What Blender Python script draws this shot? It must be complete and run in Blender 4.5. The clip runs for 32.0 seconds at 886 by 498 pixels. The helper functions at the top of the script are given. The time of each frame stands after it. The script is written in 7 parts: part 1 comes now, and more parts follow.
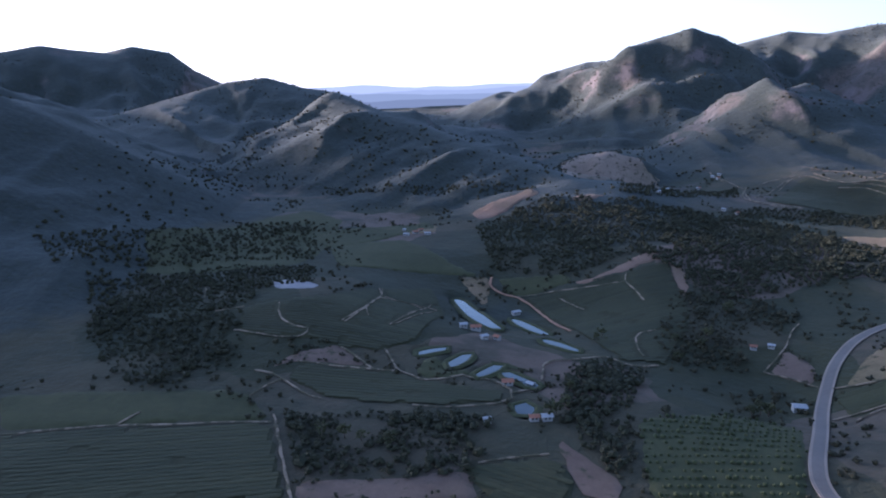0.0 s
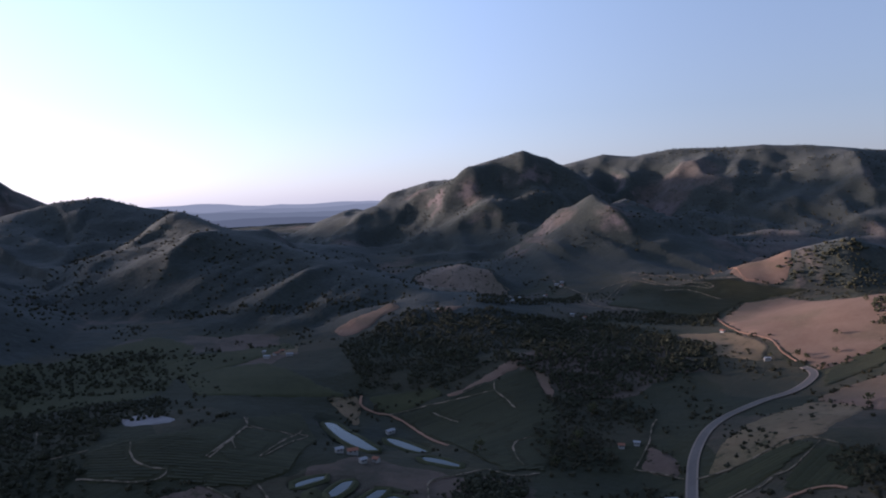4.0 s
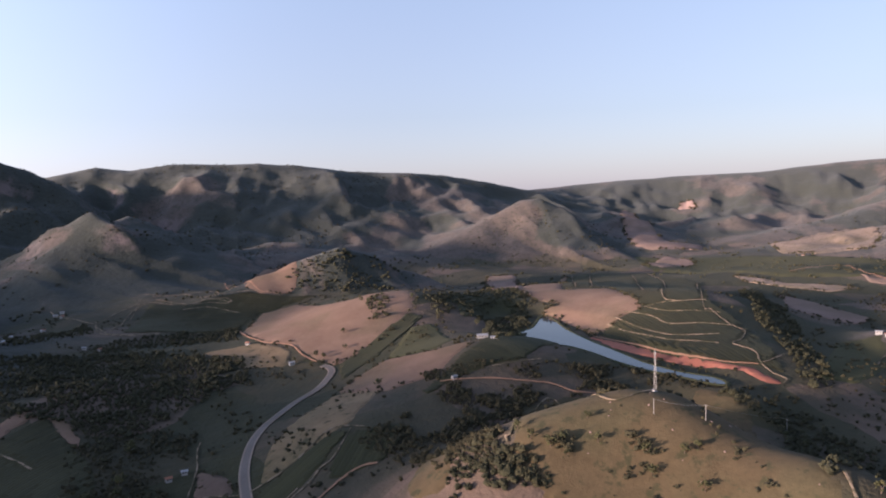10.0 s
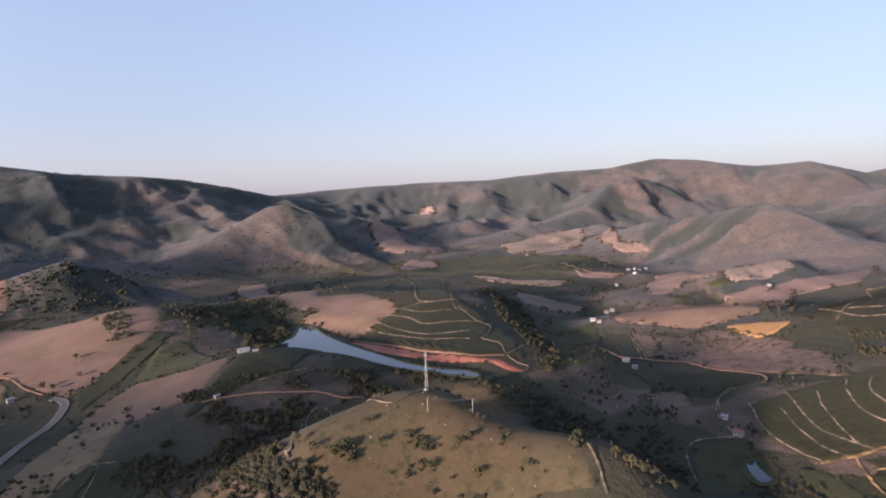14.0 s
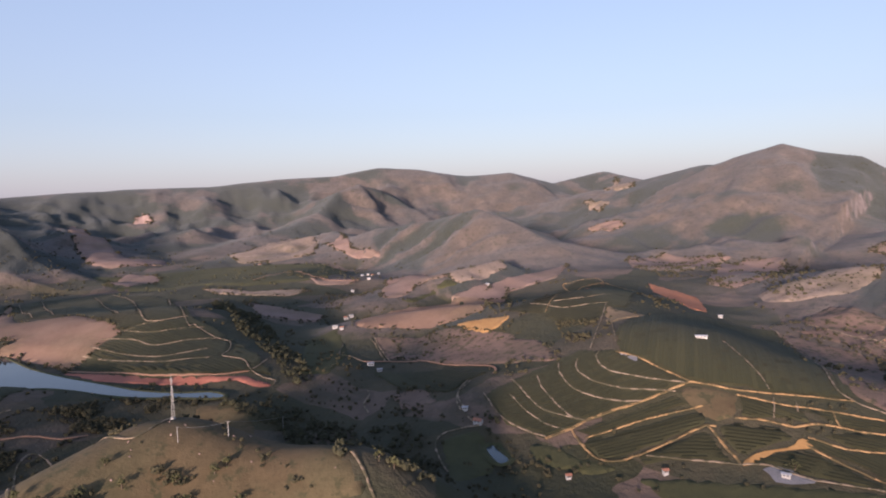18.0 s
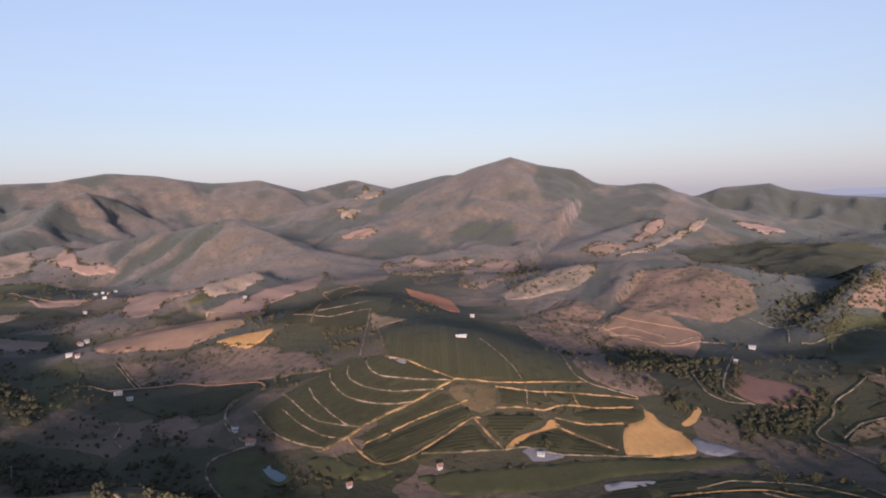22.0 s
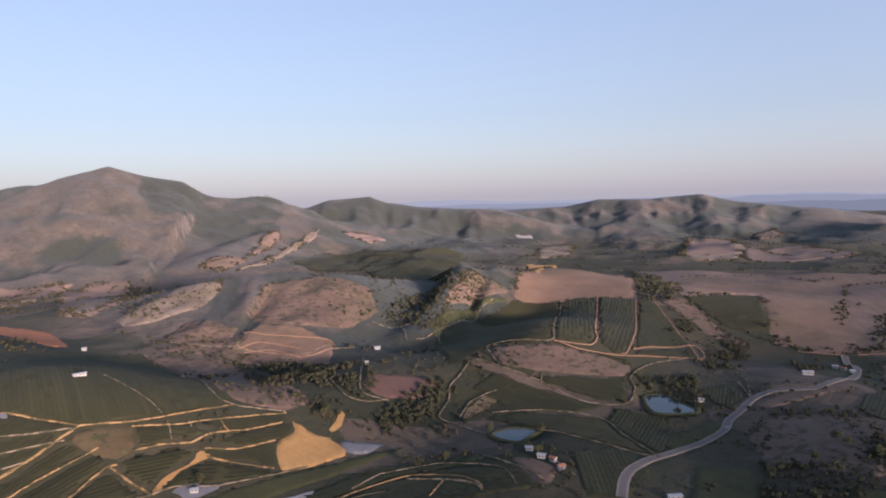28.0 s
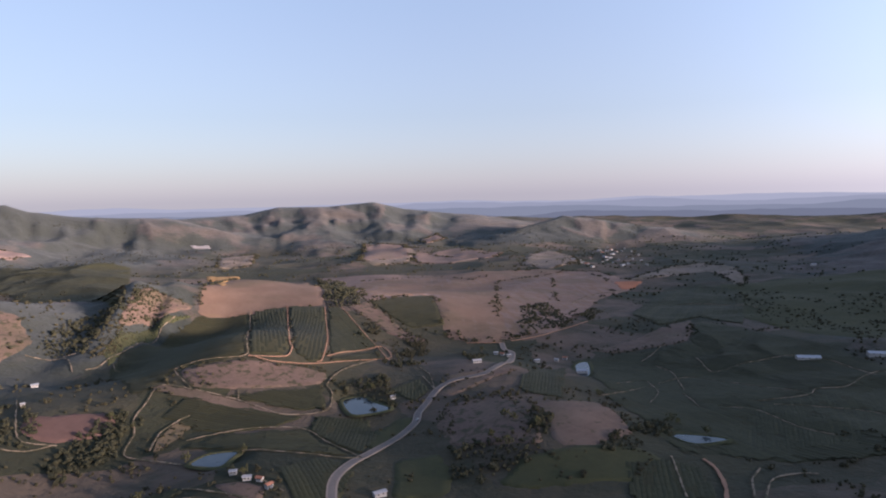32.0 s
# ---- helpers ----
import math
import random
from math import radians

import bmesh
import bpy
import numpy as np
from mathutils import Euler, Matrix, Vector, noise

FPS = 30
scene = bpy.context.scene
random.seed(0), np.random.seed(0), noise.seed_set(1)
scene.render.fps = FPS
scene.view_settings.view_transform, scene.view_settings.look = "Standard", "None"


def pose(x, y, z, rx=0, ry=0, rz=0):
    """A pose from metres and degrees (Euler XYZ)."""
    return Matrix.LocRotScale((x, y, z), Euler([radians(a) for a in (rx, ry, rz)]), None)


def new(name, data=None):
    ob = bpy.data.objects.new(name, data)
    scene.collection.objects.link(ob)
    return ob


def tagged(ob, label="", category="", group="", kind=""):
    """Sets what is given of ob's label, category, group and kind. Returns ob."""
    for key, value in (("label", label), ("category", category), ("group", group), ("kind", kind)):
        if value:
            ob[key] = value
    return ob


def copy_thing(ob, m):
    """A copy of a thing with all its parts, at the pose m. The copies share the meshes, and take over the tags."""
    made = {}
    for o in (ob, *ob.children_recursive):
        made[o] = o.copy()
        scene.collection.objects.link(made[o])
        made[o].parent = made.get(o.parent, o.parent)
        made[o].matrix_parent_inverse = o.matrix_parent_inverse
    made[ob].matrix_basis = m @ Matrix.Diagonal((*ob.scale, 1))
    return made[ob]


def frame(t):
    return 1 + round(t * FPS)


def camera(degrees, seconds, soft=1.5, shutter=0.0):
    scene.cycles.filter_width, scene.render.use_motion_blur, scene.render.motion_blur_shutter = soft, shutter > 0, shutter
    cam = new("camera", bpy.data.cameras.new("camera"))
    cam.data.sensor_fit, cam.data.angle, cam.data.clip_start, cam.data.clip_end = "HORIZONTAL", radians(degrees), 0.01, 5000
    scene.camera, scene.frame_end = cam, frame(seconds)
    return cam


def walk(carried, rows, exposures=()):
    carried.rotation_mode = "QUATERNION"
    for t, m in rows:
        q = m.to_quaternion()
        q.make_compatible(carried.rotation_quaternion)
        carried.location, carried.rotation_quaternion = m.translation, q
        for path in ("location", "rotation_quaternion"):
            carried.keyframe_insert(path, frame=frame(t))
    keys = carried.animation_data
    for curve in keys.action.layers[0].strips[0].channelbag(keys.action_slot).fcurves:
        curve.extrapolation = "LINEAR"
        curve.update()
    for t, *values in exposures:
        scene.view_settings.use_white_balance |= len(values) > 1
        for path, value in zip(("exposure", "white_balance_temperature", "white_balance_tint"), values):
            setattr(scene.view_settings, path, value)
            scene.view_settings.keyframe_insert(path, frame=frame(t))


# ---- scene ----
cam = camera(67.16, 32.0, soft=2.0)
PATH = [
    (0.0, -0.00, 0.00, 190.00, 76.066, 1.051, -0.256),
    (0.5, -2.36, 0.38, 190.35, 77.290, 1.088, -2.751),
    (1.0, -4.67, 0.75, 190.70, 78.503, 1.160, -4.019),
    (1.5, -6.91, 1.09, 191.04, 79.681, 1.203, -4.226),
    (2.0, -9.12, 1.45, 191.34, 80.909, 1.286, -4.572),
    (2.5, -11.29, 1.80, 191.57, 82.043, 1.331, -4.746),
    (4.5, -19.81, 3.76, 190.95, 86.233, 1.632, -17.809),
    (5.0, -21.77, 4.53, 191.20, 86.176, 1.677, -21.864),
    (5.5, -23.66, 5.36, 191.53, 86.138, 1.688, -25.162),
    (6.0, -25.52, 6.27, 191.92, 86.085, 1.686, -28.455),
    (6.5, -27.41, 7.23, 192.39, 86.026, 1.663, -32.173),
    (7.0, -29.34, 8.26, 192.92, 85.975, 1.681, -35.641),
    (7.5, -31.35, 9.41, 193.47, 85.906, 1.780, -38.934),
    (8.0, -33.38, 10.71, 194.04, 85.862, 1.760, -41.791),
    (8.5, -35.39, 12.09, 194.62, 85.799, 1.752, -45.129),
    (9.0, -37.37, 13.51, 195.19, 85.762, 1.753, -48.129),
    (9.5, -39.28, 14.98, 195.72, 85.713, 1.720, -51.492),
    (10.0, -41.05, 16.55, 196.25, 85.656, 1.730, -54.778),
    (10.5, -42.65, 18.23, 196.75, 85.634, 1.725, -57.601),
    (11.0, -44.03, 20.03, 197.22, 85.596, 1.685, -60.380),
    (11.5, -45.16, 21.87, 197.66, 85.579, 1.660, -62.817),
    (12.0, -46.15, 23.72, 198.08, 85.568, 1.671, -65.329),
    (12.5, -47.09, 25.55, 198.49, 85.540, 1.665, -67.712),
    (13.0, -47.98, 27.33, 198.89, 85.508, 1.668, -70.372),
    (13.5, -48.76, 29.19, 199.27, 85.480, 1.651, -73.424),
    (14.0, -49.48, 31.16, 199.66, 85.456, 1.649, -76.478),
    (14.5, -50.11, 33.21, 200.05, 85.413, 1.627, -79.521),
    (16.5, -50.09, 41.50, 201.44, 85.386, 1.587, -91.385),
    (17.0, -50.00, 43.53, 201.84, 85.373, 1.563, -94.334),
    (17.5, -49.91, 45.51, 202.22, 85.390, 1.571, -96.921),
    (18.0, -49.84, 47.46, 202.53, 85.404, 1.556, -99.657),
    (18.5, -49.66, 49.41, 202.76, 85.435, 1.558, -102.130),
    (19.0, -49.39, 51.39, 202.94, 85.456, 1.574, -104.878),
    (19.5, -48.98, 53.40, 203.14, 85.474, 1.580, -107.408),
    (20.0, -48.40, 55.37, 203.41, 85.466, 1.563, -110.180),
    (20.5, -47.60, 57.24, 203.73, 85.472, 1.547, -113.002),
    (21.0, -46.67, 59.07, 204.05, 85.482, 1.526, -115.664),
    (21.5, -45.71, 60.88, 204.34, 85.496, 1.532, -118.454),
    (22.0, -44.70, 62.71, 204.61, 85.502, 1.546, -120.999),
    (22.5, -43.57, 64.53, 204.88, 85.517, 1.505, -123.646),
    (23.0, -42.26, 66.24, 205.15, 85.529, 1.508, -126.045),
    (23.5, -40.73, 67.78, 205.41, 85.549, 1.511, -128.716),
    (24.0, -39.04, 69.13, 205.66, 85.584, 1.524, -131.272),
    (24.5, -37.33, 70.34, 205.95, 85.598, 1.530, -133.943),
    (25.0, -35.63, 71.46, 206.29, 85.612, 1.551, -136.372),
    (25.5, -34.00, 72.51, 206.66, 85.616, 1.539, -138.725),
    (27.5, -27.49, 77.36, 208.29, 85.625, 1.629, -150.846),
    (28.0, -25.59, 78.30, 208.78, 85.606, 1.606, -153.730),
    (28.5, -23.66, 79.17, 209.26, 85.602, 1.598, -156.535),
    (29.0, -21.70, 79.96, 209.73, 85.601, 1.602, -159.271),
    (29.5, -19.77, 80.62, 210.20, 85.599, 1.603, -162.131),
    (30.0, -17.96, 81.08, 210.67, 85.604, 1.563, -164.852),
    (30.5, -16.23, 81.38, 211.16, 85.590, 1.552, -168.062),
    (31.0, -14.56, 81.54, 211.70, 85.568, 1.548, -171.680),
    (31.5, -12.97, 81.73, 212.31, 85.545, 1.536, -175.754),
    (32.0, -11.38, 81.98, 212.96, 85.486, 1.487, -180.959),
]
EXPOSURES = [(0, 2.05, 4820, 18.5), (1, 1.7, 4910, 19), (2, 1.25, 5150, 19), (4.5, 0.93, 5300, 20.5), (5.2, 0.98, 5350, 20.5), (6, 1.14, 5450, 20.5), (7, 1.29, 5550, 20.5), (9, 1.5, 5800, 21), (12, 1.52, 5860, 22), (14, 1.46, 5740, 22), (19, 1.36, 5800, 21.5), (25, 1.31, 5790, 20.5), (30, 1.38, 5700, 20), (32, 1.42, 5720, 20)]
walk(cam, [(t, pose(x, y, z, rx, ry, rz)) for t, x, y, z, rx, ry, rz in PATH], EXPOSURES)
from mathutils import geometry

# ---- light: a low evening sun in the west, soft through haze ----
SUN_AZ, SUN_EL = 62.0, 5.8
to_sun = Vector((-math.sin(radians(SUN_AZ)) * math.cos(radians(SUN_EL)), math.cos(radians(SUN_AZ)) * math.cos(radians(SUN_EL)), math.sin(radians(SUN_EL))))
sun = new("sun", bpy.data.lights.new("sun", "SUN"))
sun.data.energy, sun.data.angle, sun.data.color = 5.0, radians(5.0), (1.0, 0.75, 0.55)
sun.matrix_world = to_sun.to_track_quat("Z", "Y").to_matrix().to_4x4()
world = bpy.data.worlds.new("evening_sky")
scene.world = world
world.use_nodes = True
wn, wl = world.node_tree.nodes, world.node_tree.links
sky = wn.new("ShaderNodeTexSky")
sky.sky_type, sky.sun_disc = "NISHITA", False
sky.sun_elevation, sky.sun_rotation = radians(SUN_EL), radians(-SUN_AZ)
sky.altitude, sky.air_density, sky.dust_density, sky.ozone_density = 300, 1.0, 1.6, 2.0
wn["Background"].inputs["Strength"].default_value = 0.10
pale = wn.new("ShaderNodeHueSaturation")
pale.inputs["Saturation"].default_value = 0.72
wl.new(sky.outputs["Color"], pale.inputs["Color"])
# evening haze: pale veil, mauve towards the horizon, dark overhead to dim the ground
aim = wn.new("ShaderNodeTexCoord")
rise = wn.new("ShaderNodeSeparateXYZ")
wl.new(aim.outputs["Generated"], rise.inputs["Vector"])
veil = wn.new("ShaderNodeValToRGB")
for at in (0.12, 0.36, 0.50):
    veil.color_ramp.elements.new(at)
shades = ((0.0, (0.345, 0.318, 0.335)), (0.12, (0.272, 0.284, 0.318)), (0.36, (0.222, 0.278, 0.355)), (0.50, (0.120, 0.155, 0.225)), (0.75, (0.022, 0.034, 0.062)))
for stop, (at, shade) in zip(veil.color_ramp.elements, shades):
    stop.position, stop.color = at, (*shade, 1)
wl.new(rise.outputs["Z"], veil.inputs["Fac"])
thick = wn.new("ShaderNodeVectorMath")
thick.operation = "SCALE"
thick.inputs["Scale"].default_value = 10.0
wl.new(veil.outputs["Color"], thick.inputs[0])
haze = wn.new("ShaderNodeMix")
haze.data_type = "RGBA"
haze.inputs[0].default_value = 0.44
wl.new(pale.outputs["Color"], haze.inputs[6])
wl.new(thick.outputs[0], haze.inputs[7])
# the wide glow of the low sun in the haze
near = wn.new("ShaderNodeVectorMath")
near.operation = "DOT_PRODUCT"
near.inputs[1].default_value = to_sun
wl.new(aim.outputs["Generated"], near.inputs[0])
swell = wn.new("ShaderNodeMapRange")
swell.inputs["From Min"].default_value, swell.inputs["From Max"].default_value = -0.55, 1.0
swell.inputs["To Min"].default_value, swell.inputs["To Max"].default_value = 0.98, 2.1
swell.interpolation_type = "SMOOTHERSTEP"
wl.new(near.outputs["Value"], swell.inputs["Value"])
glow = wn.new("ShaderNodeVectorMath")
glow.operation = "SCALE"
wl.new(haze.outputs[2], glow.inputs[0])
wl.new(swell.outputs["Result"], glow.inputs["Scale"])
wl.new(glow.outputs[0], wn["Background"].inputs["Color"])

# ---- materials ----
class Nodes:
    """A small hand for building node materials."""

    def __init__(self, name):
        self.mat = bpy.data.materials.new(name)
        self.mat.use_nodes = True
        self.tree = self.mat.node_tree
        self.bsdf = self.tree.nodes["Principled BSDF"]
        self.bsdf.inputs["Specular IOR Level"].default_value = 0.15

    def haze_sheen(self, weight):
        """The sheen of leaves and dry grass at a flat angle, standing in for haze."""
        self.bsdf.inputs["Sheen Weight"].default_value = weight
        self.bsdf.inputs["Sheen Roughness"].default_value = 0.6
        self.bsdf.inputs["Sheen Tint"].default_value = (0.92, 0.94, 0.94, 1.0)
        return self

    def add(self, kind, **sockets):
        node = self.tree.nodes.new(kind)
        for key, value in sockets.items():
            self.put(node.inputs[key.replace("_", " ")], value)
        return node

    def put(self, socket, value):
        if hasattr(value, "is_output"):
            self.tree.links.new(value, socket)
        else:
            socket.default_value = value

    def place(self):
        return self.add("ShaderNodeNewGeometry").outputs["Position"]

    def noise(self, scale, detail=4.0, rough=0.6, place=None):
        """Noise over the world, with features about scale metres across."""
        node = self.add("ShaderNodeTexNoise", Scale=1.0 / scale, Detail=detail, Roughness=rough)
        self.tree.links.new(place or self.place(), node.inputs["Vector"])
        return node.outputs["Fac"]

    def ramp(self, fac, *stops):
        node = self.add("ShaderNodeValToRGB", Fac=fac)
        band = node.color_ramp
        while len(band.elements) < len(stops):
            band.elements.new(0.5)
        for e, (at, col) in zip(band.elements, stops):
            e.position, e.color = at, (*col, 1.0)
        return node.outputs["Color"]

    def mix(self, fac, a, b, mode="MIX"):
        node = self.tree.nodes.new("ShaderNodeMix")
        node.data_type, node.blend_type = "RGBA", mode
        for socket, value in ((node.inputs[0], fac), (node.inputs[6], a), (node.inputs[7], b)):
            if isinstance(value, tuple):
                value = (*value, 1.0)
            self.put(socket, value)
        return node.outputs[2]

    def maths(self, op, a, b=0.5):
        node = self.tree.nodes.new("ShaderNodeMath")
        node.operation = op
        self.put(node.inputs[0], a)
        self.put(node.inputs[1], b)
        return node.outputs[0]

    def span(self, value, lo, hi):
        node = self.add("ShaderNodeMapRange", Value=value)
        node.clamp = True
        node.interpolation_type = "SMOOTHSTEP"
        node.inputs["From Min"].default_value, node.inputs["From Max"].default_value = lo, hi
        return node.outputs["Result"]

    def finish(self, colour, rough=0.9, bump=None, depth=0.5):
        self.put(self.bsdf.inputs["Base Color"], (*colour, 1.0) if isinstance(colour, tuple) else colour)
        self.put(self.bsdf.inputs["Roughness"], rough)
        if bump is not None:
            node = self.add("ShaderNodeBump", Strength=0.6, Distance=depth, Height=bump)
            self.tree.links.new(node.outputs["Normal"], self.bsdf.inputs["Normal"])
        return self.mat


def land_material():
    """Open land: a patchwork of green and dry parcels below, pasture, scrub, woods and rock on the mountains."""
    n = Nodes("land").haze_sheen(0.03)
    # the sheen is tinted blue like haze over distance
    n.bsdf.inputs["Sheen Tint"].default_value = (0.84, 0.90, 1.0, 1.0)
    spot = n.place()
    up = n.add("ShaderNodeSeparateXYZ", Vector=n.add("ShaderNodeNewGeometry").outputs["Normal"]).outputs["Z"]
    wide, mid, fine = n.noise(330.0, 5.0), n.noise(55.0, 6.0, 0.68), n.noise(6.0, 4.0, 0.7)
    # parcels of the lowland, with wavering edges
    sway = n.add("ShaderNodeTexNoise", Scale=1 / 70.0, Detail=3.0)
    n.tree.links.new(spot, sway.inputs["Vector"])
    moved = n.add("ShaderNodeVectorMath")
    moved.operation = "MULTIPLY_ADD"
    n.tree.links.new(sway.outputs["Color"], moved.inputs[0])
    moved.inputs[1].default_value = (70.0, 70.0, 70.0)
    n.tree.links.new(spot, moved.inputs[2])
    cells = n.add("ShaderNodeTexVoronoi", Scale=1 / 105.0)
    cells.voronoi_dimensions = "2D"
    n.tree.links.new(moved.outputs[0], cells.inputs["Vector"])
    pick = n.add("ShaderNodeSeparateColor", Color=cells.outputs["Color"]).outputs[0]
    parcel = n.ramp(pick, (0.0, (0.036, 0.036, 0.018)), (0.26, (0.048, 0.046, 0.022)), (0.44, (0.074, 0.061, 0.036)), (0.60, (0.056, 0.050, 0.028)), (0.76, (0.096, 0.074, 0.050)), (0.92, (0.140, 0.098, 0.072)))
    parcel = n.mix(n.span(mid, 0.42, 0.62), parcel, n.mix(0.6, parcel, (0.038, 0.041, 0.024)))
    # mountain sides
    grass = n.ramp(mid, (0.30, (0.064, 0.051, 0.042)), (0.55, (0.096, 0.075, 0.061)), (0.75, (0.144, 0.109, 0.088)))
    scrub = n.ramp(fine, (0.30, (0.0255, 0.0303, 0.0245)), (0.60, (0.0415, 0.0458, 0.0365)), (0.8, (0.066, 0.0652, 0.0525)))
    # besides woods, this mask puts the shade of gullies into the slope's colour
    shade_and_trees = n.add("ShaderNodeAttribute")
    shade_and_trees.attribute_name = "woods_and_shade"
    cover = n.span(n.maths("ADD", shade_and_trees.outputs["Fac"], n.maths("MULTIPLY", n.maths("SUBTRACT", n.noise(36.0, 6.0, 0.75), 0.5), 0.9)), 0.24, 0.70)
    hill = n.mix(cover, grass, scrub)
    bushes = n.span(n.noise(11.0, 3.0, 0.6), 0.55, 0.61)
    hill = n.mix(n.maths("MULTIPLY", bushes, 0.55), hill, (0.030, 0.033, 0.020))
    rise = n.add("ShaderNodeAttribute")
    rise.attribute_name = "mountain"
    col = n.mix(n.span(n.maths("ADD", rise.outputs["Fac"], n.maths("MULTIPLY", n.maths("SUBTRACT", mid, 0.5), 0.8)), 0.25, 0.55), parcel, hill)
    steep = n.span(up, 0.76, 0.60)
    rock = n.ramp(fine, (0.25, (0.105, 0.083, 0.078)), (0.7, (0.19, 0.145, 0.135)))
    col = n.mix(n.maths("MULTIPLY", steep, n.span(mid, 0.40, 0.62)), col, rock)
    col = n.mix(n.maths("MULTIPLY", fine, 0.5), col, n.mix(0.5, col, (0.02, 0.018, 0.012)))
    # sheen grows with the rise, laying haze onto the mountains
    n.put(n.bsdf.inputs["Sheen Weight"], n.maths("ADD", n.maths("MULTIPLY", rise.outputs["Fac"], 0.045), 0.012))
    return n.finish(col, 0.95, n.maths("ADD", n.noise(30.0, 5.0, 0.7), n.maths("MULTIPLY", fine, 0.25)), 6.0)


LAND = land_material()

# ---- the lie of the land ----
def lattice(ix, iy, seed):
    h = (ix.astype(np.int64) * 374761393 + iy.astype(np.int64) * 668265263 + seed * 974634521) & 0x7FFFFFFF
    h = ((h ^ (h >> 13)) * 1274126177) & 0x7FFFFFFF
    return ((h ^ (h >> 16)) & 0xFFFF) / 65535.0


def vnoise(x, y, seed=0):
    """Smooth value noise, 0 to 1, over arrays."""
    x, y = np.asarray(x, float), np.asarray(y, float)
    ix, iy = np.floor(x), np.floor(y)
    fx, fy = x - ix, y - iy
    ux, uy = fx * fx * (3 - 2 * fx), fy * fy * (3 - 2 * fy)
    a, b = lattice(ix, iy, seed), lattice(ix + 1, iy, seed)
    c, d = lattice(ix, iy + 1, seed), lattice(ix + 1, iy + 1, seed)
    return (a * (1 - ux) + b * ux) * (1 - uy) + (c * (1 - ux) + d * ux) * uy


def fbm(x, y, octaves=4, seed=0):
    total, weight, amp = 0.0, 0.0, 1.0
    for k in range(octaves):
        total = total + amp * vnoise(x * 2 ** k, y * 2 ** k, seed + k)
        weight, amp = weight + amp, amp * 0.5
    return total / weight


def gullies(x, y, octaves=3, seed=0):
    """Ridged noise, 0 in gullies to 1 on spurs."""
    total, weight, amp = 0.0, 0.0, 1.0
    for k in range(octaves):
        total = total + amp * (1 - np.abs(2 * vnoise(x * 2 ** k, y * 2 ** k, seed + k) - 1))
        weight, amp = weight + amp, amp * 0.5
    return total / weight


KNOLLS, RIDGES, LEVELS = [], [], []


def knoll(x, y, h, r):
    """A rounded rise (or dip) of h metres and radius r."""
    KNOLLS.append((x, y, h, r))


def ridge(width, power, *crest):
    """A mountain by its crest line: (x, y, z) from end to end; width: how far its flanks reach."""
    RIDGES.append((width, power, crest))


def level(x, y, z, rx, ry, turn=0.0):
    """A patch of ground made level at z: ponds and yards."""
    LEVELS.append((x, y, z, rx, ry, radians(turn)))


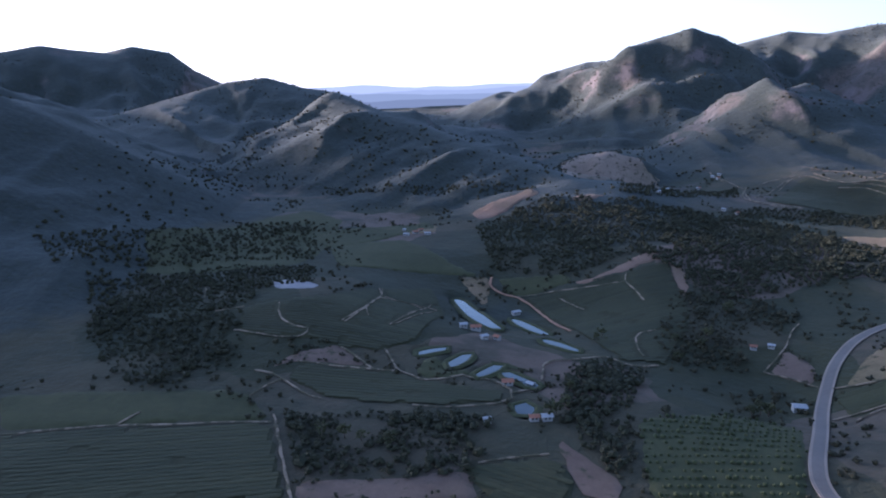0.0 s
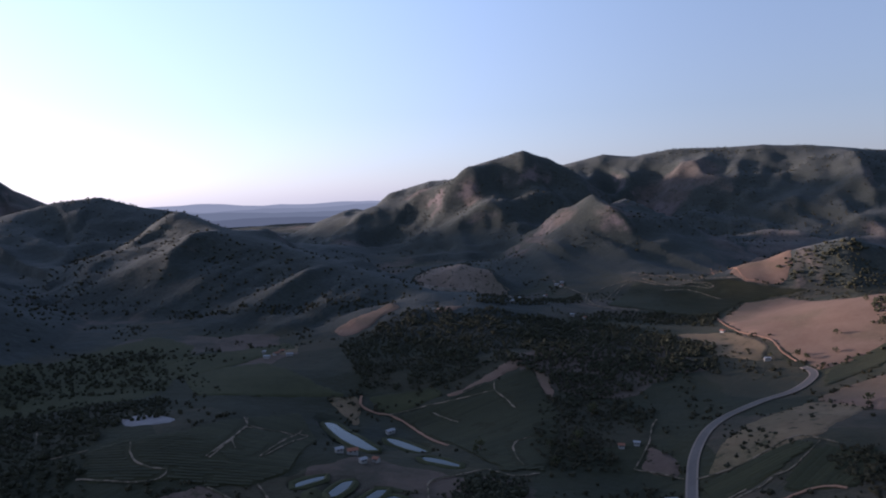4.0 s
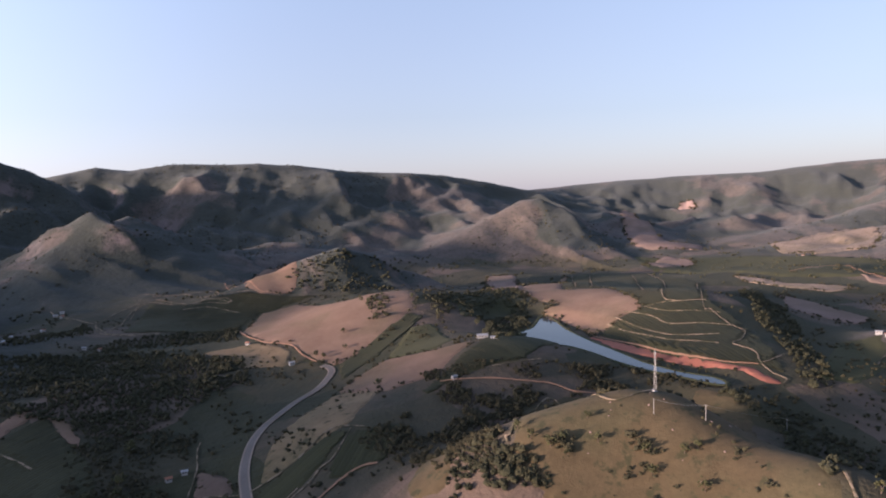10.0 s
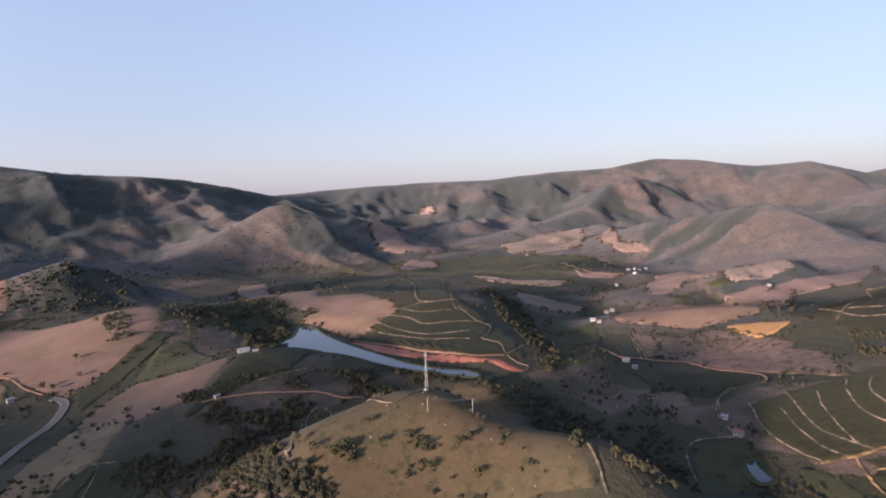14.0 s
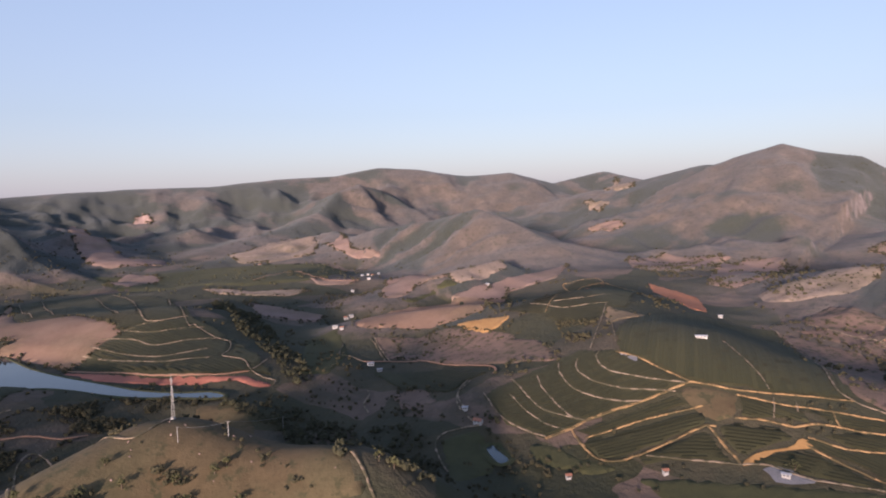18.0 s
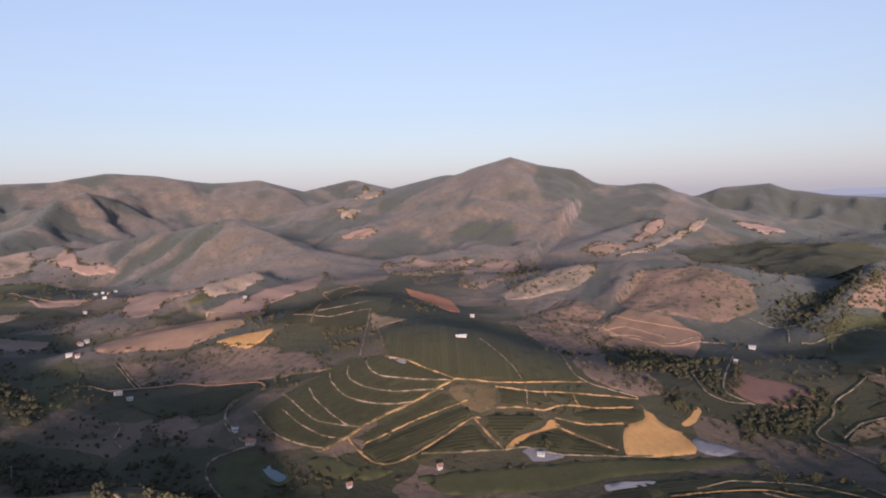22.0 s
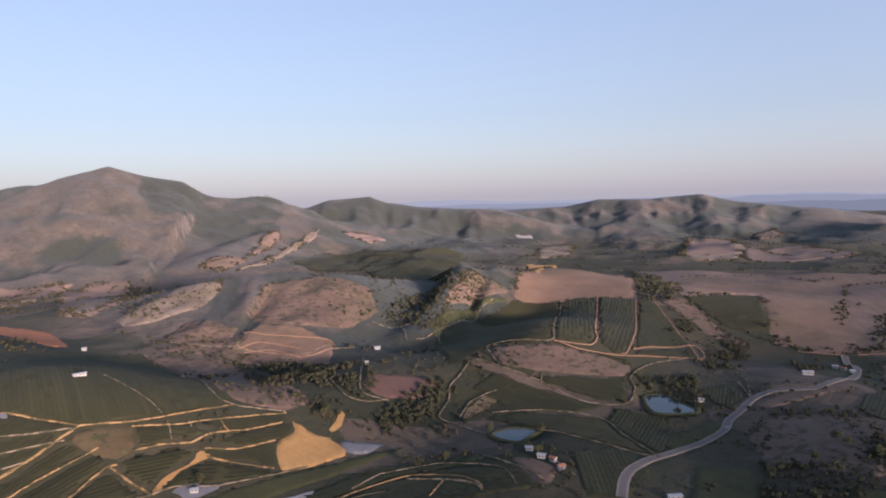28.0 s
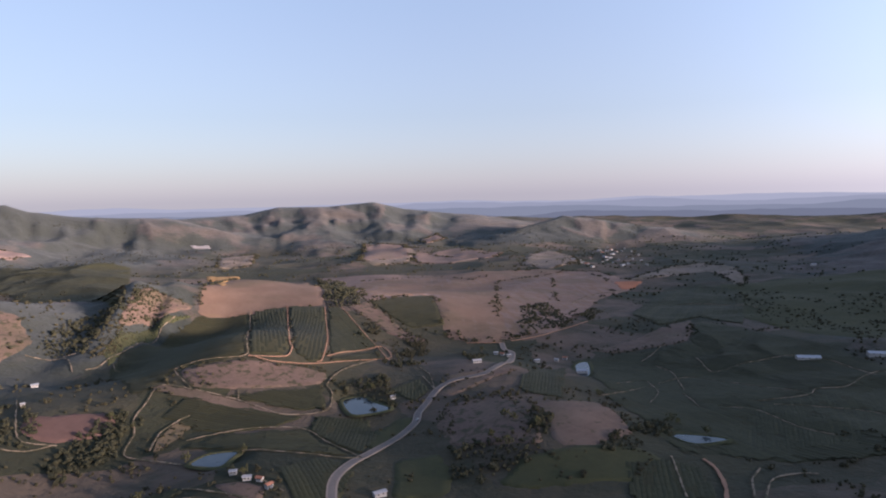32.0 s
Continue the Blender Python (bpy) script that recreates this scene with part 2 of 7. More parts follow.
def height(x, y, shape=False):
    """The ground's height; with shape also how far it stands in the mountains and its folds, 0 in a gully to 1 on a spur."""
    x, y = np.asarray(x, float), np.asarray(y, float)
    r = np.hypot(x + 20, y - 45)
    far = np.clip((r - 2600) / 2200, 0, 1)
    far = far * far * (3 - 2 * far)
    z = FLOOR + far * (45 + 70 * (fbm(x / 700, y / 700, 3, 31) - 0.4))
    for kx, ky, h, kr in KNOLLS:
        z = z + h * np.exp(-((x - kx) ** 2 + (y - ky) ** 2) / (kr * kr))
    z = z + 5 * (fbm(x / 120, y / 120, 3, 7) - 0.5) * np.clip((r - 150) / 400, 0, 1)
    z = z + 36 * (gullies(x / 520 + 3, y / 520, 4, 91) - 0.62) * np.clip((r - 1000) / 900, 0, 1)
    spurs = gullies(x / 420 + 0.3 * fbm(x / 200, y / 200, 2, 5), y / 420, 4, 11)
    acc, flank, cut = np.zeros_like(z), np.ones_like(z), np.zeros_like(z)
    bend = 60 * (fbm(x / 260, y / 260, 3, 61) - 0.5)
    for number, (width, power, crest) in enumerate(RIDGES):
        best, top, along, run = np.full_like(z, 1e9), np.zeros_like(z), np.zeros_like(z), 0.0
        for (ax, ay, az), (bx, by, bz) in zip(crest[:-1], crest[1:]):
            ex, ey = bx - ax, by - ay
            s = np.clip(((x - ax) * ex + (y - ay) * ey) / (ex * ex + ey * ey + 1e-9), 0, 1)
            d = np.hypot(x - ax - s * ex, y - ay - s * ey)
            near = d < best
            best = np.where(near, d, best)
            top = np.where(near, az + s * (bz - az), top)
            along = np.where(near, run + s * math.hypot(ex, ey), along)
            run += math.hypot(ex, ey)
        q = best / (width * (0.55 + 0.9 * spurs))
        rise = np.maximum(top - z, 0) * np.exp(-q ** power)
        acc = acc + rise ** 6
        span = 60 + 0.35 * width
        cut = cut + rise ** 6 * gullies((along + bend) / span + 9 * number, (best - bend) / (3.6 * span), 4, 41)
        flank = np.minimum(flank, 1 - np.exp(-(best / (0.3 * width)) ** 2) * np.clip(rise / 40, 0, 1))
    rise = acc ** (1 / 6.0)
    cut = cut / (acc + 1e-9)
    folds = 0.78 * cut + 0.22 * gullies((x + bend) / 150, (y - bend) / 150, 3, 43)
    z = z + rise + np.minimum(rise, 130) * flank * (0.80 * (folds - 0.62) + 0.08 * (fbm(x / 45, y / 45, 2, 71) - 0.5))
    for lx, ly, lz, rx, ry, turn in LEVELS:
        c, s = math.cos(turn), math.sin(turn)
        u, v = ((x - lx) * c + (y - ly) * s) / rx, (-(x - lx) * s + (y - ly) * c) / ry
        q = np.clip(1.6 - np.sqrt(u * u + v * v), 0, 0.6) / 0.6
        q = q * q * (3 - 2 * q)
        z = z * (1 - q) + lz * q
    if shape:
        return z, rise, folds
    return z


FLOOR = 8.0

# rises and dips of the valley floor
knoll(310, 35, 49.7, 61)
knoll(281, 205, 42.2, 63)
knoll(352, 142, 62.5, 71)
knoll(41, 383, 2.1, 63)
knoll(119, -368, 13.3, 80)
knoll(-33, 398, -2.6, 65)
knoll(378, -137, -2.2, 81)
knoll(-103, 392, -2.5, 66)
knoll(68, 420, -9.2, 71)
knoll(394, -211, 16.0, 90)
knoll(283, -348, -5.2, 91)
knoll(227, 390, -29.1, 78)
knoll(-109, -448, 20.7, 92)
knoll(23, 480, 12.2, 80)
knoll(309, 372, 20.2, 85)
knoll(367, -325, 23.2, 99)
knoll(7, -494, -5.3, 99)
knoll(380, 347, 5.7, 92)
knoll(516, -56, 17.8, 100)
knoll(509, -178, 15.0, 106)
knoll(-102, 531, 19.9, 91)
knoll(72, 548, -28.5, 94)
knoll(558, 14, -14.7, 106)
knoll(9, 574, -15.5, 97)
knoll(281, 502, -11.9, 101)
knoll(504, -285, 43.3, 114)
knoll(167, 586, 3.2, 105)
knoll(106, -612, 4.6, 123)
knoll(360, -507, 26.3, 123)
knoll(528, 364, 40.4, 117)
knoll(632, 132, 22.3, 121)
knoll(-57, -644, 31.5, 127)
knoll(670, -4, 8.2, 127)
knoll(653, -250, 24.1, 135)
knoll(51, -710, -26.4, 140)
knoll(202, -687, 58.2, 141)
knoll(481, 537, -7.2, 129)
knoll(-191, -715, -19.4, 143)
knoll(419, -623, -25.0, 147)
knoll(759, -238, 35.6, 152)
knoll(840, 26, -21.1, 158)
knoll(772, -368, 22.8, 164)
knoll(305, -813, -25.4, 169)
knoll(841, 234, 52.3, 162)
knoll(759, 435, -7.8, 160)
knoll(589, -689, 22.5, 176)
knoll(152, -910, 20.9, 178)
knoll(681, 624, 52.0, 167)
knoll(234, 919, 9.9, 168)
knoll(574, 814, -13.4, 179)
knoll(789, -683, -19.1, 200)
knoll(-4, -1046, 23.5, 201)
knoll(141, 1058, -21.4, 189)
knoll(963, 486, 35.4, 198)
knoll(360, -1087, 59.4, 220)
knoll(1045, -490, 24.3, 219)
knoll(1169, -91, -1.7, 220)
knoll(689, 954, 21.3, 212)
knoll(566, 1042, -7.6, 213)
knoll(1006, -649, 20.6, 228)
knoll(1166, -286, 20.4, 227)
knoll(180, 1252, -58.3, 225)
knoll(1426, 114, 29.0, 266)
knoll(1434, -277, -55.0, 274)
# left peaks
ridge(520, 1.3, (-1567, 2487, 329), (-1460, 2552, 353), (-1366, 2604, 338), (-1274, 2650, 328), (-1187, 2690, 352), (-1062, 2741, 329), (-981, 2772, 259), (-862, 2769, 184))
# left main hill
ridge(430, 1.3, (-1202, 1472, 109), (-883, 1683, 102), (-782, 1786, 144), (-593, 1910, 204), (-490, 1939, 216), (-391, 1910, 188), (-292, 1877, 173), (-182, 1841, 125), (-29, 1750, 77), (110, 1646, 32), (232, 1533, -6))
# left near slope
ridge(300, 1.4, (-665, 901, 194), (-583, 909, 185), (-475, 903, 135), (-370, 907, 80), (-285, 917, 30))
# dome
ridge(300, 1.7, (386, 2572, 159), (442, 2512, 231), (535, 2493, 256), (599, 2406, 255), (683, 2320, 311), (814, 2249, 350), (885, 2248, 325), (982, 2349, 293))
# long ridge
ridge(460, 1.4, (1140, 2716, 313), (1307, 2605, 355), (1403, 2530, 340), (1516, 2440, 364), (1775, 2217, 356), (1873, 2133, 321))
# long ridge east
ridge(450, 1.4, (1878, 2124, 313), (2020, 2029, 316), (2244, 1804, 310), (2378, 1707, 296), (2520, 1581, 262), (2648, 1459, 222))
# back ridge
ridge(480, 1.3, (2924, 1574, 224), (3110, 1286, 252), (3277, 946, 270), (3350, 625, 274), (3440, 313, 304), (3494, -214, 325), (3475, -408, 313))
# back ridge two
ridge(480, 1.3, (3541, -215, 326), (3474, -687, 296), (3420, -908, 314), (3448, -1156, 252), (3537, -1480, 314), (3182, -1535, 255))
# big peak
ridge(470, 1.3, (2669, -1218, 229), (2399, -1405, 294), (2306, -1459, 295), (2200, -1473, 325), (2101, -1543, 354), (2032, -1631, 319), (1945, -1732, 295), (1892, -1789, 242), (1809, -1830, 202))
# cones
ridge(260, 1.3, (1879, -1901, 217), (1838, -1940, 225), (1749, -1980, 231), (1682, -2011, 196))
# flat hill
ridge(320, 1.4, (1902, -2412, 179), (1813, -2455, 212), (1658, -2562, 221), (1591, -2604, 180), (1466, -2676, 160), (1207, -2804, 151))
# low hills
ridge(380, 1.4, (1614, -2669, 174), (1447, -2875, 140), (1256, -3071, 134), (936, -3287, 145), (771, -3330, 179), (528, -3378, 175), (293, -3407, 193), (141, -3418, 154), (-146, -3420, 119))
# spur
ridge(210, 1.3, (480, 1482, 43), (550, 1478, 72), (650, 1501, 124), (728, 1530, 191), (775, 1528, 164), (837, 1563, 177), (917, 1598, 128), (996, 1608, 60))
# wooded knoll
ridge(85, 1.6, (753, 956, 70), (788, 932, 90), (849, 881, 113), (896, 845, 95), (937, 812, 64))
# pointed hill
ridge(250, 1.3, (1523, 1184, 28), (1653, 1173, 73), (1795, 1139, 127), (1900, 1077, 181), (1938, 1027, 188), (2008, 974, 149), (2087, 895, 87))
# mid spur
ridge(200, 1.3, (2242, 899, 124), (2222, 805, 103), (2132, 695, 48), (2047, 555, 22))
# mid hills
ridge(200, 1.3, (1925, 353, 36), (2043, 217, 64), (2102, 38, 98), (1849, -75, 71))
# cone
ridge(190, 1.3, (1901, 42, 68), (1896, -86, 111), (1833, -208, 125), (1628, -327, 166), (1492, -379, 136), (1354, -417, 99))
# mid right
ridge(170, 1.4, (850, -659, 71), (776, -684, 86), (678, -752, 98), (580, -779, 94))
# shade spur
ridge(62, 1.5, (441, -936, 97), (423, -848, 76), (403, -753, 56), (388, -669, 42))
# its gentle western side
ridge(58, 1.5, (402, -985, 88), (381, -905, 66), (362, -825, 46))
# tan knoll
ridge(80, 1.5, (259, 1305, 38), (325, 1300, 56), (390, 1291, 39))
# left front hill
ridge(185, 1.7, (-227, 1462, 177), (-133, 1343, 143), (-21, 1230, 111), (75, 1118, 83), (154, 1018, 60), (180, 968, 51))
# tan hill
ridge(80, 1.5, (830, 9, 38), (850, -53, 44), (840, -114, 50), (797, -151, 62))
# tan hill two
ridge(90, 1.5, (1076, -52, 39), (1130, -108, 54), (1120, -168, 65), (1180, -267, 75))
# behind mid
ridge(200, 1.4, (1336, -1241, 77), (1442, -1489, 94), (1454, -1810, 117))
# foot of the dome
ridge(170, 1.3, (335, 2388, 133), (422, 2355, 175), (504, 2298, 196), (560, 2162, 141), (586, 1999, 77), (566, 1810, 33))
# shoulder under the long ridge
ridge(150, 1.3, (1600, 1568, 100), (1749, 1545, 125), (1926, 1510, 136), (2114, 1520, 170), (2304, 1584, 220))
# second shoulder
ridge(130, 1.3, (1339, 1794, 39), (1470, 1815, 69), (1659, 1855, 141), (1811, 1968, 216))
# saddle spur
ridge(140, 1.3, (2549, 1335, 186), (2434, 1166, 148), (2304, 1005, 65), (2169, 852, 11))
# hills of the back valley
ridge(130, 1.3, (2466, 683, 74), (2503, 543, 107), (2364, 450, 34))
# middle mountain
ridge(210, 1.3, (2040, 509, 25), (2286, 359, 68), (2489, 174, 107), (2673, 73, 158), (2902, 5, 232), (2979, -91, 262), (3004, -210, 214), (2916, -294, 152))
# rolling hills in the south west
ridge(180, 1.5, (-362, -2653, 71), (-592, -2823, 115), (-772, -2818, 89), (-945, -2707, 59))
# west spur of the big peak
ridge(120, 1.3, (2236, -1291, 196), (2192, -1167, 156), (2124, -992, 107), (2025, -817, 78))
# knob before the big peak
ridge(180, 1.5, (1844, -1602, 183), (1775, -1495, 166), (1659, -1332, 113), (1521, -1171, 62))
# pale slope below the cones
ridge(90, 1.3, (1644, -1881, 165), (1570, -1781, 121), (1474, -1594, 73), (1384, -1395, 40))
# unseen range added in the west, sized to keep the sun off the valley
ridge(350, 1.4, (-1300, 1900, 215), (-1250, 900, 195), (-1250, 300, 188), (-1300, -300, 170), (-1400, -900, 150), (-1600, -1800, 120))
# ponds and dams lie level
level(17, 579, -7.1, 18, 9, -68)
level(25, 551, -7.1, 18, 11, -68)
level(39, 525, -7.1, 18, 10, -68)
level(65, 540, -12.3, 14, 7, -58)
level(77, 520, -12.3, 14, 8, -58)
level(80, 475, -4.4, 10, 7, -45)
level(92, 462, -4.4, 10, 6, -45)
level(-14, 431, 8.0, 7, 6, 25)
level(-4, 437, 8.0, 7, 6, 25)
level(10, 420, 6.3, 16, 8, 54)
level(29, 406, 4.6, 14, 7, 44)
level(41, 397, 4.4, 9, 6, -48)
level(51, 386, 4.4, 9, 6, -48)
level(45, 348, 7.1, 9, 6, -93)
level(702, 385, 27.7, 109, 48, -123)
level(607, 231, 27.7, 109, 27, -123)
level(414, -64, 14.1, 11, 6, -176)
level(396, -65, 14.1, 11, 6, -176)
level(56, -539, 15.6, 31, 20, 124)
level(158, -414, 16.3, 21, 16, -137)
level(-209, -435, 13.9, 13, 11, 164)
level(-230, -433, 13.9, 13, 6, 164)
level(-190, -724, -1.2, 22, 8, 77)
level(-186, -687, -1.2, 22, 7, 77)


# ---- the ground, one sheet to the horizon ----
def link(name, verts, faces, mat, parent=None, label="", smooth=False):
    """One mesh object out of points and faces."""
    me = bpy.data.meshes.new(name)
    me.from_pydata(verts, [], faces)
    me.update()
    me.materials.append(mat)
    if smooth:
        me.polygons.foreach_set("use_smooth", [True] * len(me.polygons))
    ob = new(name, me)
    ob.parent = parent
    if label:
        ob["label"] = label
    return ob


def north_woods(x, y):
    """How dark the northern and north-western ranges are made, by woods and painted shade."""
    return np.exp(-(((x - 900) / 1100) ** 2 + ((y - 2500) / 800) ** 2)) + 1.5 * np.exp(-(((x + 550) / 900) ** 2 + ((y - 1250) / 1150) ** 2))


STANDS = []


def stand(x, y, reach, amount):
    """Darker woods (amount above 0) or paler grazed slopes (below 0), also matching shaded and lit flanks."""
    STANDS.append((x, y, reach, amount))


# some lie on shaded or lit flanks and paint that tone into the cover
stand(705, 1469, 61, 0.9)
stand(724, 1374, 66, 0.9)
stand(757, 1285, 71, 0.9)
stand(614, 1379, 56, 0.9)
stand(876, 1371, 69, 0.9)
stand(712, 2109, 106, 0.9)
stand(747, 1944, 99, 0.9)
stand(594, 1923, 107, 0.9)
stand(496, 1944, 127, 0.9)
stand(430, 2133, 138, 0.9)
stand(352, 2168, 139, 0.9)
stand(665, 1827, 82, 0.9)
stand(1637, 1769, 103, 0.9)
stand(1534, 1556, 93, 0.9)
stand(1393, 1569, 89, 0.9)
stand(1859, 1585, 78, 0.9)
stand(1890, 1386, 75, 0.9)
stand(1770, 887, 74, 0.9)
stand(1765, 791, 83, 0.9)
stand(1937, 802, 67, 0.9)
stand(1881, 906, 56, 0.9)
stand(1599, 1012, 51, 0.9)
stand(2947, 1029, 150, 0.9)
stand(1353, 1807, 108, 0.9)
stand(809, 858, 63, 0.9)
stand(645, 1527, 39, -0.9)
stand(740, 1438, 38, -0.9)
stand(596, 1528, 26, -0.9)
stand(475, 2305, 75, -0.9)
stand(588, 2155, 66, -0.9)
stand(594, 2080, 46, -0.9)
stand(1350, 2144, 121, -0.9)
stand(1277, 2149, 93, -0.9)
stand(1538, 1413, 49, -0.9)
stand(1524, 1496, 34, -0.9)
stand(1608, 1186, 75, -0.9)
stand(1693, 1125, 87, -0.9)
stand(1836, 1097, 57, -0.9)
stand(1650, 906, 61, -0.9)
stand(515, 1477, 41, -0.9)
stand(2175, 780, 62, -0.9)
stand(1156, 1440, 30, -0.9)
stand(1467, 2159, 83, -0.9)
stand(-1073, 2250, 158, 0.9)
stand(-1306, 2313, 169, 0.9)
stand(-710, 1794, 82, 0.9)
stand(-471, 1730, 114, 0.9)
stand(-243, 1324, 86, 0.9)
stand(-135, 1237, 66, 0.9)
stand(-20, 1127, 54, 0.9)
stand(60, 1030, 44, 0.9)
stand(-430, 1346, 90, 0.9)
stand(-255, 1157, 63, 0.9)
stand(-393, 874, 61, 0.9)
stand(-466, 813, 60, 0.9)
stand(-398, 735, 53, 0.9)
stand(-319, 767, 44, 0.9)
stand(-426, 668, 42, 0.9)
stand(-121, 1090, 46, 0.9)
stand(99, 988, 32, 0.9)
stand(595, 1936, 129, 0.9)
stand(433, 1918, 83, 0.9)
stand(-609, 1692, 25, -0.8)
stand(-174, 1063, 25, -0.8)
stand(426, 2343, 50, -0.8)
stand(586, 2085, 57, -0.8)
stand(209, 1667, 32, -0.8)
stand(208, 2073, 66, -0.8)
stand(141, 2112, 56, -0.8)
stand(1842, 914, 77, 0.8)
stand(1778, 824, 74, 0.8)
stand(2479, 1026, 86, 0.8)
stand(1915, 995, 46, 0.8)
stand(3007, 1028, 136, 0.8)
stand(2964, 1155, 102, 0.8)
stand(2995, 885, 100, 0.8)
stand(2691, 903, 61, 0.8)
stand(3022, 228, 130, 0.8)
stand(3172, 397, 137, 0.8)
stand(2764, 51, 89, 0.8)
stand(2806, 480, 61, 0.8)
stand(1787, 105, 29, 0.8)
stand(1808, 1058, 79, -0.8)
stand(1692, 1033, 64, -0.8)
stand(2115, 742, 60, -0.8)
stand(1928, 590, 65, -0.8)
stand(2427, 573, 67, -0.8)
stand(2448, 490, 48, -0.8)
stand(2311, 243, 63, -0.8)
stand(2055, 116, 56, -0.8)
stand(1980, 14, 32, -0.8)
stand(2875, -87, 93, -0.8)
stand(2812, -151, 76, -0.8)
stand(3161, 533, 103, -0.8)
stand(3063, 653, 118, -0.8)
stand(1698, 592, 58, -0.8)
stand(2788, 1309, 66, -0.8)
stand(1642, -1054, 75, 0.7)
stand(1561, -1114, 74, 0.7)
stand(1291, -1016, 64, 0.7)
stand(1533, -1373, 79, 0.7)
stand(1634, -1553, 86, 0.7)
stand(1701, -1713, 79, 0.7)
stand(1630, -1785, 58, 0.7)
stand(1753, -1319, 72, 0.7)
stand(1768, -1536, 89, 0.7)
stand(1752, -811, 85, 0.7)
stand(1423, -421, 41, 0.7)
stand(3105, -857, 87, 0.7)
stand(1723, -237, 57, 0.7)
stand(1759, -93, 67, 0.7)
stand(3195, 332, 155, 0.7)
stand(2972, 582, 146, 0.7)
stand(2150, -1145, 93, -0.7)
stand(2029, -1239, 78, -0.7)
stand(1893, -1333, 76, -0.7)
stand(2068, -1409, 54, -0.7)
stand(1586, -1293, 56, -0.7)
stand(1770, -1015, 56, -0.7)
stand(1538, -316, 60, -0.7)
stand(1492, -249, 50, -0.7)
stand(1401, -360, 40, -0.7)
stand(2814, -142, 121, -0.7)
stand(2908, -60, 78, -0.7)
stand(3115, -315, 101, -0.7)
stand(1853, 3, 44, -0.7)
stand(1995, 137, 54, -0.7)
stand(2678, 429, 87, -0.7)
stand(2284, -1022, 60, -0.7)
stand(1981, -819, 47, -0.7)
stand(1469, -1769, 55, -0.7)
stand(1624, -1878, 32, -0.7)
stand(1672, -2300, 108, 0.7)
stand(1589, -2378, 93, 0.7)
stand(1365, -2441, 107, 0.7)
stand(1287, -2546, 78, 0.7)
stand(1053, -2421, 115, 0.7)
stand(855, -2550, 117, 0.7)
stand(1577, -1601, 98, 0.7)
stand(1639, -1767, 66, 0.7)
stand(1245, -1440, 84, 0.7)
stand(1762, -1599, 104, 0.7)
stand(223, -2749, 120, 0.7)
stand(-237, -2899, 127, 0.7)
stand(-482, -2442, 109, 0.7)
stand(414, -761, 25, 0.7)
stand(428, -722, 25, 0.7)
stand(1327, -2004, 58, -0.6)
stand(1372, -1970, 47, -0.6)
stand(1322, -2144, 49, -0.6)
stand(1374, -1730, 48, -0.6)
stand(1386, -1544, 45, -0.6)
stand(655, -3086, 120, -0.6)
stand(394, -3188, 122, -0.6)
stand(1522, -1759, 38, -0.6)
stand(581, -690, 41, -0.6)
stand(513, -719, 41, -0.6)
stand(351, -735, 25, -0.6)
stand(-685, -2702, 121, -0.6)
stand(-254, -3139, 85, -0.6)
stand(955, -2701, 78, -0.6)
stand(454, -824, 30, 0.8)
stand(435, -743, 22, 0.8)
stand(451, -879, 23, 0.8)
stand(612, -677, 31, 0.6)
stand(505, -701, 30, 0.6)
stand(483, -802, 43, 0.6)
stand(473, -871, 40, 0.6)
stand(467, -710, 34, 0.6)
stand(1231, -100, 73, -0.12)
stand(1285, -164, 73, -0.12)
stand(1234, -230, 73, -0.12)
stand(1134, -206, 73, -0.12)
stand(1120, -171, 73, -0.12)
stand(1107, -117, 73, -0.12)
stand(1100, -95, 73, -0.12)
stand(1330, -219, 73, -0.12)
stand(1310, -286, 73, -0.12)
stand(1262, -316, 73, -0.12)
stand(1159, -209, 73, -0.12)
stand(1156, -169, 73, -0.12)
stand(845, -633, 112, -0.12)
stand(820, -669, 112, -0.12)
stand(1010, -878, 112, -0.12)
stand(780, -688, 112, -0.12)
stand(783, -638, 112, -0.12)
stand(810, -613, 112, -0.12)
stand(2428, 840, 166, -0.12)
stand(2353, 772, 166, -0.12)
stand(2106, 656, 166, -0.12)
stand(2042, 593, 166, -0.12)
stand(1999, 600, 166, -0.12)
stand(1982, 639, 166, -0.12)
stand(1971, 679, 166, -0.12)
stand(2100, 730, 166, -0.12)
stand(1916, 250, 146, -0.12)
stand(2165, 238, 146, -0.12)
stand(2186, 180, 146, -0.12)
stand(1897, 138, 146, -0.12)
stand(1800, 81, 146, -0.12)
stand(1765, 76, 146, -0.12)
stand(1777, 133, 146, -0.12)
stand(1822, 170, 146, -0.12)
stand(1868, 220, 146, -0.12)
stand(1961, 20, 175, -0.12)
stand(2340, -12, 175, -0.12)
stand(1860, -16, 175, -0.12)
stand(1797, -51, 175, -0.12)
stand(1817, -27, 175, -0.12)
stand(1893, 5, 175, -0.12)
stand(2649, -1125, 161, -0.12)
stand(3052, -1306, 161, -0.12)
stand(2638, -1191, 161, -0.12)
stand(2584, -1122, 161, -0.12)
stand(2081, -763, 76, -0.12)
stand(2166, -838, 76, -0.12)
stand(1985, -846, 76, -0.12)
stand(1945, -817, 76, -0.12)
stand(1990, -778, 76, -0.12)
stand(1107, -65, 67, -0.12)
stand(1286, -122, 67, -0.12)
stand(1268, -144, 67, -0.12)
stand(1122, -99, 67, -0.12)
stand(1094, -68, 67, -0.12)
stand(1290, -215, 57, -0.12)
stand(1256, -269, 57, -0.12)
stand(1156, -231, 57, -0.12)
stand(1130, -190, 57, -0.12)
stand(1293, -1402, 65, -0.12)
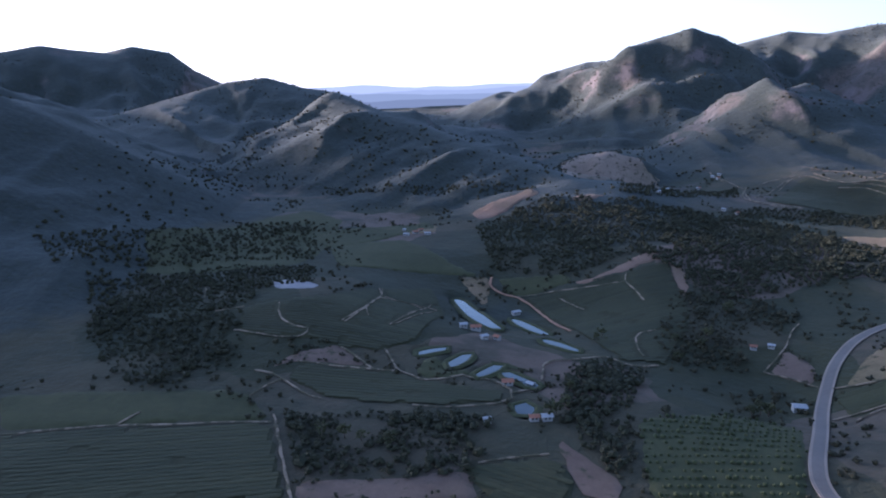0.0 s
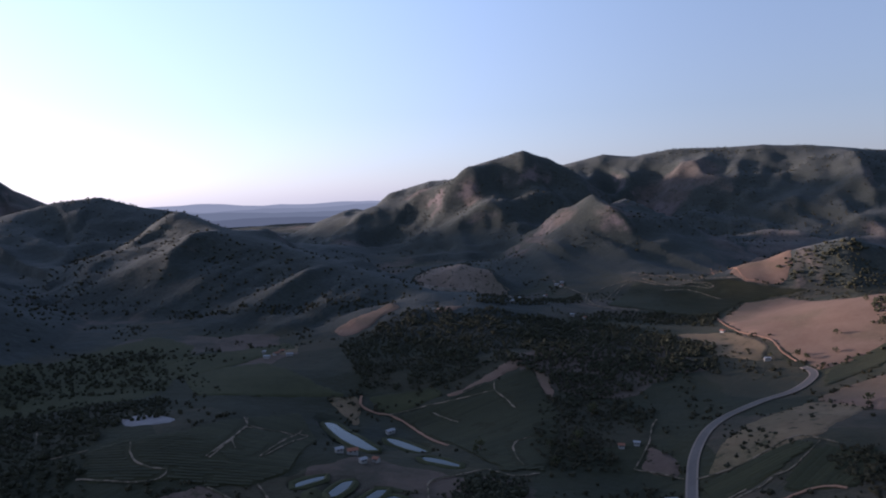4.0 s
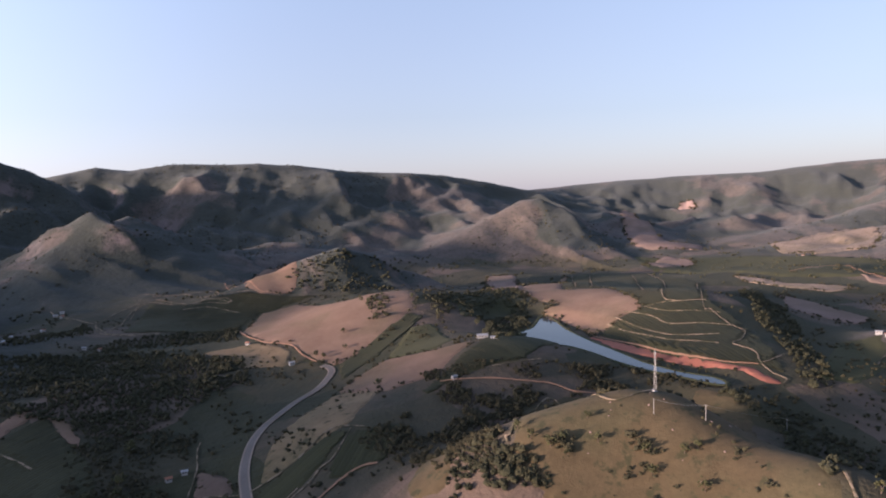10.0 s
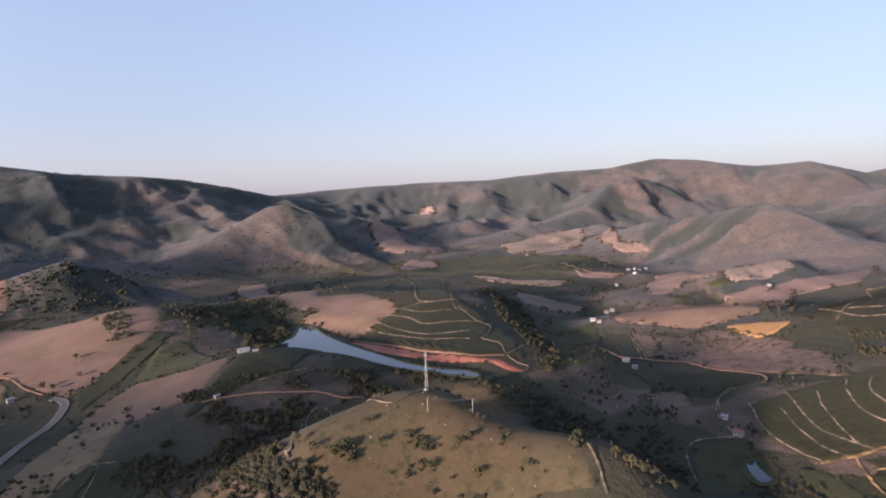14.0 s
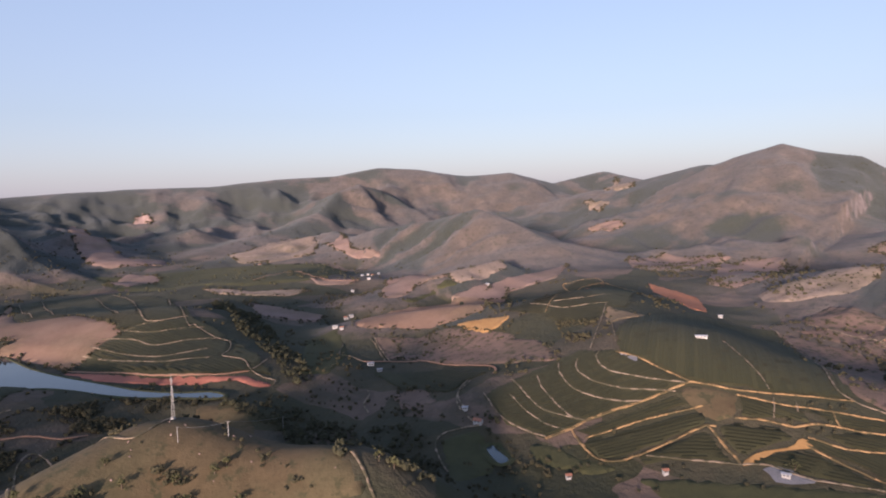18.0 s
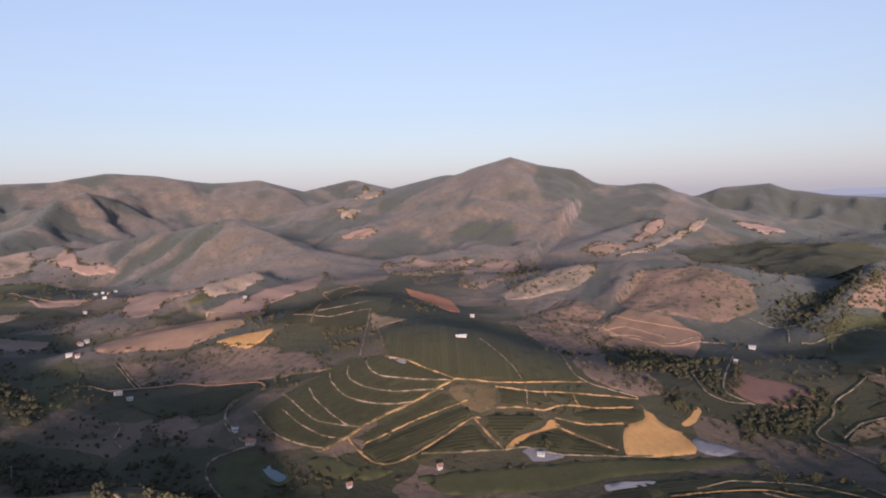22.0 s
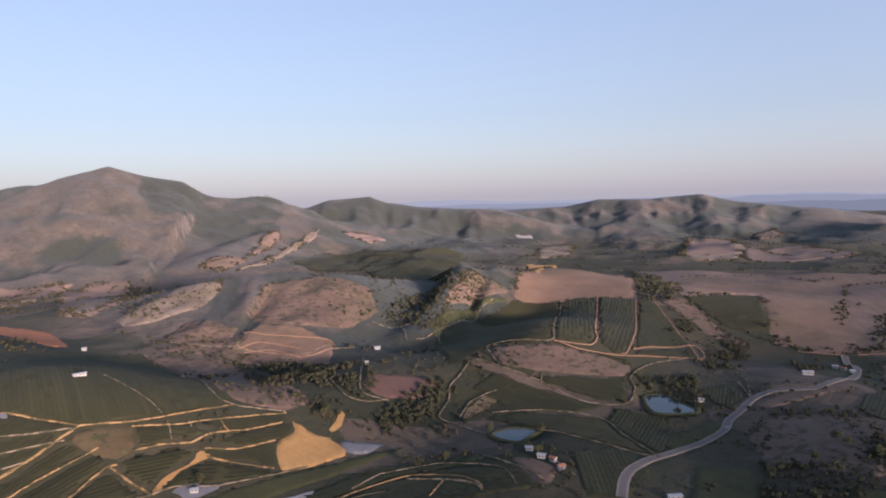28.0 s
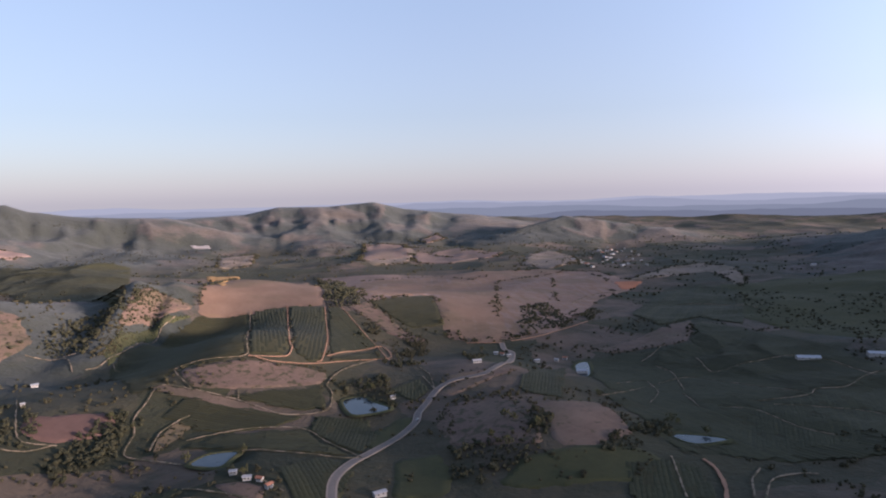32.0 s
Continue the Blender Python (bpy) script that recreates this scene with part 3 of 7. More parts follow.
stand(1392, -1581, 65, -0.12)
stand(1363, -1555, 65, -0.12)
stand(1317, -1465, 65, -0.12)
stand(1210, -1308, 122, -0.12)
stand(1260, -1440, 122, -0.12)
stand(1328, -1620, 122, -0.12)
stand(1329, -1669, 122, -0.12)
stand(1311, -1597, 122, -0.12)
stand(1234, -1410, 122, -0.12)
stand(294, 1388, 98, -0.12)
stand(334, 1424, 98, -0.12)
stand(372, 1374, 98, -0.12)
stand(362, 1275, 98, -0.12)
stand(272, 1143, 98, -0.12)
stand(253, 1175, 98, -0.12)
stand(734, 972, 64, -0.12)
stand(853, 1089, 64, -0.12)
stand(775, 953, 64, -0.12)
stand(768, 937, 64, -0.12)
stand(750, 931, 64, -0.12)
stand(729, 947, 64, -0.12)
stand(841, -612, 97, -0.12)
stand(1005, -799, 97, -0.12)
stand(792, -676, 97, -0.12)
stand(778, -652, 97, -0.12)
stand(772, -612, 97, -0.12)
stand(815, -603, 97, -0.12)
stand(1920, 110, 136, -0.12)
stand(2174, 94, 136, -0.12)
stand(1936, 54, 136, -0.12)
stand(1832, 18, 136, -0.12)
stand(1770, -18, 136, -0.12)
stand(1797, 20, 136, -0.12)
stand(1810, 83, 136, -0.12)
stand(256, 1170, 86, -0.12)
stand(331, 1403, 86, -0.12)
stand(362, 1369, 86, -0.12)
stand(353, 1276, 86, -0.12)
stand(331, 1262, 86, -0.12)
stand(271, 1157, 86, -0.12)
stand(1875, 213, 48, -0.12)
stand(1934, 195, 48, -0.12)
stand(1901, 161, 48, -0.12)
stand(1827, 142, 48, -0.12)
stand(1801, 176, 48, -0.12)
# shade spur: cover raised along the crest to darken its flanks
stand(441, -936, 75, 0.9)
stand(423, -848, 75, 0.9)
stand(403, -753, 75, 0.9)
stand(388, -669, 75, 0.9)
stand(-771, 1720, 104, 0.9)
stand(-681, 1740, 103, 0.9)
stand(-589, 1801, 104, 0.9)
stand(-476, 1812, 103, 0.9)
stand(-379, 1759, 99, 0.9)
stand(-258, 1393, 78, 0.9)
stand(-310, 1307, 74, 0.9)
stand(-442, 1508, 86, 0.9)
stand(-508, 1453, 85, 0.9)
stand(-203, 1177, 66, 0.9)
stand(-140, 1124, 62, 0.9)
stand(-64, 1101, 61, 0.9)
stand(-472, 958, 59, 0.9)
stand(-449, 835, 52, 0.9)
stand(-169, 1213, 67, 0.9)
stand(-251, 1167, 66, 0.9)
stand(32, 1170, 64, 0.9)
stand(-17, 1063, 58, 0.9)
stand(535, 1666, 96, 0.9)


def build_ground():
    # finer to the north, east and south, coarser in the west behind the camera
    rad = np.concatenate([np.linspace(30.0, 120.0, 10)[:-1], 120.0 * (4900.0 / 120.0) ** (np.arange(400) / 399)])
    ang = np.concatenate([np.linspace(radians(-126), radians(125), 960, endpoint=False), np.linspace(radians(125), radians(234), 110, endpoint=False)])
    turns, rings = len(ang), len(rad)
    rr, aa = np.meshgrid(rad, ang, indexing="ij")
    x, y = (-20 + rr * np.cos(aa)).ravel(), (45 + rr * np.sin(aa)).ravel()
    z, rise, folds = height(x, y, True)
    verts = np.column_stack([x, y, z]).tolist() + [(-20.0, 45.0, float(height(-20.0, 45.0)))]
    i = np.arange(rings - 1)[:, None] * turns
    j = np.arange(turns)[None, :]
    k = (j + 1) % turns
    quads = np.stack([i + j, i + turns + j, i + turns + k, i + k], -1).reshape(-1, 4).tolist()
    fan = [(len(verts) - 1, a, (a + 1) % turns) for a in range(turns)]
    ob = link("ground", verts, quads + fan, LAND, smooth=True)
    # dark cover: woods on the northern range and some heights, shade painted into folds
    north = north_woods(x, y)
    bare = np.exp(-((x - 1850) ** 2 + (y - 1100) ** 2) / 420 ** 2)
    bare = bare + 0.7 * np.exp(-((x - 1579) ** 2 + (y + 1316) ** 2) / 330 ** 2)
    woods_and_shade = np.clip(rise / 22, 0, 1) * np.clip(0.70 + np.clip((0.62 - folds) * 4.2, -0.6, 0.28) + 1.05 * np.clip(north, 0, 1) + 0.15 * np.clip((-y - 1500) / 800, 0, 1) - 0.7 * bare + 1.1 * (fbm(x / 300, y / 300, 3, 83) - 0.5) + 0.9 * (fbm(x / 95, y / 95, 2, 87) - 0.5), 0, 1)
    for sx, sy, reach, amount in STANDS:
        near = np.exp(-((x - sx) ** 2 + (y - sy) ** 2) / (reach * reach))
        woods_and_shade = woods_and_shade + 0.8 * amount * near * np.clip(rise / 12, 0, 1)
    woods_and_shade = np.clip(woods_and_shade, 0, 1)
    for key, values in (("woods_and_shade", woods_and_shade), ("mountain", np.clip(rise / 45, 0, 1))):
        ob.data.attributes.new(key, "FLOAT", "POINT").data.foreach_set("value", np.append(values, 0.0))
    return tagged(ob, "hilly land with dry pasture, scrub and rocky mountains", "ground", kind="structure")


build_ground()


# ---- the hazy distance: ranges of low hills far beyond the valley ----
def build_backdrop():
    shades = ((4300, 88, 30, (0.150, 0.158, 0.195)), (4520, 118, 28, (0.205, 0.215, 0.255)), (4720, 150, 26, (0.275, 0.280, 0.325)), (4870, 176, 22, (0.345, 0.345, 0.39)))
    # haze is painted as glow: each farther range emits a paler blue
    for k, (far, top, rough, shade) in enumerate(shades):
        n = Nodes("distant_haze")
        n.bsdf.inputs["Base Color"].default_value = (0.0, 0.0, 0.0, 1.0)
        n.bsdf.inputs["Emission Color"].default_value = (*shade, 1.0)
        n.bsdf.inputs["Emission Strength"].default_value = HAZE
        ang = np.arange(900) / 900 * 2 * math.pi
        rise = fbm(np.cos(ang) * 9 + 20 * k, np.sin(ang) * 9, 4, 51 + k) - 0.5
        x, y = -20 + far * np.cos(ang), 45 + far * np.sin(ang)
        crest = top + 2.2 * rough * rise
        verts = np.concatenate([np.column_stack([x * 0.985, y * 0.985, np.full(900, -20.0)]), np.column_stack([x, y, crest])]).tolist()
        faces = [(i, (i + 1) % 900, 900 + (i + 1) % 900, 900 + i) for i in range(900)]
        tagged(link("backdrop", verts, faces, n.mat, smooth=True), "far ranges of hills, evening haze painted in as blue glow", "distant hills", kind="structure")


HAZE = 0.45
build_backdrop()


# ---- materials of the fields, ways, water, woods and buildings ----
def soil_material(name, dark, light, grain=5.0, weeds=0.0, streak=0.0, green=0.0):
    n = Nodes(name).haze_sheen(0.012)
    wide, mid, fine = n.noise(38.0, 4.0), n.noise(grain, 4.0, 0.7), n.noise(1.3, 3.0, 0.7)
    fac = n.maths("ADD", n.maths("MULTIPLY", wide, 0.6), n.maths("MULTIPLY", mid, 0.4))
    col = n.ramp(fac, (0.33, dark), (0.66, light))
    if green:
        lush = n.span(n.noise(85.0, 3.0, 0.55), 0.46, 0.66)
        col = n.mix(n.maths("MULTIPLY", lush, green), col, n.ramp(mid, (0.3, (0.066, 0.060, 0.030)), (0.7, (0.100, 0.088, 0.046))))
    if weeds:
        patch = n.span(n.noise(9.0, 4.0, 0.65), 0.60 - weeds, 0.72 - weeds)
        col = n.mix(n.maths("MULTIPLY", patch, 0.8), col, (0.045, 0.045, 0.022))
    if streak:
        wave = n.add("ShaderNodeTexWave", Scale=streak, Distortion=2.5, Detail=2.0)
        n.tree.links.new(n.place(), wave.inputs["Vector"])
        col = n.mix(n.maths("MULTIPLY", wave.outputs["Fac"], 0.22), col, dark)
    return n.finish(col, 0.95, n.maths("ADD", mid, fine), 0.5)


def leaf_material(name, deep, bright, island=True):
    n = Nodes(name).haze_sheen(0.02)
    if island:
        pick = n.add("ShaderNodeNewGeometry").outputs["Random Per Island"]
    else:
        pick = n.add("ShaderNodeObjectInfo").outputs["Random"]
    fine = n.noise(1.1, 3.0, 0.7)
    col = n.ramp(n.maths("ADD", n.maths("MULTIPLY", pick, 0.6), n.maths("MULTIPLY", fine, 0.4)), (0.15, deep), (0.85, bright))
    return n.finish(col, 0.85, fine, 0.4)


def plain_material(name, dark, light, rough=0.7, grain=0.8, metal=0.0):
    n = Nodes(name)
    col = n.ramp(n.noise(grain, 4.0, 0.7), (0.3, dark), (0.7, light))
    n.bsdf.inputs["Metallic"].default_value = metal
    return n.finish(col, rough)


def water_material():
    n = Nodes("water")
    n.bsdf.inputs["Specular IOR Level"].default_value = 0.42
    n.bsdf.inputs["IOR"].default_value = 1.33
    return n.finish(n.ramp(n.noise(20.0, 3.0), (0.3, (0.030, 0.042, 0.050)), (0.7, (0.050, 0.062, 0.066))), 0.06, n.noise(0.7, 3.0), 0.004)


SOILS = {
    "coffee": soil_material("shaded_soil", (0.032, 0.032, 0.015), (0.052, 0.048, 0.023)),
    "orchard": soil_material("orchard_floor", (0.041, 0.045, 0.019), (0.070, 0.067, 0.030), weeds=0.05),
    "meadow": soil_material("green_meadow", (0.041, 0.042, 0.018), (0.066, 0.063, 0.027), weeds=0.02),
    "pasture": soil_material("dry_pasture", (0.150, 0.101, 0.055), (0.238, 0.167, 0.097), weeds=0.05, green=0.45),
    "tanfield": soil_material("mown_field", (0.155, 0.094, 0.064), (0.225, 0.145, 0.101), streak=0.09, green=0.40),
    "bare": soil_material("bare_soil", (0.108, 0.072, 0.054), (0.172, 0.118, 0.088), weeds=0.03, green=0.30),
    "plough": soil_material("ploughed_soil", (0.105, 0.058, 0.046), (0.16, 0.092, 0.072), streak=0.2),
    "redsoil": soil_material("red_soil", (0.27, 0.10, 0.050), (0.38, 0.16, 0.085)),
    "redbank": soil_material("red_bank", (0.27, 0.095, 0.062), (0.38, 0.15, 0.10)),
    "yellow": soil_material("yellow_soil", (0.29, 0.155, 0.055), (0.45, 0.26, 0.098), weeds=0.0),
    "scrubpink": soil_material("scrubby_slope", (0.105, 0.070, 0.054), (0.178, 0.118, 0.090), weeds=0.10, green=0.35),
    "hillgrass": soil_material("hill_grass", (0.065, 0.046, 0.024), (0.114, 0.082, 0.043), weeds=0.07, green=0.5),
    "scar": soil_material("pale_rock_scar", (0.180, 0.122, 0.100), (0.266, 0.187, 0.163)),
    # far copies of pasture and mown field, with aerial haze put into the colour
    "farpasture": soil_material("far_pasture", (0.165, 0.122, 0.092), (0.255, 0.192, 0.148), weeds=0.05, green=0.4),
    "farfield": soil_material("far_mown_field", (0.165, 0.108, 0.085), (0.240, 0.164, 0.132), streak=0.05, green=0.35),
    "concrete": soil_material("concrete_yard", (0.125, 0.122, 0.128), (0.20, 0.195, 0.205), 2.0),
    "whitebed": soil_material("pale_dry_bed", (0.23, 0.205, 0.20), (0.33, 0.30, 0.29)),
    "track": soil_material("pale_dirt", (0.18, 0.135, 0.092), (0.28, 0.212, 0.150), 2.0, weeds=0.16),
    "redtrack": soil_material("reddish_dirt", (0.23, 0.125, 0.078), (0.36, 0.21, 0.135), 2.0),
    "yellowtrack": soil_material("yellow_dirt", (0.26, 0.155, 0.068), (0.40, 0.250, 0.115), 2.0, weeds=0.16),
    "asphalt": soil_material("worn_asphalt", (0.122, 0.105, 0.094), (0.167, 0.143, 0.129), 3.0),
    "verge": soil_material("road_verge", (0.20, 0.155, 0.122), (0.28, 0.225, 0.185), 2.0),
}
COFFEE = leaf_material("coffee_leaves", (0.032, 0.033, 0.014), (0.047, 0.045, 0.019))
ORCHARD = leaf_material("orchard_leaves", (0.041, 0.047, 0.019), (0.070, 0.072, 0.030))
WOOD = leaf_material("wood_leaves", (0.024, 0.025, 0.013), (0.045, 0.042, 0.022))
SCRUB = leaf_material("scrub_leaves", (0.024, 0.023, 0.012), (0.050, 0.043, 0.022))
CROWN = leaf_material("crown_leaves", (0.032, 0.033, 0.014), (0.066, 0.063, 0.026), False)
BARK = plain_material("bark", (0.06, 0.045, 0.032), (0.14, 0.105, 0.08))
WATER = water_material()
WALLS = plain_material("dull_whitewash", (0.24, 0.225, 0.21), (0.36, 0.34, 0.32))
ROOFS = {
    "clay": plain_material("clay_tiles", (0.20, 0.085, 0.055), (0.36, 0.17, 0.11), 0.8),
    "white": plain_material("pale_sheet_roof", (0.24, 0.235, 0.24), (0.38, 0.375, 0.38), 0.6),
    "metal": plain_material("zinc_roof", (0.28, 0.29, 0.31), (0.40, 0.41, 0.43), 0.5, metal=0.2),
}
PANE = plain_material("dark_pane", (0.02, 0.022, 0.026), (0.04, 0.045, 0.05), 0.12)
DOORWOOD = plain_material("door_paint", (0.10, 0.06, 0.04), (0.18, 0.10, 0.06))
STEEL = plain_material("galvanised_steel", (0.19, 0.185, 0.18), (0.30, 0.295, 0.285), 0.6, metal=0.3)
CEMENT = plain_material("cement", (0.20, 0.19, 0.18), (0.32, 0.31, 0.29))

# ---- plan tools ----
rng = random.Random(7)
LAID, SOWN, BORDERS = [], [], []


def lift(pts, over):
    a = np.array(pts, float)
    return np.column_stack([a[:, 0], a[:, 1], height(a[:, 0], a[:, 1]) + over])


def spline(pts, step, closed=False):
    """Points every step metres along a smooth curve through pts."""
    p = [np.array(q, float) for q in pts]
    n, out = len(p), []
    for i in range(n if closed else n - 1):
        if closed:
            a, b, c, d = p[i - 1], p[i], p[(i + 1) % n], p[(i + 2) % n]
        else:
            b, c = p[i], p[i + 1]
            a, d = (p[i - 1] if i else 2 * b - c), (p[i + 2] if i + 2 < n else 2 * c - b)
        m1, m2 = (c - a) * 0.42, (d - b) * 0.42
        count = max(1, int(np.hypot(*(c - b)) / step))
        for k in range(count):
            s = k / count
            s2, s3 = s * s, s * s * s
            out.append((2 * s3 - 3 * s2 + 1) * b + (s3 - 2 * s2 + s) * m1 + (3 * s2 - 2 * s3) * c + (s3 - s2) * m2)
    if not closed:
        out.append(p[-1])
    return np.array(out)


def outline(pts, step=7.0, rag=0.8, cut=6.0):
    """A field's edge: its corners cut a little, with an uneven line."""
    p = [np.array(q, float) for q in pts]
    out = []
    for i, b in enumerate(p):
        a, c = p[i - 1], p[(i + 1) % len(p)]
        out += [b + (a - b) * min(0.2, cut / (np.hypot(*(a - b)) + 1e-6)), b + (c - b) * min(0.2, cut / (np.hypot(*(c - b)) + 1e-6))]
    ring = []
    for a, b in zip(out, out[1:] + out[:1]):
        count = max(1, int(np.hypot(*(b - a)) / step))
        for k in range(count):
            q = a + (b - a) * k / count
            ring.append((q[0] + rng.uniform(-rag, rag), q[1] + rng.uniform(-rag, rag)))
    return ring


def inside(x, y, ring):
    hit = np.zeros(np.shape(x), bool)
    for (ax, ay), (bx, by) in zip(ring, ring[1:] + ring[:1]):
        cross = (ay > y) != (by > y)
        hit ^= cross & (x < (bx - ax) * (y - ay) / (by - ay + 1e-12) + ax)
    return hit


def area(ring):
    return 0.5 * abs(sum(a[0] * b[1] - b[0] * a[1] for a, b in zip(ring, ring[1:] + ring[:1])))


def sheet(ring, grid):
    """Triangles that fill a ring, with points inside on a grid."""
    a = np.array(ring)
    lo, hi = a.min(0), a.max(0)
    gx, gy = np.meshgrid(np.arange(lo[0], hi[0], grid), np.arange(lo[1], hi[1], grid))
    gx, gy = gx.ravel() + 0.31, gy.ravel() + 0.17
    keep = inside(gx, gy, ring)
    pts = [Vector(q) for q in ring] + [Vector(q) for q in zip(gx[keep], gy[keep])]
    n = len(ring)
    verts, _, faces, *_ = geometry.delaunay_2d_cdt(pts, [(i, (i + 1) % n) for i in range(n)], [], 0, 1e-3)
    mid = np.array([[sum(verts[i][k] for i in f) / 3 for k in (0, 1)] for f in faces])
    ok = inside(mid[:, 0], mid[:, 1], ring)
    return [tuple(v) for v in verts], [tuple(f) for f, good in zip(faces, ok) if good]


def lump(bm_verts, bm_faces, cx, cy, cz, rx, rz, seed):
    """A ragged ball of leaves on twelve points, added to the lists."""
    base, t = len(bm_verts), 1.618
    ico = [(-1, t, 0), (1, t, 0), (-1, -t, 0), (1, -t, 0), (0, -1, t), (0, 1, t), (0, -1, -t), (0, 1, -t), (t, 0, -1), (t, 0, 1), (-t, 0, -1), (-t, 0, 1)]
    for x, y, z in ico:
        k = seed.uniform(0.62, 1.25) / 1.9
        bm_verts.append((cx + x * rx * k, cy + y * rx * k, cz + z * rz * k))
    for f in ((0, 11, 5), (0, 5, 1), (0, 1, 7), (0, 7, 10), (0, 10, 11), (1, 5, 9), (5, 11, 4), (11, 10, 2), (10, 7, 6), (7, 1, 8),
              (3, 9, 4), (3, 4, 2), (3, 2, 6), (3, 6, 8), (3, 8, 9), (4, 9, 5), (2, 4, 11), (6, 2, 10), (8, 6, 7), (9, 8, 1)):
        bm_faces.append(tuple(base + i for i in f))


def clump(verts, faces, cx, cy, cz, rx, rz, seed):
    """A tuft of leaves: a skewed double pyramid."""
    base, turn = len(verts), seed.uniform(0, 1.6)
    for k in range(4):
        q = rx * seed.uniform(0.7, 1.3)
        verts.append((cx + q * math.cos(turn + k * 1.571), cy + q * math.sin(turn + k * 1.571), cz + rz * seed.uniform(-0.3, 0.3)))
    verts.append((cx + rx * seed.uniform(-0.3, 0.3), cy + rx * seed.uniform(-0.3, 0.3), cz + rz))
    verts.append((cx, cy, cz - rz))
    for k in range(4):
        a, b = base + k, base + (k + 1) % 4
        faces += [(a, b, base + 4), (b, a, base + 5)]


# ---- ways ----
WAYS = {
    "track": ("dirt_track", "pale dirt farm track worn between the fields", "track"),
    "redtrack": ("dirt_track", "reddish dirt farm track cut into the slope", "track"),
    "yellowtrack": ("dirt_track", "yellow dirt track between coffee blocks", "track"),
    "asphalt": ("road", "worn grey asphalt country road with pale verges", "road"),
}
WAY_CELLS = set()


def ribbon(name, line, left, right, over, mat, parent=None, rough=0.0):
    """A strip along a line, its edges let into the ground; rough: how much its width wavers."""
    step = np.gradient(line, axis=0)
    side = np.column_stack([-step[:, 1], step[:, 0]]) / (np.hypot(step[:, 0], step[:, 1])[:, None] + 1e-9)
    sway = np.array([[rng.uniform(1 - rough, 1 + rough)] for _ in line])
    mid, half, edge = (left + right) / 2, (right - left) / 2, 0.12
    rows = [lift(line + side * (mid + sway * off), up) for off, up in ((-half - edge, over - 0.4), (-half, over), (0.0, over + 0.03), (half, over), (half + edge, over - 0.4))]
    verts = np.concatenate(rows)
    n = len(line)
    faces = [(k * n + i, k * n + i + 1, (k + 1) * n + i + 1, (k + 1) * n + i) for k in range(4) for i in range(n - 1)]
    return link(name, verts.tolist(), faces, mat, parent)


def road(kind, width, *pts):
    name, label, category = WAYS[kind]
    line = spline(pts, 4.0)
    far = float(np.hypot(*line.mean(0)))
    width *= {"asphalt": 0.60, "track": 0.31, "yellowtrack": 0.31}.get(kind, 0.35) * max(1.0, far / 900)
    if kind == "asphalt":
        ob = ribbon(name, line, -width / 2, width / 2, 1.05, SOILS["asphalt"])
        for s in (-1, 1):
            ribbon("verge", line, s * width / 2 if s > 0 else -width / 2 - 1.3, s * width / 2 + 1.3 if s > 0 else -width / 2, 1.0, SOILS["verge"], ob)
    else:
        line = line + np.array([[rng.uniform(-0.35, 0.35), rng.uniform(-0.35, 0.35)] for _ in line])
        ob = ribbon(name, line, -width / 2, width / 2, 1.0 + 0.0008 * len(LAID) + 0.0005 * far + max(0.0, far - 900) * 0.0010, SOILS[kind], rough=0.3)
    LAID.append(ob)
    tagged(ob, label, category, kind="structure")
    for x, y in line:
        for dx in np.arange(-width / 2 - 1, width / 2 + 1.1, 1.5):
            for dy in np.arange(-width / 2 - 1, width / 2 + 1.1, 1.5):
                WAY_CELLS.add((int((x + dx) // 2), int((y + dy) // 2)))


# ---- ponds ----
def pond(z, *pts):
    ring = [tuple(q) for q in spline(pts, 4.0, True)]
    SOWN.append(ring)
    verts, faces = sheet(ring, 8.0)
    ob = link("pond", [(x, y, z) for x, y in verts], faces, WATER)
    tagged(ob, "still farm pond that mirrors the evening sky", "pond", kind="structure")
    a = np.array(ring)
    step = np.roll(a, -1, 0) - np.roll(a, 1, 0)
    side = np.column_stack([step[:, 1], -step[:, 0]]) / (np.hypot(step[:, 0], step[:, 1])[:, None] + 1e-9)
    if np.sum(a[:, 0] * np.roll(a[:, 1], -1) - np.roll(a[:, 0], -1) * a[:, 1]) < 0:
        side = -side
    rows = []
    for out, rise in ((-0.6, -0.5), (0.9, 0.55), (2.4, 0.7), (5.0, -0.3)):
        q = a + side * out
        zz = np.maximum(height(q[:, 0], q[:, 1]) + 0.2, z + rise) if out > 3 else np.full(len(q), z + rise)
        rows.append(np.column_stack([q, zz + np.array([rng.uniform(-0.1, 0.1) for _ in q])]))
    n = len(a)
    faces = [(k * n + i, k * n + (i + 1) % n, (k + 1) * n + (i + 1) % n, (k + 1) * n + i) for k in range(3) for i in range(n)]
    link("bank", np.concatenate(rows).tolist(), faces, SOILS["orchard"], ob, "trodden earth bank")


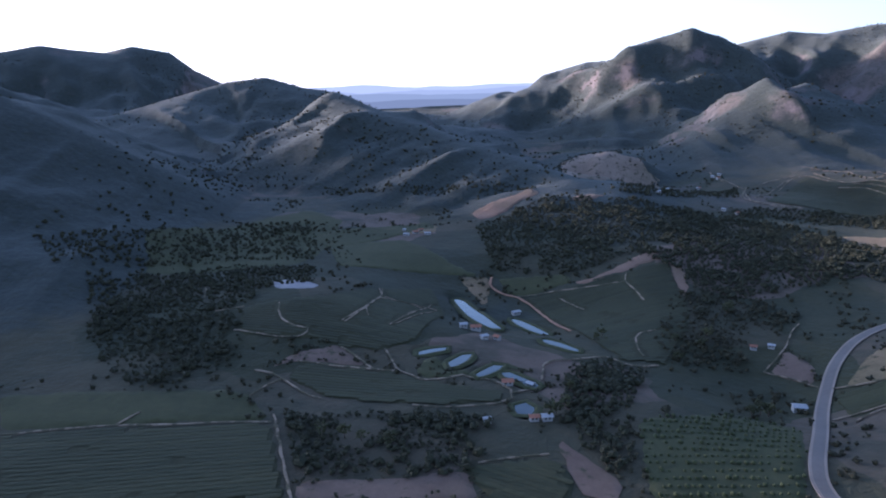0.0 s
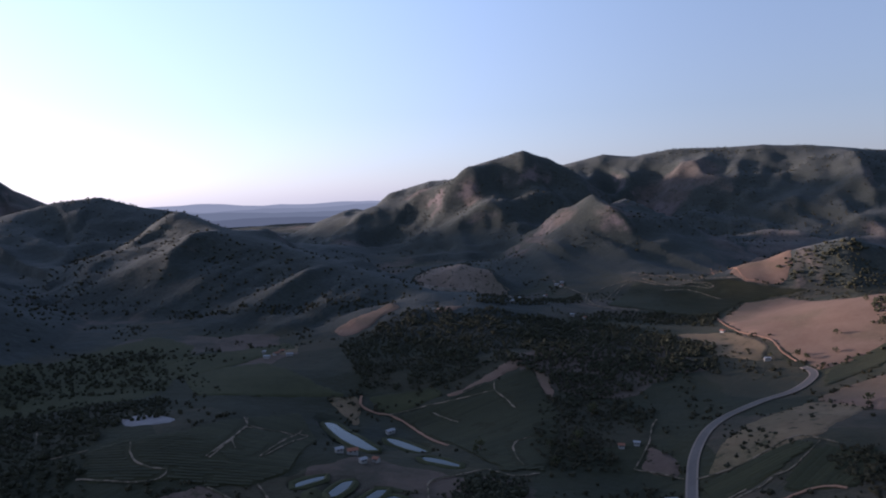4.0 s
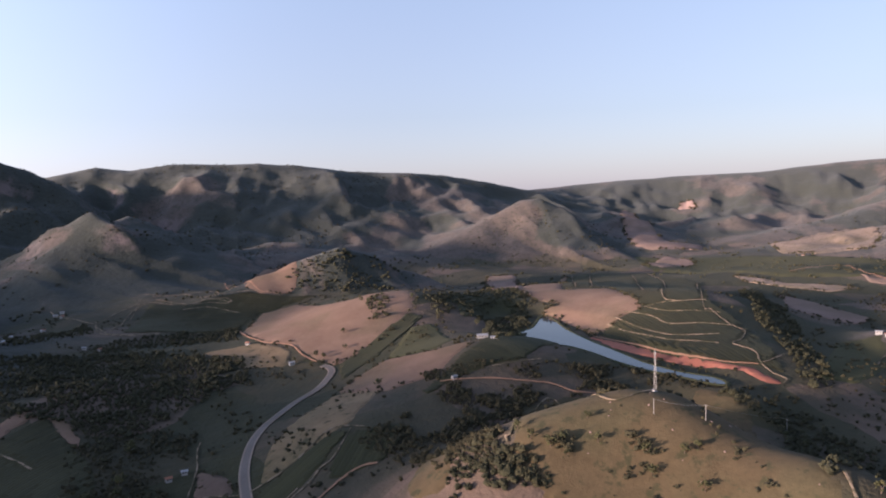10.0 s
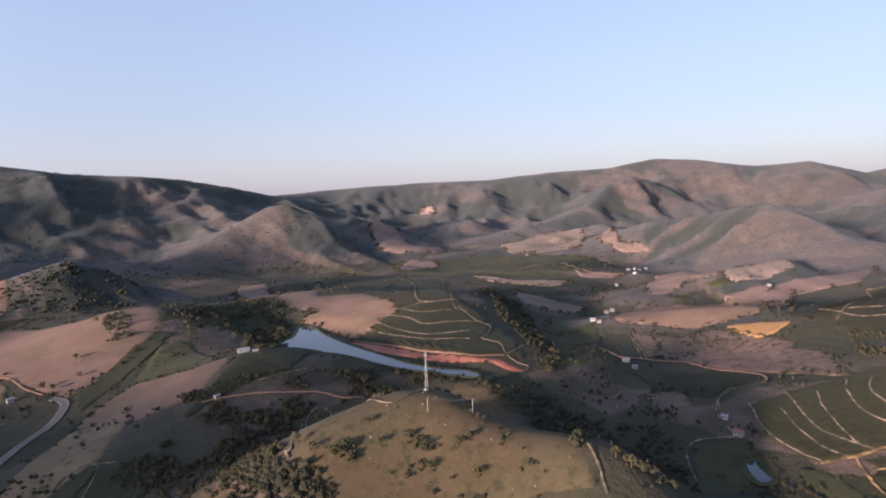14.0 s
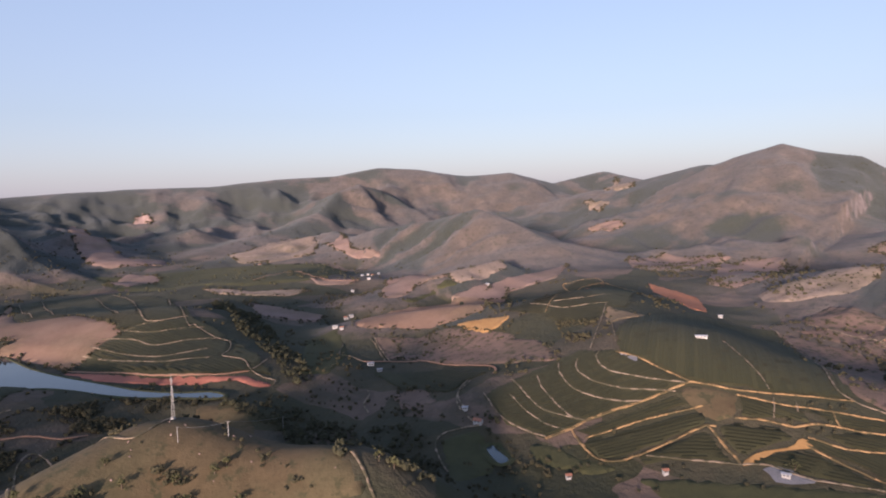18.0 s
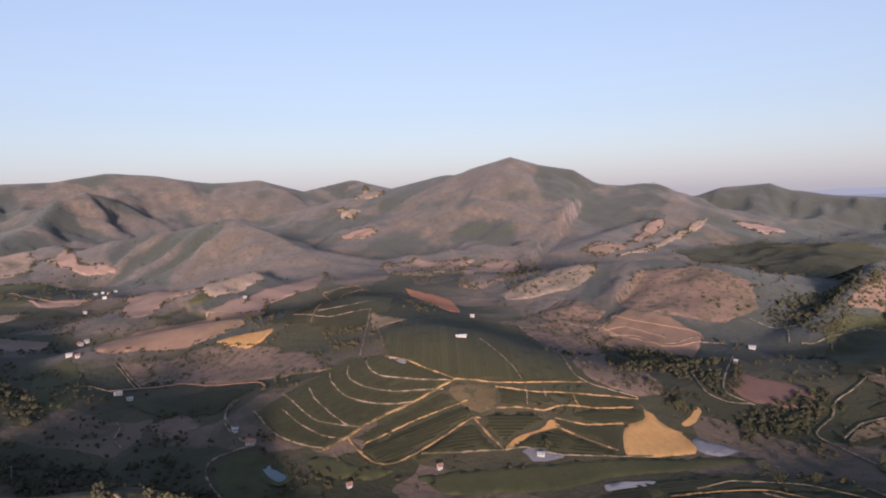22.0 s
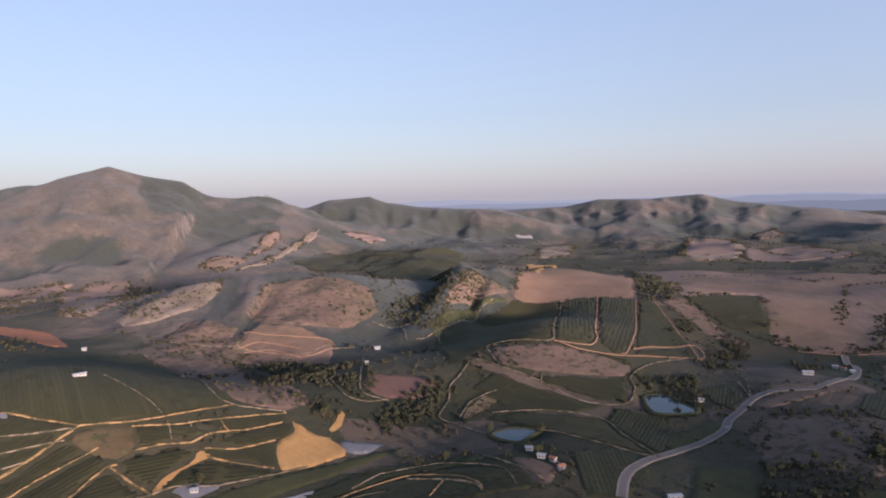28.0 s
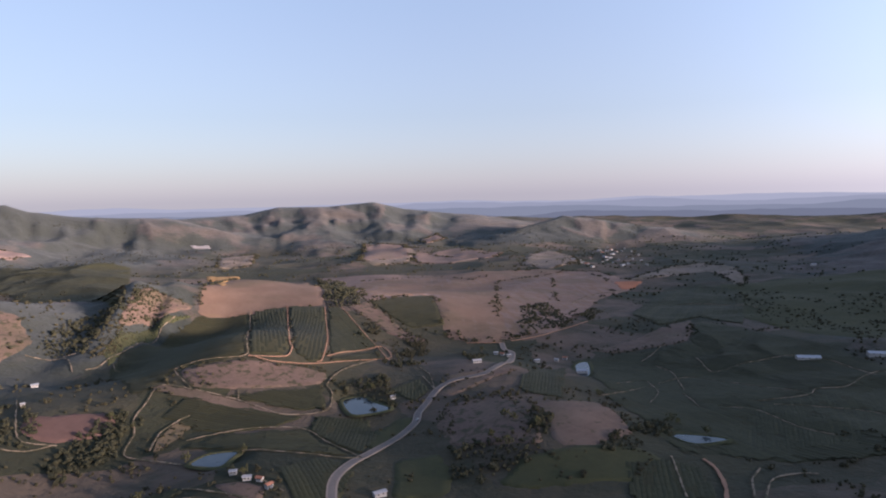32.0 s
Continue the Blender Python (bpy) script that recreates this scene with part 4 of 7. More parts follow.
# ---- fields ----
FIELDS = {
    "coffee": ("coffee_field", "dark green coffee planted in close rows", "plantation"),
    "orchard": ("orchard", "young green trees planted in rows", "plantation"),
    "meadow": ("meadow", "green grass meadow on the valley floor", "meadow"),
    "pasture": ("pasture", "dry tan grazing land with tufts", "pasture"),
    "tanfield": ("mown_field", "bare pinkish tan field on a rounded rise", "field"),
    "bare": ("bare_field", "bare brown soil with few weeds", "field"),
    "plough": ("ploughed_field", "ploughed dark reddish brown soil", "field"),
    "farpasture": ("pasture", "dry tan grazing land far up the valley, hazed mauve in its colour", "pasture"),
    "farfield": ("mown_field", "bare pink field on a far slope, greyed by haze in its colour", "field"),
    "redsoil": ("red_field", "freshly opened field of red soil", "field"),
    "redbank": ("earth_bank", "steep cut bank of red earth above the water", "bank"),
    "yellow": ("earth_field", "freshly graded yellow earth", "field"),
    "scrubpink": ("scrub_slope", "dry pinkish slope with scattered scrub", "slope"),
    "hillgrass": ("grass_hill", "olive and tan rough grass on the hilltop", "grassland"),
    "scar": ("rock_scar", "pale pinkish scar of bare rock and earth", "scar"),
    "concrete": ("drying_yard", "flat grey concrete drying yard for coffee", "yard"),
    "whitebed": ("dry_pond_bed", "pale dried bed of an emptied pond", "pond bed"),
}


def hedge_rows(name, ring, gap, half, tall, mat, parent):
    """Planted rows as bushy strips, left out where a way runs."""
    a = np.array(ring)
    edge = np.roll(a, -8, 0) - a
    long = edge[np.argmax(np.hypot(edge[:, 0], edge[:, 1]))]
    turn = math.atan2(long[1], long[0])
    c, s = math.cos(turn), math.sin(turn)
    u, v = a[:, 0] * c + a[:, 1] * s, -a[:, 0] * s + a[:, 1] * c
    box = list(zip(u, v))
    verts, faces = [], []
    pace = 3.2 if gap < 4.5 else 5.0
    along = np.arange(u.min(), u.max() + pace, pace)
    for row in np.arange(v.min() + gap / 2, v.max(), gap):
        vv = row + 0.9 * gap * (fbm(along / 60, np.full_like(along, row / 60), 2, 3) - 0.5)
        ok = inside(along, vv, box)
        x, y = along * c - vv * s, along * s + vv * c
        ok &= np.array([(int(px // 2), int(py // 2)) not in WAY_CELLS for px, py in zip(x, y)])
        ok &= fbm(x / 9, y / 9, 2, 17) > 0.22
        z = height(x, y)
        run = []
        for k in range(len(along) + 1):
            if k < len(along) and ok[k]:
                run.append(k)
                continue
            if len(run) > 1:
                base = len(verts)
                for q in run:
                    t, w = tall * rng.uniform(0.88, 1.1), half * rng.uniform(0.85, 1.15)
                    for off, up in ((-w, 0.88 * t), (-0.45 * w, t), (0.5 * w, t * rng.uniform(0.92, 1.03)), (w, 0.88 * t)):
                        verts.append((x[q] - off * s, y[q] + off * c, z[q] + up))
                for q in range(len(run) - 1):
                    for e in range(3):
                        o = base + 4 * q + e
                        faces.append((o, o + 4, o + 5, o + 1))
            run = []
    if verts:
        ob = link(name, verts, faces, mat, parent)
        ob["kind"] = "stuff"


def field(kind, *pts):
    name, label, category = FIELDS[kind]
    reach = math.hypot(*np.mean(pts, axis=0))
    ring = outline(pts, step=7.0 if reach < 900 else 9.0, rag=0.8 + reach * 0.0012, cut=2.0 if kind == "coffee" else 6.0)
    if kind not in ("scrubpink", "meadow", "pasture", "farpasture", "hillgrass"):
        SOWN.append(ring)
    if kind in ("farfield", "farpasture", "tanfield", "pasture", "scrubpink", "bare", "scar"):
        BORDERS.append(ring)
    size = area(ring)
    verts, faces = sheet(ring, min(16.0, max(4.5, math.sqrt(size) / 22)))
    mid = np.mean(pts, axis=0)
    far = math.hypot(*mid)
    over = 0.20 + 0.0012 * len(LAID) + 0.0004 * far + max(0.0, far - 900) * 0.0010 + (0.15 if kind in ("coffee", "orchard", "concrete") else 0.0)
    rim = {(round(x, 2), round(y, 2)) for x, y in ring}
    laid = lift(verts, over)
    girth = sum(math.dist(a, b) for a, b in zip(ring, ring[1:] + ring[:1]))
    sink = over - 0.12 if far > 900 else over + 0.25 if size / girth > 5.5 else 0.06
    laid[:, 2] -= np.array([sink if (round(x, 2), round(y, 2)) in rim else 0.0 for x, y in verts])
    ob = link(name, laid.tolist(), faces, SOILS[kind], smooth=True)
    LAID.append(ob)
    tagged(ob, label, category, kind="structure")
    if kind == "coffee":
        gap = 3.4 if far < 620 else 4.6 if far < 1000 else 7.0
        hedge_rows("coffee_rows", ring, gap, 0.49 * gap, over + 0.42, COFFEE, ob)
    if kind == "orchard":
        planted(ring, ob)


def planted(ring, parent):
    """Young trees in rows on grass."""
    a = np.array(ring)
    gx, gy = np.meshgrid(np.arange(a[:, 0].min(), a[:, 0].max(), 3.6), np.arange(a[:, 1].min(), a[:, 1].max(), 6.5))
    gx, gy = gx.ravel(), gy.ravel()
    keep = inside(gx, gy, ring)
    seed = random.Random(5)
    verts, faces = [], []
    for x, y, z in zip(gx[keep], gy[keep], height(gx[keep], gy[keep])):
        if seed.random() < 0.85:
            t = seed.uniform(0.8, 1.5)
            lump(verts, faces, x + seed.uniform(-0.5, 0.5), y + seed.uniform(-0.5, 0.5), z + 0.7 * t + 0.3, t, t, seed)
    ob = link("young_trees", verts, faces, ORCHARD, parent, smooth=True)
    ob["kind"] = "stuff"

# ---- roads, ponds and fields, placed to fit the camera's view ----
road("asphalt", 9, (478.0, 555.3), (475.5, 541.8), (466.5, 529.3), (446.8, 516.3), (418.4, 502.1), (377.7, 490.8), (326.1, 470.2), (297.3, 452.1), (276.7, 434.1), (260.9, 416.6), (234.0, 377.7), (204.0, 328.1), (181.4, 291.3), (171.2, 270.7), (168.2, 255.2), (167.5, 232.1))
road("redtrack", 5, (563.7, 809.9), (532.5, 752.5), (510.1, 694.2), (509.9, 665.6), (508.7, 637.2), (492.7, 601.3), (484.3, 571.1))
road("track", 3.5, (-254.1, 319.6), (-237.9, 322.2), (-223.9, 324.1), (-204.7, 327.6), (-181.6, 330.4), (-154.4, 331.5), (-124.8, 335.0), (-96.9, 335.6))
road("track", 3, (-180.3, 331.0), (-177.2, 337.7), (-172.9, 345.7))
road("track", 4, (-97.7, 345.2), (-90.1, 322.8), (-79.4, 290.2), (-71.0, 266.4), (-66.8, 254.9))
road("track", 4, (-124.1, 402.0), (-112.2, 398.5), (-103.3, 391.1), (-94.2, 381.5), (-85.3, 372.1), (-73.8, 364.7))
road("track", 3, (-103.3, 391.1), (-111.6, 381.3), (-118.4, 367.9))
road("track", 3.5, (-128.7, 497.9), (-126.4, 483.7), (-120.6, 470.5), (-110.1, 460.1), (-99.0, 456.0), (-101.4, 446.9), (-115.0, 444.4), (-136.7, 451.2), (-152.8, 457.5))
road("track", 3.5, (-74.0, 467.8), (-63.9, 490.3), (-57.5, 513.7), (-52.7, 536.1), (-56.0, 558.0))
road("track", 3, (-61.2, 497.2), (-57.9, 481.7))
road("track", 3.5, (-52.7, 536.1), (-40.8, 534.4), (-26.7, 534.4), (-17.2, 532.8), (-10.3, 553.1))
road("track", 3, (-17.2, 532.8), (-29.4, 495.1), (-40.7, 469.1))
road("track", 4, (-72.2, 432.4), (-62.5, 423.6), (-51.5, 409.0), (-46.4, 403.1))
road("track", 3.5, (-41.1, 430.5), (-35.1, 415.4), (-30.2, 401.6), (-21.1, 395.9), (-15.5, 389.4), (-3.0, 390.1), (15.1, 396.9), (29.1, 389.3), (35.5, 381.4), (40.0, 373.4))
road("track", 3.5, (-99.1, 414.7), (-85.4, 411.4), (-69.9, 407.6), (-46.4, 403.1), (-30.2, 401.6))
road("track", 3.5, (-19.4, 353.8), (-3.1, 350.2), (13.2, 351.0), (29.8, 354.2), (38.7, 361.3), (39.6, 373.4))
road("track", 4, (39.5, 369.0), (48.6, 373.9), (59.3, 387.6), (64.1, 407.6), (66.9, 421.2), (73.5, 430.8), (92.2, 436.0), (113.2, 440.7), (122.3, 429.5), (132.2, 423.0), (147.2, 427.5))
road("track", 3.5, (165.4, 491.9), (153.1, 487.6), (145.6, 476.7), (141.3, 454.3), (141.6, 441.7))
road("redtrack", 6, (47.9, 640.0), (45.6, 623.4), (56.3, 607.2), (68.8, 598.9), (79.6, 579.3), (86.7, 557.4), (94.4, 529.6), (102.0, 507.6))
road("track", 4, (68.8, 598.9), (103.8, 601.4), (139.8, 596.4), (167.9, 593.6))
road("track", 3.5, (174.2, 611.9), (169.1, 594.3), (172.4, 572.3), (173.8, 550.7))
road("track", 3, (106.7, 587.0), (114.3, 572.2), (122.7, 556.1))
road("track", 3, (281.8, 500.0), (268.5, 485.1), (253.7, 463.8), (236.7, 445.6), (223.5, 432.6))
road("track", 3, (223.5, 432.6), (236.5, 420.7), (245.4, 402.2))
road("track", 3, (250.4, 396.5), (279.9, 380.9), (313.8, 378.9), (319.4, 365.9), (322.5, 351.1))
road("track", 3, (317.2, 360.8), (286.7, 348.8), (274.9, 351.3), (261.4, 348.6), (247.3, 350.5), (232.2, 344.4))
road("redtrack", 5, (236.7, 324.6), (264.5, 324.0), (281.5, 319.0), (288.0, 309.3))
road("track", 3, (225.1, 353.1), (241.6, 354.8), (256.6, 354.6))
road("track", 3, (14.8, 290.4), (21.8, 292.6), (36.0, 295.1), (50.3, 297.5))
road("track", 5, (509.3, 1107.0), (447.7, 981.9), (448.3, 948.7), (466.5, 915.9), (494.9, 900.9))
road("track", 3.5, (459.4, 969.5), (567.0, 1101.6), (621.7, 1136.4), (635.7, 1082.6))
road("track", 3, (645.5, 1165.4), (690.8, 1119.1), (676.4, 990.6), (698.9, 923.2))
road("track", 3, (656.2, 1031.6), (649.2, 946.4), (657.8, 949.8))
road("redtrack", 4, (794.4, 1150.8), (703.7, 944.3), (704.3, 911.4))
road("track", 4, (495.0, 1210.8), (497.2, 1139.7), (500.8, 1090.4))
road("redtrack", 3.5, (427.2, 356.0), (438.0, 342.6), (455.0, 318.8), (467.5, 298.3), (481.9, 274.0), (484.1, 254.7), (494.3, 239.5))
road("track", 3, (472.6, 329.5), (496.0, 314.1), (516.1, 302.1))
road("track", 3.5, (272.7, 199.2), (277.8, 203.2), (290.5, 205.3), (431.4, 264.4), (454.0, 254.2), (328.1, 166.8), (350.1, 141.6))
road("track", 3.5, (313.2, 42.0), (299.4, 36.8), (287.5, 33.1), (280.3, 30.4))
road("redtrack", 5, (684.3, 17.3), (682.6, -7.3), (663.3, -42.4), (625.0, -67.1), (599.7, -85.6), (572.7, -101.6), (550.7, -101.0), (542.0, -95.3))
road("track", 3.5, (682.6, -7.3), (749.5, -1.5), (774.2, 3.7))
road("track", 3, (684.3, 17.3), (706.6, 31.3), (714.6, 43.1), (760.1, 37.8))
road("track", 3.5, (590.8, 18.6), (576.5, 17.3), (552.6, 23.7), (528.0, 20.7))
road("track", 4, (543.2, -71.9), (527.3, -61.5), (509.1, -55.7), (477.8, -55.9))
road("track", 4, (447.6, -61.4), (448.5, -42.8), (445.0, -30.3), (428.5, -23.3), (398.7, -22.8), (379.5, -24.3))
road("track", 3.5, (540.0, -74.0), (519.3, -59.0), (494.1, -52.4), (475.1, -53.2), (452.0, -58.7))
road("track", 3.5, (780.4, -1.3), (726.8, -7.1), (681.3, -12.5))
road("asphalt", 8, (59.0, -336.6), (62.2, -362.2), (61.1, -381.8), (53.3, -409.2), (37.5, -439.9), (19.9, -468.1), (8.4, -493.5), (6.2, -514.7), (-1.6, -536.1), (-11.9, -566.3), (-27.7, -587.6), (-64.5, -605.1), (-96.3, -688.9), (-110.9, -773.2), (-102.6, -790.4), (-102.0, -820.2))
road("redtrack", 3.5, (-52.9, -817.4), (-102.0, -820.2))
road("redtrack", 4, (-116.3, -829.3), (-164.0, -856.1), (-213.7, -900.5), (-245.9, -929.1))
road("track", 3, (4.1, -614.5), (-9.6, -566.2))
road("track", 3.5, (629.6, -491.9), (552.3, -513.9), (465.5, -531.1), (456.7, -574.9))
road("track", 3, (552.3, -513.9), (573.8, -568.3))
road("track", 3, (444.4, -558.6), (420.0, -576.1))
road("track", 3.5, (361.3, -444.2), (324.9, -417.5), (304.3, -419.2), (292.1, -432.5))
road("track", 4, (204.4, -317.5), (176.5, -321.2), (151.2, -318.0), (143.4, -309.4))
road("track", 3, (226.5, -257.5), (221.1, -281.2), (208.6, -295.9))
road("track", 4, (163.3, -360.5), (138.7, -348.9), (116.9, -339.2), (106.9, -330.3))
road("track", 3.5, (112.7, -366.4), (102.1, -355.2), (91.4, -347.3))
road("track", 3.5, (-254.6, -1096.7), (-308.8, -1198.2), (-389.5, -1249.7))
road("track", 3, (-438.9, -1072.5), (-494.5, -1062.2), (-529.4, -971.5))
road("redtrack", 3, (553.9, -520.4), (511.1, -519.4), (458.3, -525.6), (443.0, -563.4))
road("redtrack", 3, (576.5, -557.5), (517.9, -565.1), (466.3, -583.2), (443.5, -568.9))
road("yellowtrack", 3, (204.1, -316.9), (175.4, -321.9), (148.3, -318.2))
road("yellowtrack", 3, (175.7, -297.0), (176.7, -320.0))
road("track", 3, (115.7, -339.0), (104.0, -320.7))
road("redtrack", 4, (1377.2, 210.6), (1500.9, 132.6), (1328.0, 64.4), (1321.8, -5.7))
road("track", 3, (451.2, -666.2), (410.8, -669.2), (381.2, -632.8))
road("track", 2.5, (415.9, -677.7), (389.0, -680.7))
road("yellowtrack", 3, (233.0, -265.9), (220.4, -299.9), (203.5, -323.4), (171.8, -327.9), (150.3, -320.1), (143.4, -309.4))
road("track", 2.5, (231.5, -289.0), (224.4, -320.0), (193.6, -344.9), (160.4, -345.7), (138.6, -339.9), (124.3, -322.8))
road("track", 3, (-76.4, 469.1), (-62.6, 496.3), (-53.2, 530.1), (-53.5, 556.2))
road("track", 2.5, (-53.2, 530.1), (-20.2, 537.4), (-6.0, 540.9))
road("track", 2.5, (-6.0, 540.9), (-23.5, 497.0), (-37.3, 471.4))
road("track", 2.5, (-178.9, 495.0), (-155.5, 496.5))
road("track", 2.5, (-199.4, 530.3), (-207.8, 559.1))
road("redtrack", 3, (546.8, -516.9), (534.9, -542.8), (475.8, -544.4))
road("redtrack", 3, (531.5, -509.8), (506.6, -528.8), (453.8, -519.8))
road("track", 3, (511, -187), (501, -180), (484, -177), (466, -180), (440, -196), (417, -217))
road("track", 3, (510, -166), (499, -160), (481, -158), (459, -164), (436, -178), (411, -206))
road("track", 3, (516, -150), (494, -144), (466, -144), (445, -152), (425, -167), (414, -181))
road("track", 2.4, (503, -126), (480, -123), (450, -125), (427, -129), (417, -137))
road("track", 3, (512, -106), (478, -108), (451, -112), (433, -123), (419, -135))
road("track", 2.2, (484, -96), (455, -100), (429, -108), (414, -119))
road("track", 3, (500, -77), (458, -79), (433, -88), (412, -103))
road("yellowtrack", 6, (416, -221), (414, -194), (414, -176), (417, -158), (417, -137), (413, -123), (410, -102))
road("yellowtrack", 4, (413, -123), (403, -123), (386, -124), (373, -127), (365, -135), (363, -145), (363, -161), (365, -182), (368, -206), (364, -211))
road("yellowtrack", 3, (398, -128), (396, -152), (394, -174), (389, -197), (387, -214))
road("yellowtrack", 4, (368, -206), (353, -206), (329, -206))
road("track", 3, (360, -157), (344, -178), (328, -206))
road("yellowtrack", 3.5, (496, -196), (476, -205), (447, -211), (416, -221))
road("yellowtrack", 4, (416, -221), (394, -244), (379, -274), (365, -320))
road("track", 3.5, (625, -446), (526, -410), (397, -327), (365, -320), (350, -332), (335, -347))
road("track", 2.6, (476, -287), (434, -279), (405, -273), (387, -268))
road("track", 3, (667, -261), (580, -215), (522, -183))
road("track", 2.6, (583, -231), (517, -205))
road("yellowtrack", 3, (688, -195), (727, -215), (953, -339), (982, -391), (1024, -395), (1011, -344), (994, -328), (781, -297))
road("yellowtrack", 2.6, (982, -391), (925, -394), (870, -395))
road("track", 2.2, (761, -199), (683, -215), (668, -264))
road("track", 2.2, (721, -216), (703, -251), (714, -286))
road("yellowtrack", 3, (388, -242), (369, -265), (359, -286), (347, -313), (333, -345))
road("yellowtrack", 4, (367, -227), (358, -244), (347, -258), (346, -275), (334, -300), (325, -330))
road("yellowtrack", 3, (356, -295), (347, -290), (341, -288))
road("track", 2.5, (369, -276), (359, -270))
road("track", 2.5, (377, -264), (358, -251))
road("yellowtrack", 4, (330, -254), (314, -262), (289, -278))
road("yellowtrack", 3.5, (336, -260), (322, -276), (312, -306))
road("track", 3, (328, -206), (322, -221), (304, -237), (283, -275), (274, -297))
road("track", 2.5, (1408, 530), (1107, 410), (885, 329))
road("track", 2.8, (1420, 498), (1218, 400), (847, 291), (798, 261), (812, 226))
road("track", 2.8, (779, 291), (792, 275), (798, 257))
road("track", 3, (769, 315), (748, 273), (723, 244), (730, 211), (735, 181))
road("track", 2.2, (780, 292), (763, 255), (775, 200))
road("track", 3, (753, 321), (713, 277), (687, 235), (688, 205), (697, 184))
road("track", 3, (738, 324), (701, 281), (670, 230), (664, 177))
road("track", 3.4, (1255, 351), (816, 231), (780, 212), (739, 182), (723, 164), (686, 160), (665, 164), (650, 141), (624, 130), (646, 120), (661, 117))
road("track", 3, (621, 130), (605, 117), (602, 106), (588, 108))
road("track", 2.5, (1336, 642), (956, 463))
road("track", 2.5, (1363, 611), (973, 442))
road("redtrack", 3.5, (696, 327), (680, 288), (641, 222), (615, 167), (619, 132))
road("track", 3.5, (619, 1150), (575, 1137), (514, 1097), (486, 1064), (451, 964), (469, 926), (496, 905))
road("track", 2.6, (642, 1188), (687, 1134), (736, 1107), (699, 982))
road("track", 2.6, (640, 1143), (652, 1006), (657, 953), (642, 949), (634, 1034))
road("track", 3, (396, 1250), (405, 1233), (392, 1214), (315, 963))
road("track", 3, (500, 1242), (491, 1149))
road("track", 2.6, (616, 1026), (631, 895))
road("track", 2.6, (591, 1123), (530, 1045))
road("track", 3, (270, -928), (201, -663), (190, -612), (235, -600), (253, -586), (239, -563), (221, -542))
road("redtrack", 3, (217, -943), (159, -689), (150, -660), (150, -626), (186, -611))
road("redtrack", 2.6, (157, -932), (125, -752), (114, -649), (118, -631))
road("redtrack", 3.2, (186, -614), (162, -609), (128, -619), (97, -648), (45, -720), (62, -775), (111, -659))
road("redtrack", 3, (130, -923), (91, -832), (61, -762), (44, -700))
road("track", 3.2, (262, -552), (186, -532), (172, -528), (129, -509), (92, -521), (91, -559), (99, -582), (88, -626), (62, -684))
road("track", 2.4, (174, -528), (178, -545))
road("track", 3.4, (255, -541), (252, -509), (251, -484), (241, -463), (237, -436), (230, -425), (203, -417), (174, -407), (170, -421), (147, -433), (101, -422), (65, -416), (48, -419))
road("track", 3, (218, -436), (221, -467), (213, -490), (208, -497))
road("track", 3, (195, -455), (176, -468), (146, -480), (103, -480), (79, -452), (48, -419))
road("track", 3, (378, -530), (331, -452), (314, -432), (288, -433))
road("track", 2.6, (9, -662), (-4, -616), (-9, -568))
road("track", 2.6, (351, -660), (341, -645), (335, -644))
road("track", 2.4, (371, -638), (360, -653), (362, -728), (360, -866))
road("track", 4, (-182, -391), (-177, -365), (-170, -329))
road("redtrack", 7, (-205, -390), (-208, -377), (-203, -349), (-193, -324))
road("track", 4, (-242, -380), (-226, -359), (-211, -322))
road("track", 4, (-277, -366), (-267, -370), (-242, -361), (-217, -323))
road("track", 3, (-311, -525), (-362, -530), (-378, -545), (-410, -547), (-460, -581), (-475, -561))
road("track", 2.6, (-431, -679), (-452, -634), (-453, -569))
road("track", 2.4, (-320, -512), (-352, -495), (-380, -483), (-403, -459))
road("track", 2.4, (-328, -715), (-324, -654), (-373, -666), (-427, -675))
road("track", 2.6, (-275, -703), (-283, -668), (-267, -590))
road("track", 2.6, (-259, -574), (-255, -521))
road("track", 2, (-203, -616), (-241, -640), (-238, -585), (-212, -532))
road("track", 2, (-167, -546), (-280, -643), (-324, -601), (-363, -542))
road("track", 2.6, (-266, -729), (-286, -752), (-309, -782))
road("track", 2, (-272, -522), (-299, -501), (-312, -450), (-333, -425))
pond(-5.3, (9.5, 592.1), (17.7, 586.8), (25.1, 565.8), (34.3, 545.5), (41.7, 525.6), (46.5, 512.2), (39.6, 514.1), (28.9, 529.1), (20.6, 546.6), (14.0, 568.8))
pond(-10.5, (58.4, 549.9), (65.9, 545.2), (77.8, 526.6), (85.5, 511.1), (80.7, 510.5), (69.6, 523.5), (61.5, 537.1))
pond(-2.6, (74.9, 482.1), (85.7, 475.6), (98.4, 460.1), (97.5, 455.5), (84.6, 466.5), (76.2, 474.8))
pond(9.8, (-17.9, 432.1), (-10.0, 436.4), (1.3, 439.2), (0.3, 434.2), (-9.5, 429.7), (-18.2, 426.0))
pond(8.1, (2.0, 415.9), (12.3, 429.1), (18.7, 430.3), (13.8, 418.1), (3.6, 408.5))
pond(6.4, (19.5, 400.3), (32.7, 414.6), (38.7, 413.7), (32.3, 404.1), (21.8, 396.8))
pond(6.2, (35.9, 403.0), (41.5, 403.5), (58.2, 383.6), (55.3, 379.4), (46.0, 389.6), (38.2, 397.0))
pond(8.9, (39.7, 351.8), (46.3, 355.1), (50.6, 348.6), (47.7, 340.7), (40.2, 341.6))
pond(15.9, (417.9, -59.5), (423.0, -65.2), (404.8, -67.7), (393.3, -69.8), (387.4, -62.7), (400.7, -59.4))
